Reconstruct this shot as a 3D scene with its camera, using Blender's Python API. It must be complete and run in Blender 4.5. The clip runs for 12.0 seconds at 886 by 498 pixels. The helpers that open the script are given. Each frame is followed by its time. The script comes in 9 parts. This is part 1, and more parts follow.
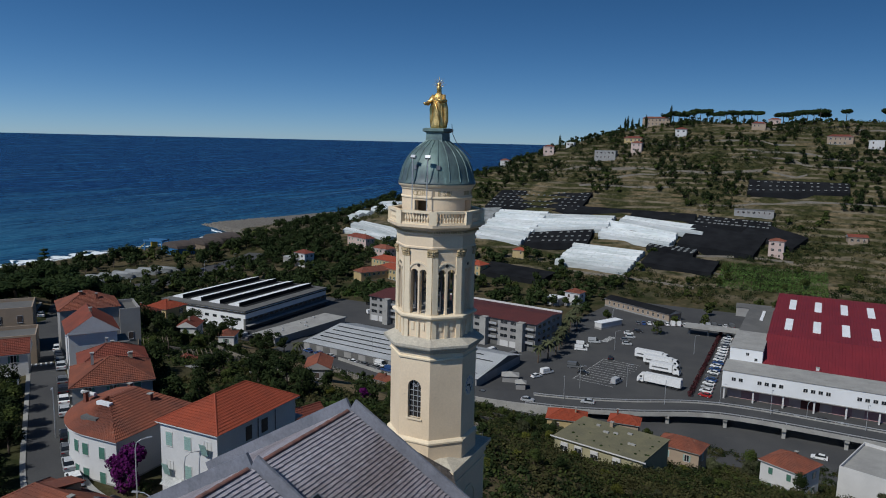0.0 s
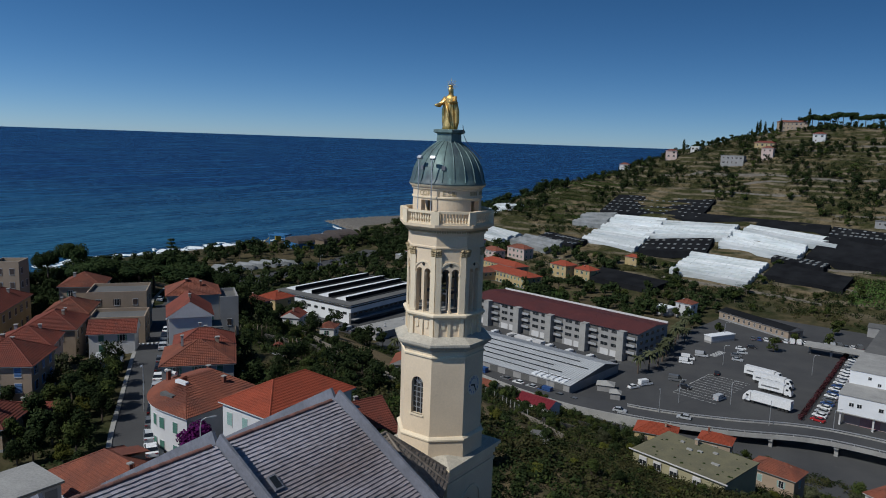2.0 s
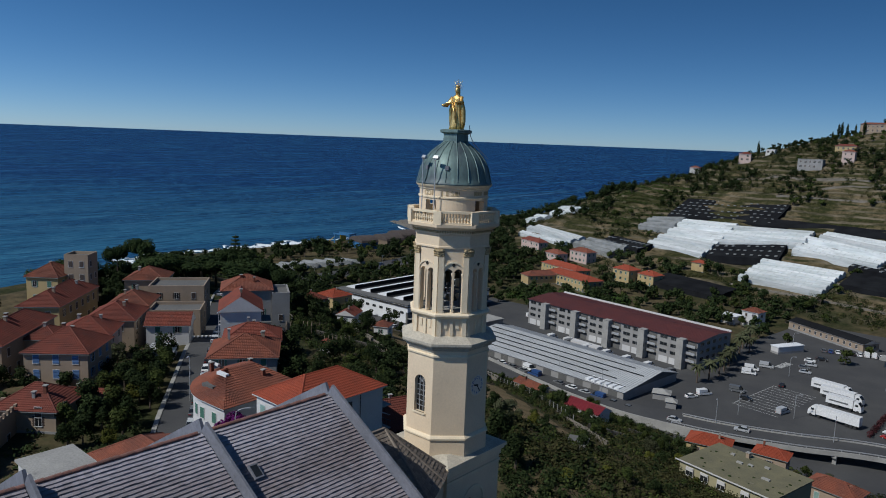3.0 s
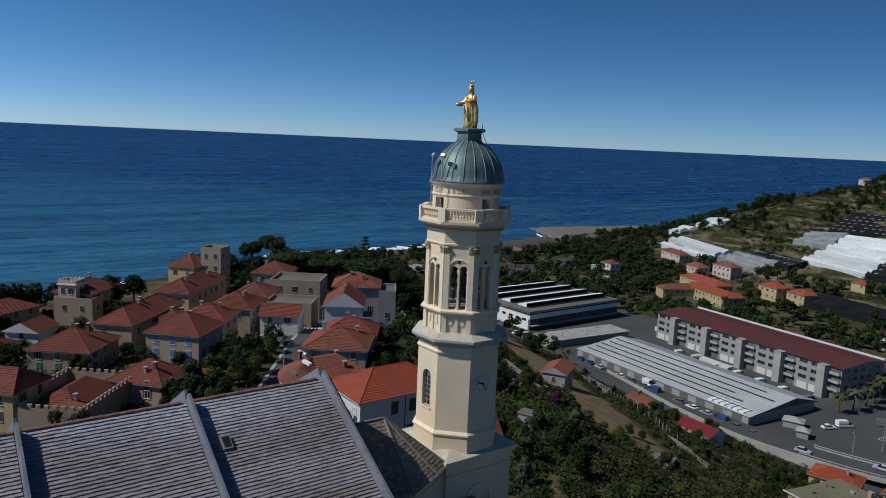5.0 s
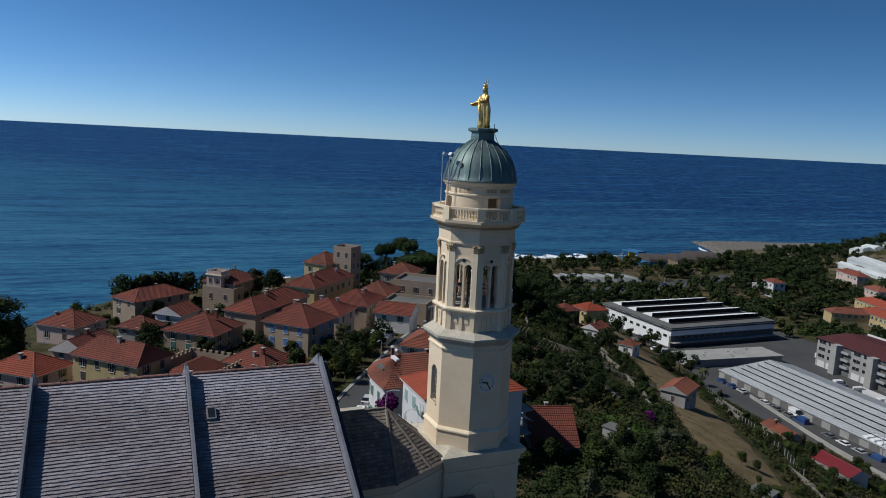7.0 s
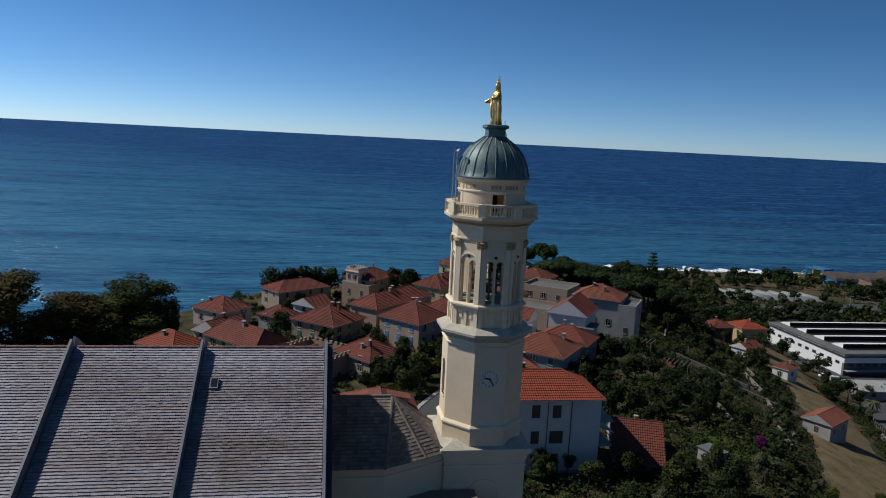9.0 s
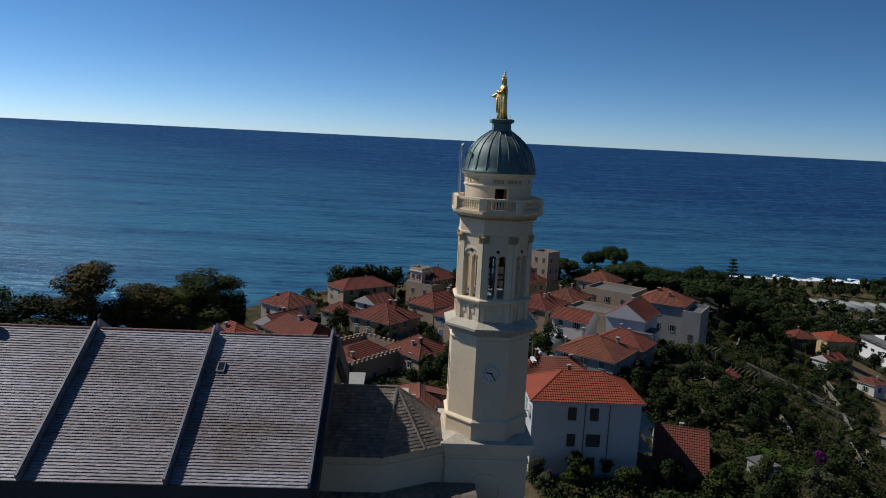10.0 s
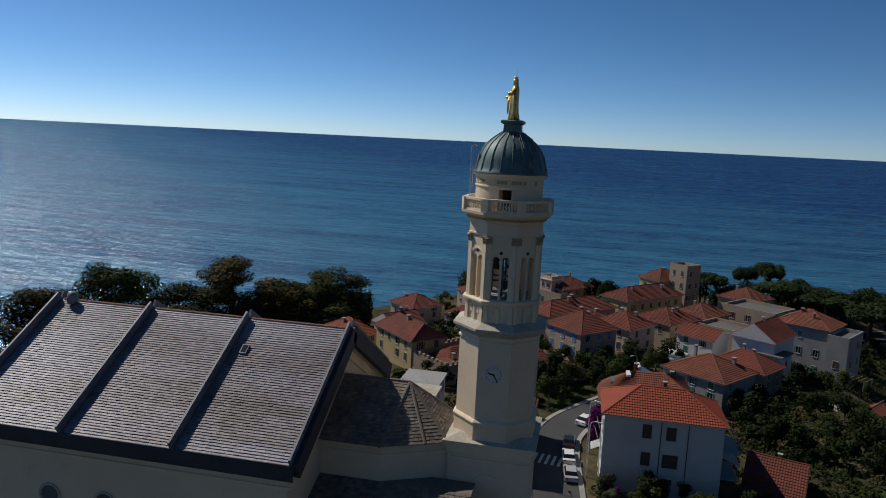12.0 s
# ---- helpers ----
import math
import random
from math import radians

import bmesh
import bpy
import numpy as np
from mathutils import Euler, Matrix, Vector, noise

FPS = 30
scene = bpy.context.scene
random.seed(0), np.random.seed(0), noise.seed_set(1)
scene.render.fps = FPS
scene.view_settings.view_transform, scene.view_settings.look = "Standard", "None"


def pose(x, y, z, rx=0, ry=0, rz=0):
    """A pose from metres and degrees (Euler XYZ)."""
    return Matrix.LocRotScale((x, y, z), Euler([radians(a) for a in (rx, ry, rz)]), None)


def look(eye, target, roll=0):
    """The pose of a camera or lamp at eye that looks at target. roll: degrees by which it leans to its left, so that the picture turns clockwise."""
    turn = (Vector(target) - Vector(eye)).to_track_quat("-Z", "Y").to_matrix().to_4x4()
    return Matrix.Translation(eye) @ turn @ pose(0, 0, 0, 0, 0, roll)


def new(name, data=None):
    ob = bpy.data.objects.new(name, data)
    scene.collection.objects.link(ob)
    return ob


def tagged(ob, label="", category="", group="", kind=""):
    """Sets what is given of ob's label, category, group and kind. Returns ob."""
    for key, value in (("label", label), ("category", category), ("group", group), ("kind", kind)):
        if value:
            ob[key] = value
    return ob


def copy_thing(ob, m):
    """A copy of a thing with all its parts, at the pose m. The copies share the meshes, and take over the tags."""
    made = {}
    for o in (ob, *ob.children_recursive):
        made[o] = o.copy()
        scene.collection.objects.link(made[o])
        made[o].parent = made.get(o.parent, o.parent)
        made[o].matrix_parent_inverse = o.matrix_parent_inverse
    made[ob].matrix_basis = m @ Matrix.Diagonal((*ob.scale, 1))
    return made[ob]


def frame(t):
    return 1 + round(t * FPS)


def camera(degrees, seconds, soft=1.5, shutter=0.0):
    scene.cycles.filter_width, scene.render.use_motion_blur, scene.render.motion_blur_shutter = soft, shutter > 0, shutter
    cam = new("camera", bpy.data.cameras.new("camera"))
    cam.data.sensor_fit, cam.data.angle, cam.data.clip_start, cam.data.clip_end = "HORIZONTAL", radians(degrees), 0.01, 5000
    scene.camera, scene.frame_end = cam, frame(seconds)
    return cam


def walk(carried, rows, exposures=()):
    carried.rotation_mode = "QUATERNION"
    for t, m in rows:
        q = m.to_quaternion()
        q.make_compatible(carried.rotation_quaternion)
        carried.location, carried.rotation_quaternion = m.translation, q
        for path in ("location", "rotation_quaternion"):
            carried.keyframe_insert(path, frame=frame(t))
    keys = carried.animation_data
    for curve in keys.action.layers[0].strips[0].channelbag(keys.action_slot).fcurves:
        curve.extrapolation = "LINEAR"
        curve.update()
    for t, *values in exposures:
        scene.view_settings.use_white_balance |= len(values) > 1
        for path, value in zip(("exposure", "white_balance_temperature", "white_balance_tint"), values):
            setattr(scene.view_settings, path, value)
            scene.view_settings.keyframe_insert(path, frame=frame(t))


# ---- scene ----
cam = camera(63.3, 12.0, 1.0)
METRES, EYE, TILT, LEAN, TURN = 70.0, 91.0, 0.0, 0.0, 25.7
ROWS = [
    (0.0, 0.0, 0.0, 0.0, 0.19, -8.44, -1.3),
    (0.5, 0.0297, -0.0021, 0.0024, 2.53, -8.54, -1.49),
    (1.0, 0.0608, -0.0022, 0.0021, 4.99, -8.56, -1.68),
    (1.5, 0.0932, -0.001, 0.0021, 7.53, -8.54, -1.8),
    (2.0, 0.1268, 0.0016, 0.0023, 10.15, -8.55, -1.92),
    (2.5, 0.1613, 0.0066, 0.0035, 12.86, -8.57, -2.06),
    (3.0, 0.1964, 0.0138, 0.0029, 15.7, -8.61, -2.16),
    (5.0, 0.3441, 0.0599, -0.0006, 27.69, -8.52, -2.52),
    (5.5, 0.3823, 0.0772, -0.0023, 30.89, -8.47, -2.61),
    (6.0, 0.4205, 0.0976, -0.0015, 34.13, -8.49, -2.69),
    (6.5, 0.4586, 0.1205, -0.002, 37.5, -8.52, -2.76),
    (7.0, 0.4952, 0.1466, -0.0026, 40.95, -8.47, -2.84),
    (7.5, 0.5318, 0.175, -0.0027, 44.46, -8.52, -2.89),
    (9.5, 0.6619, 0.3132, -0.0071, 58.63, -8.64, -2.85),
    (10.0, 0.6873, 0.3511, -0.0106, 62.03, -8.67, -2.82),
    (10.5, 0.7102, 0.3907, -0.0156, 65.4, -8.6, -2.78),
    (11.0, 0.7322, 0.4322, -0.0179, 68.84, -8.57, -2.75),
    (11.5, 0.7521, 0.4761, -0.0168, 72.46, -8.59, -2.76),
    (12.0, 0.7692, 0.5218, -0.0104, 76.13, -8.63, -2.76),
]
walk(cam, [(t, pose(0, 0, EYE, TILT, LEAN, TURN) @ pose(METRES * x, METRES * y, METRES * z, 90 + pitch, roll, yaw)) for t, x, y, z, yaw, pitch, roll in ROWS],
     [(0, -0.5, 5450, 9), (4, -0.45, 5450, 9), (7, -0.35, 5550, 9), (9.5, -0.38, 5700, 10), (12, -0.55, 5900, 11)])

# ---- world, sun ----
SUN_TO = Vector((-0.36, -0.93, 0.0)).normalized()
SUN_EL = radians(46.5)
world = bpy.data.worlds.new("sky")
scene.world = world
world.use_nodes = True
wn = world.node_tree.nodes
bg = wn["Background"]
sky = wn.new("ShaderNodeTexSky")
sky.sky_type = "NISHITA"
sky.sun_disc = False
sky.sun_elevation = SUN_EL
sky.sun_rotation = math.atan2(SUN_TO.x, SUN_TO.y)
sky.altitude = 100
sky.air_density, sky.dust_density, sky.ozone_density = 0.46, 0.12, 1.7
rich = wn.new("ShaderNodeHueSaturation")
rich.inputs["Hue"].default_value, rich.inputs["Saturation"].default_value = 0.494, 1.2
world.node_tree.links.new(sky.outputs[0], rich.inputs["Color"])
# the clear sky pales towards the sun's side and deepens away from it and overhead
wl = world.node_tree.links
sky_dir, unit, along, glow, shine = wn.new("ShaderNodeTexCoord"), wn.new("ShaderNodeVectorMath"), wn.new("ShaderNodeVectorMath"), wn.new("ShaderNodeMath"), wn.new("ShaderNodeVectorMath")
unit.operation, along.operation, glow.operation, shine.operation = "NORMALIZE", "DOT_PRODUCT", "MULTIPLY_ADD", "SCALE"
along.inputs[1].default_value = (SUN_TO.x, SUN_TO.y, -0.35)
glow.inputs[1].default_value, glow.inputs[2].default_value = 0.43, 1.10
wl.new(sky_dir.outputs["Generated"], unit.inputs[0])
wl.new(unit.outputs[0], along.inputs[0])
wl.new(along.outputs["Value"], glow.inputs[0])
wl.new(rich.outputs[0], shine.inputs[0])
wl.new(glow.outputs[0], shine.inputs["Scale"])
wl.new(shine.outputs[0], bg.inputs[0])
bg.inputs[1].default_value = 0.09
sun_data = bpy.data.lights.new("sun", "SUN")
sun_data.energy, sun_data.angle, sun_data.color = 5.0, radians(0.53), (1.0, 0.89, 0.72)
sun = new("sun", sun_data)
sun.matrix_world = look((0, 0, 300), Vector((0, 0, 300)) - Vector((SUN_TO.x * math.cos(SUN_EL), SUN_TO.y * math.cos(SUN_EL), math.sin(SUN_EL))))


# ---- materials ----
def mat(name, colors, rough=0.8, scale=1.0, fine=8.0, bump=0.2, metal=0.0, spots=None, stretch=(1, 1, 1), island=0.0, obj_random=0.0, spec=0.5, dist=0.03, grain=0.18):
    """A surface: two colours mixed by coarse noise, fine grain, a relief, and stains of a third colour."""
    m = bpy.data.materials.new(name)
    m.use_nodes = True
    n, ln = m.node_tree.nodes, m.node_tree.links
    b = n["Principled BSDF"]
    co = n.new("ShaderNodeTexCoord")
    mp = n.new("ShaderNodeMapping")
    mp.inputs["Scale"].default_value = stretch
    ln.new(co.outputs["Object"], mp.inputs[0])

    def noise_tex(s, detail=5.0, rg=0.6):
        t = n.new("ShaderNodeTexNoise")
        t.inputs["Scale"].default_value, t.inputs["Detail"].default_value, t.inputs["Roughness"].default_value = s, detail, rg
        ln.new(mp.outputs[0], t.inputs["Vector"])
        return t

    big, small = noise_tex(scale), noise_tex(fine, 4.0, 0.7)
    ramp = n.new("ShaderNodeMapRange")
    ramp.inputs[1].default_value, ramp.inputs[2].default_value = 0.35, 0.65
    ln.new(big.outputs[0], ramp.inputs[0])
    mix = n.new("ShaderNodeMix")
    mix.data_type = "RGBA"
    mix.inputs[6].default_value, mix.inputs[7].default_value = (*colors[0], 1), (*colors[1], 1)
    ln.new(ramp.outputs[0], mix.inputs[0])
    col = mix.outputs[2]
    if spots:
        third = noise_tex(spots[1], 6.0, 0.75)
        rr = n.new("ShaderNodeMapRange")
        rr.inputs[1].default_value, rr.inputs[2].default_value = spots[2], spots[2] + 0.12
        ln.new(third.outputs[0], rr.inputs[0])
        mx = n.new("ShaderNodeMix")
        mx.data_type = "RGBA"
        mx.inputs[7].default_value = (*spots[0], 1)
        ln.new(rr.outputs[0], mx.inputs[0])
        ln.new(col, mx.inputs[6])
        col = mx.outputs[2]
    hsv = n.new("ShaderNodeHueSaturation")
    val = n.new("ShaderNodeMapRange")
    val.inputs[1].default_value, val.inputs[2].default_value = 0.3, 0.7
    val.inputs[3].default_value, val.inputs[4].default_value = 1 - grain, 1 + grain
    ln.new(small.outputs[0], val.inputs[0])
    v = val.outputs[0]
    for amount, node, socket in ((island, "ShaderNodeNewGeometry", "Random Per Island"), (obj_random, "ShaderNodeObjectInfo", "Random")):
        if amount:
            g = n.new(node)
            r = n.new("ShaderNodeMapRange")
            r.inputs[3].default_value, r.inputs[4].default_value = 1 - amount, 1 + amount
            ln.new(g.outputs[socket], r.inputs[0])
            mul = n.new("ShaderNodeMath")
            mul.operation = "MULTIPLY"
            ln.new(v, mul.inputs[0])
            ln.new(r.outputs[0], mul.inputs[1])
            v = mul.outputs[0]
    ln.new(v, hsv.inputs["Value"])
    ln.new(col, hsv.inputs["Color"])
    ln.new(hsv.outputs[0], b.inputs["Base Color"])
    b.inputs["Roughness"].default_value, b.inputs["Metallic"].default_value = rough, metal
    b.inputs["Specular IOR Level"].default_value = spec
    if bump:
        bp = n.new("ShaderNodeBump")
        bp.inputs["Strength"].default_value, bp.inputs["Distance"].default_value = bump, dist
        ln.new(small.outputs[0], bp.inputs["Height"])
        ln.new(bp.outputs[0], b.inputs["Normal"])
    return m


M = {}
M["cream"] = mat("cream_plaster", ((0.75, 0.605, 0.42), (0.675, 0.54, 0.372)), 0.85, 0.25, 6, 0.05, spots=((0.475, 0.368, 0.27), 0.5, 0.66), grain=0.06)
M["cream_trim"] = mat("cream_trim", ((0.77, 0.65, 0.46), (0.69, 0.575, 0.40)), 0.8, 0.5, 7, 0.05, spots=((0.399, 0.323, 0.243), 0.9, 0.67), grain=0.06)
M["capital"] = mat("stone_capital", ((0.48, 0.37, 0.20), (0.36, 0.28, 0.16)), 0.9, 2, 9, 0.5)
M["ledge"] = mat("worn_ledge", ((0.495, 0.45, 0.36), (0.375, 0.338, 0.27)), 0.9, 0.8, 6, 0.3, spots=((0.188, 0.165, 0.135), 1.2, 0.62))
M["patina"] = mat("copper_patina", ((0.15, 0.22, 0.20), (0.07, 0.09, 0.10)), 0.55, 0.55, 3, 0.15, 0.25, spots=((0.26, 0.37, 0.33), 0.8, 0.60), stretch=(1, 1, 0.4))
M["seam"] = mat("copper_seam", ((0.17, 0.24, 0.22), (0.09, 0.13, 0.13)), 0.55, 1, 5, 0.1, 0.25)
M["gold"] = mat("gilding", ((0.88, 0.62, 0.24), (0.52, 0.34, 0.10)), 0.42, 2.2, 14, 0.5, 0.85)
# near-black: paints the darkness of unlit interiors; also on hands, wheels and trim
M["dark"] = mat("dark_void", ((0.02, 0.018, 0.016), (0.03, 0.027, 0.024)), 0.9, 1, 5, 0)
M["bronze"] = mat("bell_bronze", ((0.12, 0.09, 0.05), (0.07, 0.06, 0.04)), 0.5, 1, 5, 0.1, 0.8)
M["iron"] = mat("painted_iron", ((0.12, 0.12, 0.13), (0.08, 0.08, 0.09)), 0.5, 3, 20, 0.05, 0.4)
M["pole"] = mat("galvanised_pole", ((0.55, 0.56, 0.57), (0.45, 0.46, 0.48)), 0.45, 3, 20, 0.05, 0.5)
M["slate"] = mat("roof_slate", ((0.37, 0.35, 0.385), (0.195, 0.165, 0.165)), 0.52, 0.17, 5, 0.5, 0, spots=((0.40, 0.38, 0.39), 2.2, 0.60), stretch=(1, 0.3, 1), island=0.15, spec=0.45)
M["slate_piece"] = mat("roof_slate_piece", ((0.33, 0.305, 0.318), (0.17, 0.138, 0.122)), 0.45, 0.17, 5, 0.5, 0, spots=((0.40, 0.38, 0.39), 2.2, 0.60), stretch=(1, 0.3, 1), obj_random=0.15, spec=0.45)
M["slate_dark"] = mat("old_slate", ((0.20, 0.165, 0.13), (0.125, 0.104, 0.085)), 0.75, 0.4, 4, 0.4, 0, spots=((0.30, 0.255, 0.19), 0.8, 0.6), island=0.3)
M["lead"] = mat("lead_flashing", ((0.185, 0.188, 0.215), (0.130, 0.134, 0.155)), 0.6, 0.8, 5, 0.12, 0.0)
M["pink_door"] = mat("faded_pink_steel", ((0.42, 0.24, 0.24), (0.34, 0.19, 0.20)), 0.5, 0.8, 5, 0.08)
# the lead again, darkened to paint the shade on the fascias
M["lead_shaded"] = mat("shaded_lead_edge", ((0.042, 0.043, 0.056), (0.028, 0.029, 0.040)), 0.65, 0.8, 5, 0.12, 0.0)
M["ridge_red"] = mat("ridge_tile_red", ((0.22, 0.10, 0.075), (0.15, 0.085, 0.07)), 0.8, 1, 6, 0.25, island=0.2)
M["tile"] = mat("terracotta_tile", ((0.175, 0.0413, 0.0223), (0.114, 0.0292, 0.0177)), 0.85, 0.35, 5, 0.35, spots=((0.12, 0.0517, 0.0394), 0.7, 0.58), obj_random=0.12)
M["tile_new"] = mat("new_terracotta_tile", ((0.271, 0.0504, 0.018), (0.217, 0.0418, 0.0163)), 0.8, 0.5, 6, 0.25, obj_random=0.05)
M["tile_old"] = mat("weathered_terracotta_tile", ((0.207, 0.0635, 0.0325), (0.125, 0.0437, 0.0275)), 0.9, 0.3, 4, 0.4, spots=((0.251, 0.134, 0.0866), 0.9, 0.6), obj_random=0.12)
M["white"] = mat("white_render", ((0.57, 0.56, 0.545), (0.50, 0.49, 0.48)), 0.85, 0.2, 5, 0.05, spots=((0.395, 0.387, 0.374), 0.4, 0.68), grain=0.06)
M["pinkw"] = mat("pink_render", ((0.525, 0.405, 0.352), (0.465, 0.352, 0.307)), 0.85, 0.25, 5, 0.05, spots=((0.338, 0.255, 0.21), 0.5, 0.66), grain=0.06)
M["yellow"] = mat("yellow_render", ((0.448, 0.344, 0.168), (0.384, 0.288, 0.136)), 0.85, 0.25, 5, 0.05, spots=((0.36, 0.288, 0.16), 0.5, 0.66), grain=0.06)
M["beige"] = mat("beige_render", ((0.347, 0.265, 0.187), (0.284, 0.221, 0.159)), 0.85, 0.25, 5, 0.05, spots=((0.275, 0.221, 0.166), 0.5, 0.64), grain=0.06)
M["greyw"] = mat("grey_render", ((0.294, 0.287, 0.276), (0.238, 0.231, 0.224)), 0.85, 0.25, 5, 0.05, spots=((0.224, 0.217, 0.203), 0.5, 0.64), grain=0.06)
M["olive"] = mat("olive_render", ((0.336, 0.304, 0.176), (0.272, 0.248, 0.152)), 0.88, 0.3, 5, 0.15, grain=0.06)
M["concrete"] = mat("concrete", ((0.336, 0.328, 0.304), (0.264, 0.256, 0.24)), 0.85, 0.2, 4, 0.2, spots=((0.176, 0.168, 0.16), 0.4, 0.62))
M["asphalt"] = mat("asphalt", ((0.045, 0.045, 0.0465), (0.0638, 0.063, 0.0615)), 0.9, 0.08, 6, 0.15, spots=((0.0825, 0.0825, 0.0788), 0.3, 0.62))
M["dial"] = mat("enamel_dial", ((0.66, 0.60, 0.52), (0.60, 0.55, 0.48)), 0.5, 0.8, 5, 0.02, grain=0.05)
M["paint"] = mat("road_paint", ((0.62, 0.62, 0.60), (0.5, 0.5, 0.48)), 0.8, 1, 9, 0.05)
M["glass"] = mat("window_glass", ((0.015, 0.018, 0.021), (0.024, 0.027, 0.03)), 0.12, 0.5, 3, 0, spec=0.6)
M["shut_green"] = mat("green_shutter", ((0.045, 0.12, 0.085), (0.06, 0.15, 0.11)), 0.6, 2, 12, 0.1)
M["shut_pale"] = mat("pale_green_shutter", ((0.25, 0.36, 0.32), (0.2, 0.3, 0.27)), 0.6, 2, 12, 0.1)
M["shut_blue"] = mat("blue_shutter", ((0.07, 0.14, 0.30), (0.09, 0.17, 0.34)), 0.6, 2, 12, 0.1)
M["shut_brown"] = mat("brown_shutter", ((0.05, 0.035, 0.028), (0.07, 0.05, 0.04)), 0.6, 2, 12, 0.1)
M["metal_roof"] = mat("grey_sheet_roof", ((0.468, 0.477, 0.477), (0.396, 0.405, 0.405)), 0.5, 0.12, 3, 0.1, 0.0, spots=((0.45, 0.45, 0.441), 0.25, 0.6))
M["felt"] = mat("roof_felt", ((0.128, 0.125, 0.118), (0.096, 0.0944, 0.0912)), 0.92, 0.15, 5, 0.25, spots=((0.179, 0.173, 0.16), 0.4, 0.6))
M["moss_roof"] = mat("mossy_flat_roof", ((0.165, 0.15, 0.085), (0.12, 0.112, 0.068)), 0.95, 0.25, 4, 0.3, spots=((0.20, 0.18, 0.12), 0.5, 0.6))
M["bright_white"] = mat("bright_white_sheet", ((0.74, 0.745, 0.75), (0.66, 0.67, 0.675)), 0.6, 0.15, 4, 0.05, spots=((0.55, 0.55, 0.54), 0.3, 0.64), grain=0.06)
M["dry_grass"] = mat("dry_grass", ((0.20, 0.15, 0.085), (0.125, 0.098, 0.052)), 0.95, 0.25, 3, 0.6, spots=((0.06, 0.062, 0.025), 0.3, 0.56), spec=0.05, dist=0.2, grain=0.3)
M["lawn"] = mat("mown_grass", ((0.050, 0.085, 0.018), (0.038, 0.064, 0.015)), 0.95, 0.5, 9, 0.4, spec=0.05, grain=0.25)
M["shed_roof"] = mat("brown_shed_roof", ((0.085, 0.066, 0.055), (0.06, 0.047, 0.04)), 0.8, 0.3, 3, 0.1)
M["white_roof"] = mat("white_roof_sheet", ((0.78, 0.79, 0.80), (0.68, 0.69, 0.70)), 0.6, 0.15, 4, 0.08)
M["red_sheet"] = mat("red_sheet_roof", ((0.182, 0.0196, 0.0263), (0.147, 0.0175, 0.024)), 0.55, 0.12, 4, 0.1, spots=((0.21, 0.035, 0.0375), 0.2, 0.6))
M["maroon"] = mat("maroon_sheet_roof", ((0.101, 0.0263, 0.0225), (0.075, 0.0225, 0.021)), 0.7, 0.2, 4, 0.15, spots=((0.128, 0.045, 0.0375), 0.3, 0.6))
M["greenhouse"] = mat("whitewashed_greenhouse", ((0.66, 0.67, 0.66), (0.44, 0.47, 0.46)), 0.5, 0.22, 1.2, 0.05, spots=((0.27, 0.31, 0.30), 0.3, 0.60), stretch=(0.12, 1, 1), obj_random=0.18)
M["net"] = mat("black_shade_net", ((0.010, 0.0105, 0.012), (0.018, 0.019, 0.021)), 0.95, 0.1, 4, 0.2, spec=0.05)
M["net_grey"] = mat("grey_glass_strip", ((0.27, 0.275, 0.27), (0.16, 0.167, 0.16)), 0.6, 0.2, 4, 0.1)
M["stone"] = mat("dry_stone", ((0.204, 0.18, 0.144), (0.15, 0.132, 0.108)), 0.95, 0.3, 3, 0.6, island=0.15)
M["wood"] = mat("weathered_wood", ((0.20, 0.15, 0.10), (0.14, 0.11, 0.08)), 0.85, 1, 9, 0.3)
M["bark"] = mat("tree_bark", ((0.12, 0.09, 0.065), (0.08, 0.06, 0.045)), 0.95, 1.2, 7, 0.6)
M["blue_paint"] = mat("blue_cladding", ((0.05, 0.17, 0.36), (0.04, 0.14, 0.30)), 0.55, 0.3, 4, 0.08)
M["crane_yellow"] = mat("yellow_paint", ((0.60, 0.42, 0.04), (0.5, 0.34, 0.03)), 0.5, 1, 6, 0.05)
M["sail"] = mat("white_awning", ((0.75, 0.75, 0.73), (0.65, 0.65, 0.63)), 0.8, 0.5, 5, 0.05)
M["foam"] = mat("sea_foam", ((0.80, 0.83, 0.84), (0.70, 0.75, 0.77)), 0.9, 0.3, 2, 0.4)


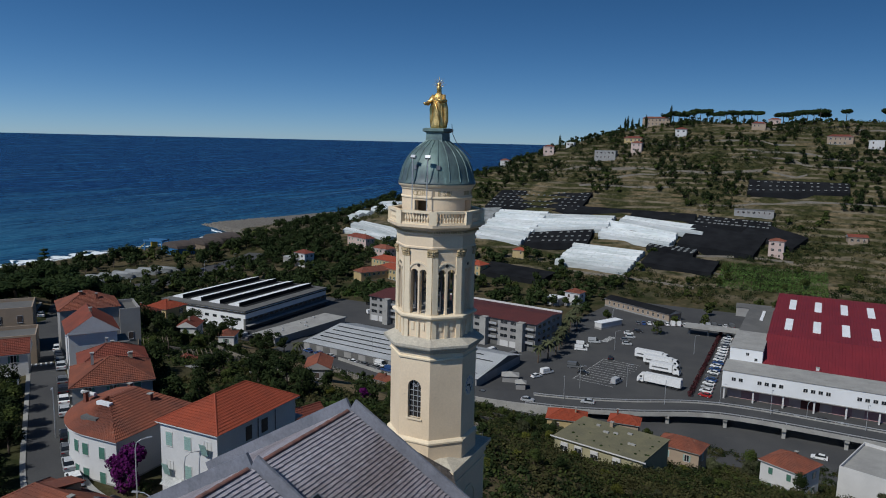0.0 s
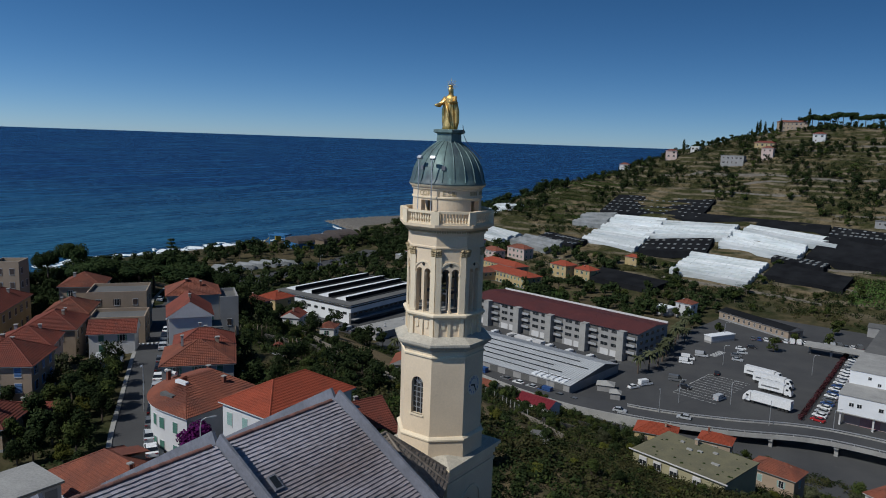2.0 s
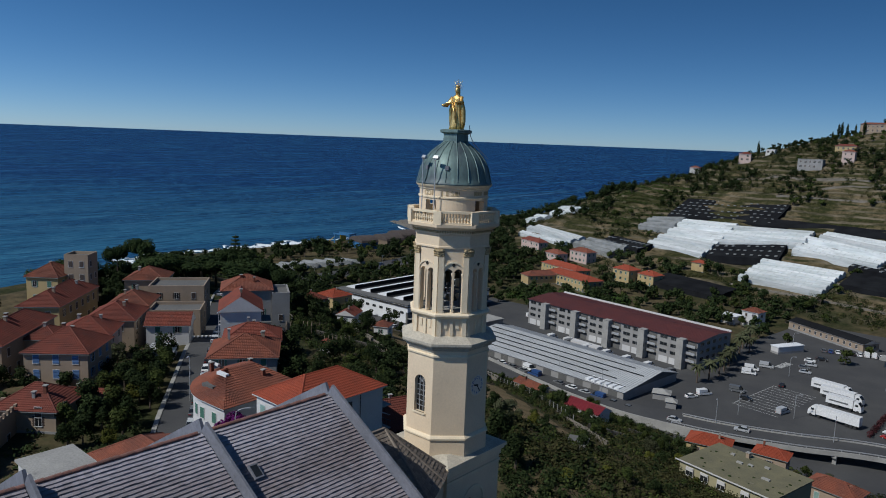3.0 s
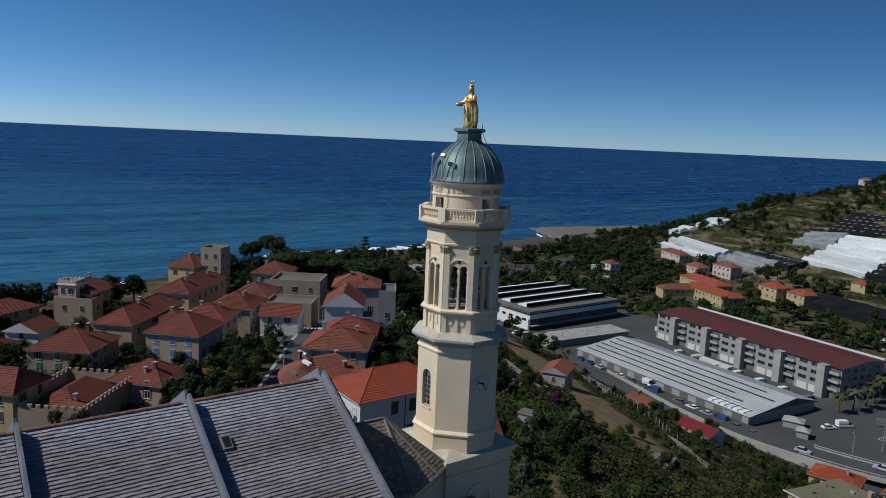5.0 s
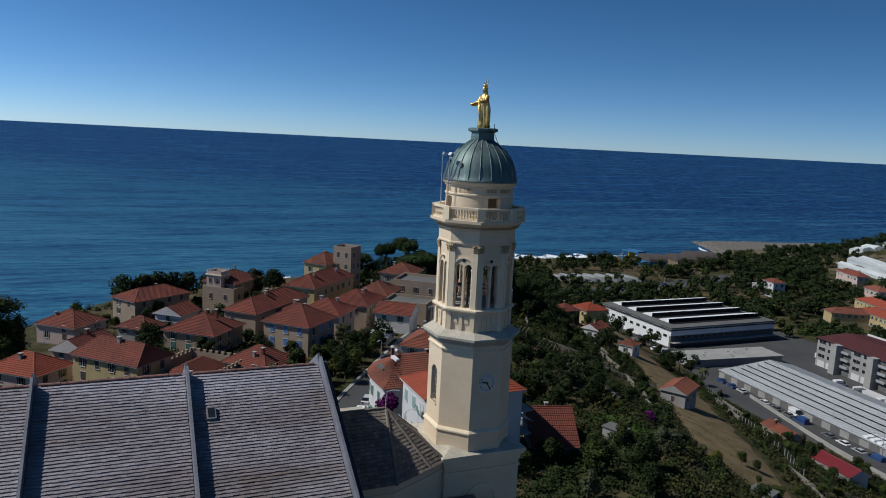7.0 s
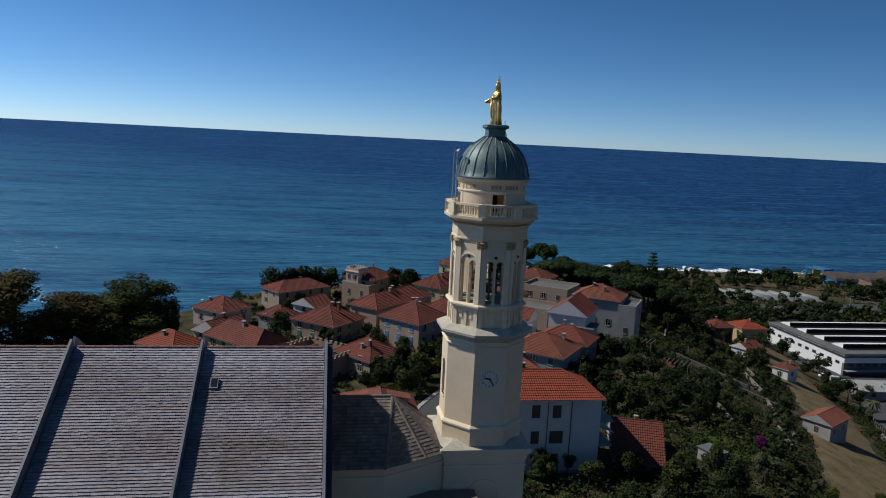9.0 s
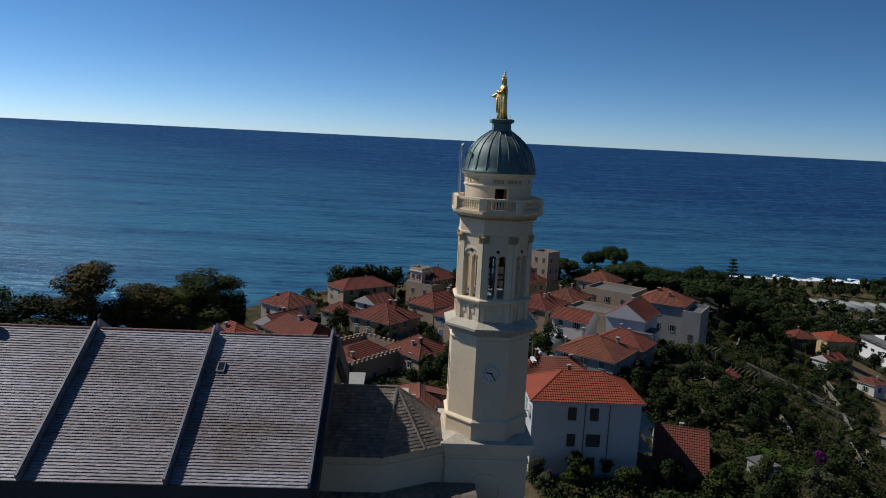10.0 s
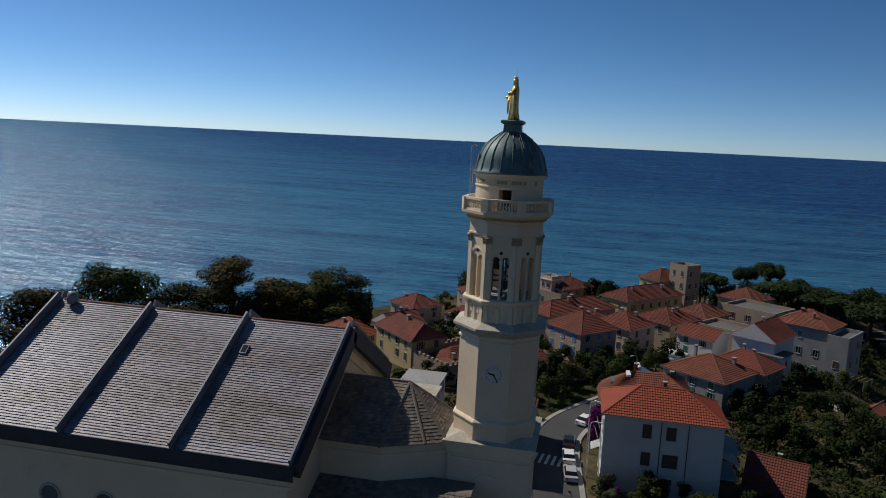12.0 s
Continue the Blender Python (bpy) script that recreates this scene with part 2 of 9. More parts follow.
def leaf_mat(name, a, b, trans=0.25):
    m = bpy.data.materials.new(name)
    m.use_nodes = True
    n, ln = m.node_tree.nodes, m.node_tree.links
    bs = n["Principled BSDF"]
    g, o, co = n.new("ShaderNodeNewGeometry"), n.new("ShaderNodeObjectInfo"), n.new("ShaderNodeTexCoord")
    nt = n.new("ShaderNodeTexNoise")
    nt.inputs["Scale"].default_value = 0.35
    ln.new(co.outputs["Object"], nt.inputs["Vector"])
    add = n.new("ShaderNodeMath")
    add.operation = "ADD"
    half = n.new("ShaderNodeMath")
    half.operation = "MULTIPLY"
    half.inputs[1].default_value = 0.5
    ln.new(g.outputs["Random Per Island"], half.inputs[0])
    ln.new(half.outputs[0], add.inputs[0])
    sc = n.new("ShaderNodeMapRange")
    sc.inputs[1].default_value, sc.inputs[2].default_value, sc.inputs[4].default_value = 0.3, 0.7, 0.5
    ln.new(nt.outputs[0], sc.inputs[0])
    ln.new(sc.outputs[0], add.inputs[1])
    mix = n.new("ShaderNodeMix")
    mix.data_type = "RGBA"
    mix.inputs[6].default_value, mix.inputs[7].default_value = (*a, 1), (*b, 1)
    ln.new(add.outputs[0], mix.inputs[0])
    hsv = n.new("ShaderNodeHueSaturation")
    r = n.new("ShaderNodeMapRange")
    r.inputs[3].default_value, r.inputs[4].default_value = 0.7, 1.3
    ln.new(o.outputs["Random"], r.inputs[0])
    ln.new(r.outputs[0], hsv.inputs["Value"])
    ln.new(mix.outputs[2], hsv.inputs["Color"])
    ln.new(hsv.outputs[0], bs.inputs["Base Color"])
    bs.inputs["Roughness"].default_value = 0.8
    bs.inputs["Specular IOR Level"].default_value = 0.06
    return m


M["leaf"] = leaf_mat("leaf_green", (0.0161, 0.0279, 0.00744), (0.072, 0.086, 0.022))
M["leaf_rust"] = leaf_mat("leaf_brown_green", (0.022, 0.024, 0.008), (0.095, 0.072, 0.022))
M["leaf_olive"] = leaf_mat("leaf_olive", (0.0413, 0.0468, 0.022), (0.088, 0.0935, 0.0495))
M["leaf_dark"] = leaf_mat("leaf_dark", (0.0081, 0.0155, 0.0054), (0.040, 0.054, 0.018))
M["leaf_pine"] = leaf_mat("needle_green", (0.012, 0.024, 0.008), (0.04, 0.055, 0.018))
M["leaf_yellow"] = leaf_mat("leaf_yellow_green", (0.05, 0.06, 0.01), (0.11, 0.105, 0.02))
M["bougain"] = leaf_mat("magenta_bracts", (0.05, 0.006, 0.055), (0.125, 0.014, 0.115))
M["scrub"] = leaf_mat("hill_scrub", (0.0263, 0.0315, 0.0105), (0.0825, 0.075, 0.03))
M["vine"] = leaf_mat("vine_green", (0.024, 0.042, 0.010), (0.060, 0.084, 0.020))
M["reed"] = leaf_mat("reed_green", (0.049, 0.091, 0.021), (0.091, 0.14, 0.035))


# ---- mesh builder ----
class Geo:
    def __init__(self):
        self.v, self.f = [], []

    def add(self, vs, fs):
        k = len(self.v)
        self.v.extend(tuple(p) for p in vs)
        self.f.extend(tuple(k + i for i in f) for f in fs)
        return self

    def box(self, x0, x1, y0, y1, z0, z1):
        return self.add([(x0, y0, z0), (x1, y0, z0), (x1, y1, z0), (x0, y1, z0), (x0, y0, z1), (x1, y0, z1), (x1, y1, z1), (x0, y1, z1)],
                        [(3, 2, 1, 0), (4, 5, 6, 7), (0, 1, 5, 4), (1, 2, 6, 5), (2, 3, 7, 6), (3, 0, 4, 7)])

    def prism(self, poly, z0, z1):
        n = len(poly)
        return self.add([(x, y, z0) for x, y in poly] + [(x, y, z1) for x, y in poly],
                        [tuple(range(n))[::-1], tuple(range(n, 2 * n))] + [(i, (i + 1) % n, n + (i + 1) % n, n + i) for i in range(n)])

    def lathe(self, prof, n=8, rot=0.0, c=(0, 0), caps=True):
        vs, fs = [], []
        for r, z in prof:
            for i in range(n):
                a = rot + 2 * math.pi * i / n
                vs.append((c[0] + r * math.cos(a), c[1] + r * math.sin(a), z))
        for k in range(len(prof) - 1):
            for i in range(n):
                j = (i + 1) % n
                fs.append((k * n + i, k * n + j, (k + 1) * n + j, (k + 1) * n + i))
        if caps:
            fs.append(tuple(range(n))[::-1])
            fs.append(tuple((len(prof) - 1) * n + i for i in range(n)))
        return self.add(vs, fs)

    def tube(self, pts, rad, n=6):
        """A tube along points; rad is one radius or one a point."""
        rads = rad if isinstance(rad, (list, tuple)) else [rad] * len(pts)
        pts = [Vector(p) for p in pts]
        vs, fs = [], []
        for k, p in enumerate(pts):
            d = (pts[min(k + 1, len(pts) - 1)] - pts[max(k - 1, 0)]).normalized()
            a = d.orthogonal().normalized()
            b = d.cross(a)
            for i in range(n):
                t = 2 * math.pi * i / n
                vs.append(p + (a * math.cos(t) + b * math.sin(t)) * rads[k])
        for k in range(len(pts) - 1):
            for i in range(n):
                j = (i + 1) % n
                fs.append((k * n + i, k * n + j, (k + 1) * n + j, (k + 1) * n + i))
        fs += [tuple(range(n))[::-1], tuple((len(pts) - 1) * n + i for i in range(n))]
        return self.add(vs, fs)

    def join(self, other, m):
        return self.add([m @ Vector(p) for p in other.v], other.f)

    def mesh(self, name, material, smooth=False):
        me = bpy.data.meshes.new(name)
        me.from_pydata(self.v, [], self.f)
        me.materials.append(material)
        if smooth:
            me.polygons.foreach_set("use_smooth", [True] * len(me.polygons))
        me.update()
        return me


def part(name, geo, material, parent=None, label="", smooth=False, m=None):
    """Links a Geo, or a ready mesh, as one mesh object, under a thing or a part."""
    me = geo.mesh(name, material, smooth) if isinstance(geo, Geo) else geo
    ob = new(name, me)
    if parent is not None:
        ob.parent = parent
    if m is not None:
        ob.matrix_basis = m
    if label:
        ob["label"] = label
    return ob


def thing(name, m, label, category, group="", kind=""):
    ob = new(name)
    ob.matrix_basis = m
    ob.empty_display_size = 0.3
    return tagged(ob, label, category, group, kind)


def clamp(x, a=0.0, b=1.0):
    return max(a, min(b, x))


def sst(a, b, x):
    t = clamp((x - a) / (b - a))
    return t * t * (3 - 2 * t)


# ---- the lie of the land ----
SHORE_Y = (-900, -200, -50, 120, 264, 424, 470, 520, 545, 560, 590, 740, 900, 1200)
SHORE_X = (60, -150, -285, -420, -468, -458, -455, -472, -520, -556, -556, -530, -440, -330)


def shore(y):
    return float(np.interp(y, SHORE_Y, SHORE_X))


def rough(x, y, s):
    return noise.noise(Vector((x / s, y / s, 3.7)))


def ground_z(x, y):
    edge = 206 + max(0.0, -x - 110) * 0.2 - 15 * sst(-100, -30, x)
    t = clamp((edge - y) / 96)
    terrace = 8 + 33 * (t + 0.15 * t * (1 - t)) + 5.3 * sst(126, 98, y) * sst(-158, -118, x) * sst(-20, 30, y) * sst(-5, -50, x)
    top = float(np.interp(y, (-200, -100, -40, 20, 60, 120, 200), (-10, -62, -110, -195, -214, -232, -250)))
    low = 6 + 2 * sst(-420, -250, x)
    land = low + (terrace - low) * sst(top - 75, top, x)
    if y > 380:
        high = 118 * clamp((x + 430) / 320) * (1 - 0.12 * clamp((x + 60) / 200) * 0)
        rise = sst(385, 385 + 270 + 140 * clamp((x + 300) / 200), y)
        bumps = 5 * rough(x, y, 70) + 2.5 * rough(x, y, 25)
        land += high * rise + bumps * sst(400, 480, y) * clamp((x + 430) / 100)
        # dry-stone terraces: level strips between steep banks
        step = 4.4
        t = (land + 6 * rough(x, y, 120) + 2.5 * rough(x + 300, y, 45)) / step
        flat = step * (math.floor(t) + sst(0.62, 1.0, t - math.floor(t)) - t)
        land += 0.8 * flat * sst(420, 500, y) * clamp((x + 400) / 80)
        land -= sst(690, 785, y) * float(np.interp(x, (-160, -110, -20, 60), (3, 8.5, 11.5, 13)))
        land -= 40 * sst(830, 1100, y)
    if y > 500:
        land = min(land, 3.0 + max(0.0, (x + 468) * 1.5))
    s = shore(y)
    f = sst(s - 25, s + 25, x)
    return -5 + f * (land + 5)

# ---- ground and sea ----
def ground_material():
    m = bpy.data.materials.new("ground")
    m.use_nodes = True
    n, ln = m.node_tree.nodes, m.node_tree.links
    b = n["Principled BSDF"]
    co = n.new("ShaderNodeTexCoord")

    def nz(s, d=6.0, r=0.65):
        t = n.new("ShaderNodeTexNoise")
        t.inputs["Scale"].default_value, t.inputs["Detail"].default_value, t.inputs["Roughness"].default_value = s, d, r
        ln.new(co.outputs["Object"], t.inputs["Vector"])
        return t.outputs[0]

    def ramp(v, lo, hi):
        r = n.new("ShaderNodeMapRange")
        r.inputs[1].default_value, r.inputs[2].default_value = lo, hi
        ln.new(v, r.inputs[0])
        return r.outputs[0]

    def mix(f, a, c):
        x = n.new("ShaderNodeMix")
        x.data_type = "RGBA"
        ln.new(f, x.inputs[0])
        for k, s in ((6, a), (7, c)):
            if isinstance(s, tuple):
                x.inputs[k].default_value = (*s, 1)
            else:
                ln.new(s, x.inputs[k])
        return x.outputs[2]

    green = mix(ramp(nz(0.35), 0.4, 0.65), (0.020, 0.026, 0.010), (0.042, 0.045, 0.018))
    dry = mix(ramp(nz(0.2), 0.4, 0.6), (0.065, 0.052, 0.030), (0.125, 0.098, 0.055))
    col = mix(ramp(nz(0.022), 0.42, 0.56), green, dry)
    col = mix(ramp(nz(0.9), 0.5, 0.72), col, (0.06, 0.06, 0.03))
    sep = n.new("ShaderNodeSeparateXYZ")
    ln.new(co.outputs["Object"], sep.inputs[0])
    # cultivated terraces of the hill: a bank of dry stone and a strip of growth at each step of height
    wob = n.new("ShaderNodeMath")
    wob.operation = "MULTIPLY_ADD"
    wob.inputs[1].default_value = 5.0
    ln.new(nz(0.02, 3.0), wob.inputs[0])
    ln.new(sep.outputs[2], wob.inputs[2])
    saw = n.new("ShaderNodeMath")
    saw.operation = "PINGPONG"
    saw.inputs[1].default_value = 1.7
    ln.new(wob.outputs[0], saw.inputs[0])
    hill = n.new("ShaderNodeMath")
    hill.operation = "MULTIPLY"
    ln.new(ramp(sep.outputs[1], 400, 430), hill.inputs[0])
    ln.new(ramp(saw.outputs[0], 0.9, 1.25), hill.inputs[1])
    slope_y = ramp(sep.outputs[1], 400, 440)
    upland = mix(ramp(nz(0.03), 0.49, 0.60), mix(ramp(nz(0.5), 0.4, 0.62), (0.024, 0.028, 0.010), (0.060, 0.056, 0.024)), mix(ramp(nz(0.25), 0.4, 0.6), (0.088, 0.070, 0.040), (0.165, 0.128, 0.075)))
    col = mix(slope_y, col, upland)
    col = mix(hill.outputs[0], col, mix(ramp(nz(0.05), 0.42, 0.58), (0.026, 0.029, 0.011), (0.15, 0.125, 0.085)))
    # bare stony shore below five metres
    low = ramp(sep.outputs[2], 5.2, 3.2)
    col = mix(low, col, mix(ramp(nz(0.6), 0.4, 0.6), (0.20, 0.185, 0.16), (0.11, 0.10, 0.09)))
    ln.new(col, b.inputs["Base Color"])
    b.inputs["Roughness"].default_value = 0.95
    b.inputs["Specular IOR Level"].default_value = 0.05
    bp = n.new("ShaderNodeBump")
    bp.inputs["Strength"].default_value, bp.inputs["Distance"].default_value = 0.6, 0.5
    ln.new(nz(0.7), bp.inputs["Height"])
    ln.new(bp.outputs[0], b.inputs["Normal"])
    return m


def build_ground():
    xs = [-4800, -2500, -1200, -800] + list(np.arange(-640, 240.1, 5)) + [320, 450, 700, 1200, 2500, 4800]
    ys = [-4800, -2500, -1200, -700, -500] + list(np.arange(-340, 400, 5)) + list(np.arange(400, 800, 2.5)) + list(np.arange(800, 1000.1, 5)) + [1050, 1100, 1200, 1400, 1900, 3000, 4800]
    g = Geo()
    for y in ys:
        for x in xs:
            far = max(abs(x + 100) - 600, abs(y - 300) - 800, 0)
            z = ground_z(x, y)
            if far > 0 and z > 0:
                z = z + min(far * 0.02, 30)
            if 205 < y < 385 and x > -180:
                z = min(z, 8)
            g.v.append((x, y, z))
    nx = len(xs)
    for j in range(len(ys) - 1):
        for i in range(nx - 1):
            k = j * nx + i
            g.f.append((k, k + 1, k + nx + 1, k + nx))
    return tagged(part("ground", g, ground_material(), smooth=True), "dry grassy hillside and valley ground of a coastal town", "ground", kind="structure")


def sea_material():
    m = bpy.data.materials.new("sea")
    m.use_nodes = True
    n, ln = m.node_tree.nodes, m.node_tree.links
    b = n["Principled BSDF"]
    co = n.new("ShaderNodeTexCoord")
    sep = n.new("ShaderNodeSeparateXYZ")
    ln.new(co.outputs["Object"], sep.inputs[0])
    wob = n.new("ShaderNodeTexNoise")
    wob.inputs["Scale"].default_value, wob.inputs["Detail"].default_value = 0.006, 5
    mp0 = n.new("ShaderNodeMapping")
    mp0.inputs["Scale"].default_value = (1.0, 0.25, 1)
    mp0.inputs["Rotation"].default_value = (0, 0, radians(25))
    ln.new(co.outputs["Object"], mp0.inputs[0])
    ln.new(mp0.outputs[0], wob.inputs["Vector"])
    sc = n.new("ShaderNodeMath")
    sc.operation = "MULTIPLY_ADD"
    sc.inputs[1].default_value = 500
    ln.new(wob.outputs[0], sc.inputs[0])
    # water painted paler towards the sun's side, in place of brighter reflection
    sun_slant = n.new("ShaderNodeMath")
    sun_slant.operation = "MULTIPLY_ADD"
    sun_slant.inputs[1].default_value = -1.05
    ln.new(sep.outputs[1], sun_slant.inputs[0])
    ln.new(sep.outputs[0], sun_slant.inputs[2])
    ln.new(sun_slant.outputs[0], sc.inputs[2])
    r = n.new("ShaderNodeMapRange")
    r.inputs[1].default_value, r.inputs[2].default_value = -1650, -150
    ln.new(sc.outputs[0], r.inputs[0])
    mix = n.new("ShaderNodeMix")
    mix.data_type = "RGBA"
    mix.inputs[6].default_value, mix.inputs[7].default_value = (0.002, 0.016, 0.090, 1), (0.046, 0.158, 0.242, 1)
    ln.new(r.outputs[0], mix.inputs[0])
    # long swell streaks, darker and paler: wave shade and sheen painted into the colour
    col = mix.outputs[2]
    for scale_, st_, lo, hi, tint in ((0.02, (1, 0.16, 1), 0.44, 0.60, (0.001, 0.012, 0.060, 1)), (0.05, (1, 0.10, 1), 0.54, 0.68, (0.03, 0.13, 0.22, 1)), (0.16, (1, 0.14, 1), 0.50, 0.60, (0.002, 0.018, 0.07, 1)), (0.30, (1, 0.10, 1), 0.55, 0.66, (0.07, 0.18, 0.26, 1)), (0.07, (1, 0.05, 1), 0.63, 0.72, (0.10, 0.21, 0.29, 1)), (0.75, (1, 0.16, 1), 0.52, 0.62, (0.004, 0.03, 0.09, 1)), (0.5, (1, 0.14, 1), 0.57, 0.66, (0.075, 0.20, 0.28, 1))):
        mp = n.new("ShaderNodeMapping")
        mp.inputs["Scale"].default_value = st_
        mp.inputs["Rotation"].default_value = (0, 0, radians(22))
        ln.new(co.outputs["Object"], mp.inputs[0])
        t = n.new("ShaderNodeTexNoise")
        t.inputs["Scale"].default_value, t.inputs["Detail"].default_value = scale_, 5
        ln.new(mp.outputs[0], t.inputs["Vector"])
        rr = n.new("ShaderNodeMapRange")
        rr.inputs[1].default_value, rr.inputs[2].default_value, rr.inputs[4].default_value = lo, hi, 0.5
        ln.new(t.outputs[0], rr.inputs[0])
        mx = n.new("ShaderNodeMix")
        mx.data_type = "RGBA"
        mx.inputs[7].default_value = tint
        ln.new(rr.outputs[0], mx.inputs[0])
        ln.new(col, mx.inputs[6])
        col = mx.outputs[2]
    # scattered whitecaps
    mp = n.new("ShaderNodeMapping")
    mp.inputs["Scale"].default_value = (1, 0.35, 1)
    mp.inputs["Rotation"].default_value = (0, 0, radians(22))
    ln.new(co.outputs["Object"], mp.inputs[0])
    cap = n.new("ShaderNodeTexNoise")
    cap.inputs["Scale"].default_value, cap.inputs["Detail"].default_value, cap.inputs["Roughness"].default_value = 0.13, 3, 0.7
    ln.new(mp.outputs[0], cap.inputs["Vector"])
    rr = n.new("ShaderNodeMapRange")
    rr.inputs[1].default_value, rr.inputs[2].default_value, rr.inputs[4].default_value = 0.735, 0.77, 0.6
    ln.new(cap.outputs[0], rr.inputs[0])
    mx = n.new("ShaderNodeMix")
    mx.data_type = "RGBA"
    mx.inputs[7].default_value = (0.5, 0.55, 0.6, 1)
    ln.new(rr.outputs[0], mx.inputs[0])
    ln.new(col, mx.inputs[6])
    col = mx.outputs[2]
    # a body of blue water and a share of gloss on its waves
    n.remove(b)
    body, gloss, both = n.new("ShaderNodeBsdfDiffuse"), n.new("ShaderNodeBsdfGlossy"), n.new("ShaderNodeMixShader")
    gloss.inputs["Roughness"].default_value = 0.2
    both.inputs[0].default_value = 0.17
    gloss.inputs["Color"].default_value = (0.72, 0.86, 1.0, 1)
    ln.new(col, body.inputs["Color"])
    ln.new(body.outputs[0], both.inputs[1])
    ln.new(gloss.outputs[0], both.inputs[2])
    ln.new(both.outputs[0], n["Material Output"].inputs["Surface"])
    prev = None
    for scale, dist, st in ((0.03, 5.0, (1, 0.3, 1)), (0.11, 3.0, (1, 0.35, 1)), (0.5, 1.0, (1, 0.6, 1))):
        mp = n.new("ShaderNodeMapping")
        mp.inputs["Scale"].default_value = st
        mp.inputs["Rotation"].default_value = (0, 0, radians(20))
        ln.new(co.outputs["Object"], mp.inputs[0])
        t = n.new("ShaderNodeTexNoise")
        t.inputs["Scale"].default_value, t.inputs["Detail"].default_value, t.inputs["Roughness"].default_value = scale, 4, 0.6
        ln.new(mp.outputs[0], t.inputs["Vector"])
        bp = n.new("ShaderNodeBump")
        bp.inputs["Strength"].default_value, bp.inputs["Distance"].default_value = 1.0, dist
        ln.new(t.outputs[0], bp.inputs["Height"])
        if prev:
            ln.new(prev.outputs[0], bp.inputs["Normal"])
        prev = bp
    ln.new(prev.outputs[0], body.inputs["Normal"])
    ln.new(prev.outputs[0], gloss.inputs["Normal"])
    return m


def build_sea():
    # a sheet that climbs very gently towards its rim, where the horizon closes it
    g = Geo()
    rads = [0, 150, 400, 700, 1000, 1400, 1900, 2600, 3400, 4200, 4850]
    n = 96
    g.v.append((0, 0, 0))
    for r in rads[1:]:
        z = 89.4 * max(0.0, (r - 700) / 4150) ** 1.35
        for i in range(n):
            a = 2 * math.pi * i / n
            g.v.append((r * math.cos(a), r * math.sin(a), z))
    for i in range(n):
        g.f.append((0, 1 + i, 1 + (i + 1) % n))
    for k in range(len(rads) - 2):
        for i in range(n):
            j = (i + 1) % n
            a, b = 1 + k * n, 1 + (k + 1) * n
            g.f.append((a + i, b + i, b + j, a + j))
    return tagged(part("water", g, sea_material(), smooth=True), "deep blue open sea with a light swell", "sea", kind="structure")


build_ground()
build_sea()


def foam_band(name, y0, y1, off, width, label, seed):
    """Breaking surf along the shore, an uneven sheet just above the water."""
    rnd = random.Random(seed)
    g = Geo()
    rows = 7
    ys = np.arange(y0, y1, 2.0)
    for y in ys:
        s = shore(y) + off + 5 * rough(y, seed * 9.1, 14)
        w = width * (0.35 + 0.9 * abs(rough(y, seed * 3.3, 19)) * 2)
        for k in range(rows):
            x = s - w * (k / (rows - 1) - 0.3) + rnd.uniform(-0.5, 0.5)
            g.v.append((x, y + rnd.uniform(-0.6, 0.6), 0.25 + 0.35 * rnd.random() * math.sin(math.pi * k / (rows - 1))))
    for j in range(len(ys) - 1):
        for k in range(rows - 1):
            cx, cy = g.v[j * rows + k][:2]
            if rough(cx, cy * 1.7, 4.0 + k) > -0.12 - 0.25 * (k in (2, 3)):
                a = j * rows + k
                g.f.append((a, a + 1, a + rows + 1, a + rows))
    return tagged(part(name, g, M["foam"]), label, "surf", kind="stuff")


foam_band("surf", 225, 405, -14, 25, "white surf breaking along the stony shore", 1)
foam_band("surf", 525, 700, -8, 10, "white surf round the end of a stony spit", 2)
foam_band("surf", -120, 120, -10, 10, "thin line of surf under the cliff", 3)
foam_band("surf", 400, 520, -18, 7, "thin line of surf by the boatyard", 4)
foam_band("surf", 575, 690, -42, 5, "line of breaking waves off the spit", 5)
foam_band("surf", 560, 640, -68, 4, "line of breaking waves off the spit", 6)
FIELD = [(-230, 220), (-190, 198), (-150, 181), (-122, 165), (-95, 147), (-70, 131), (-56, 122)]


def dry_field():
    """A strip of parched grass on the embankment above the valley road."""
    g = Geo()
    pts = [Vector((x, y)) for x, y in FIELD]
    line = [a.lerp(b, k / 14) for a, b in zip(pts[:-1], pts[1:]) for k in range(14)]
    for i, p in enumerate(line):
        d = (line[min(i + 1, len(line) - 1)] - line[max(i - 1, 0)]).normalized()
        for k in range(9):
            w = (k - 4) * (2.3 + 0.5 * rough(p.x, p.y + k, 9))
            q = p + Vector((-d.y, d.x)) * w
            g.v.append((q.x, q.y, ground_z(q.x, q.y) + 0.14 - 0.4 * (k in (0, 8)) + 0.08 * rough(q.x, q.y, 1.5)))
    for i in range(len(line) - 1):
        g.f += [(i * 9 + k, i * 9 + k + 1, i * 9 + k + 10, i * 9 + k + 9) for k in range(8)]
    tagged(part("ground_strip", g, M["dry_grass"], smooth=True), "strip of parched tan grass above the valley road", "dry grass", kind="structure")


dry_field()

# ---- church ----
CX, RIDGE, EAVE, Y0, Y1, HALF = -24.1, 74.0, 67.0, 8.9, 37.1, 12.0
TX, TY = -24.63, 49.85


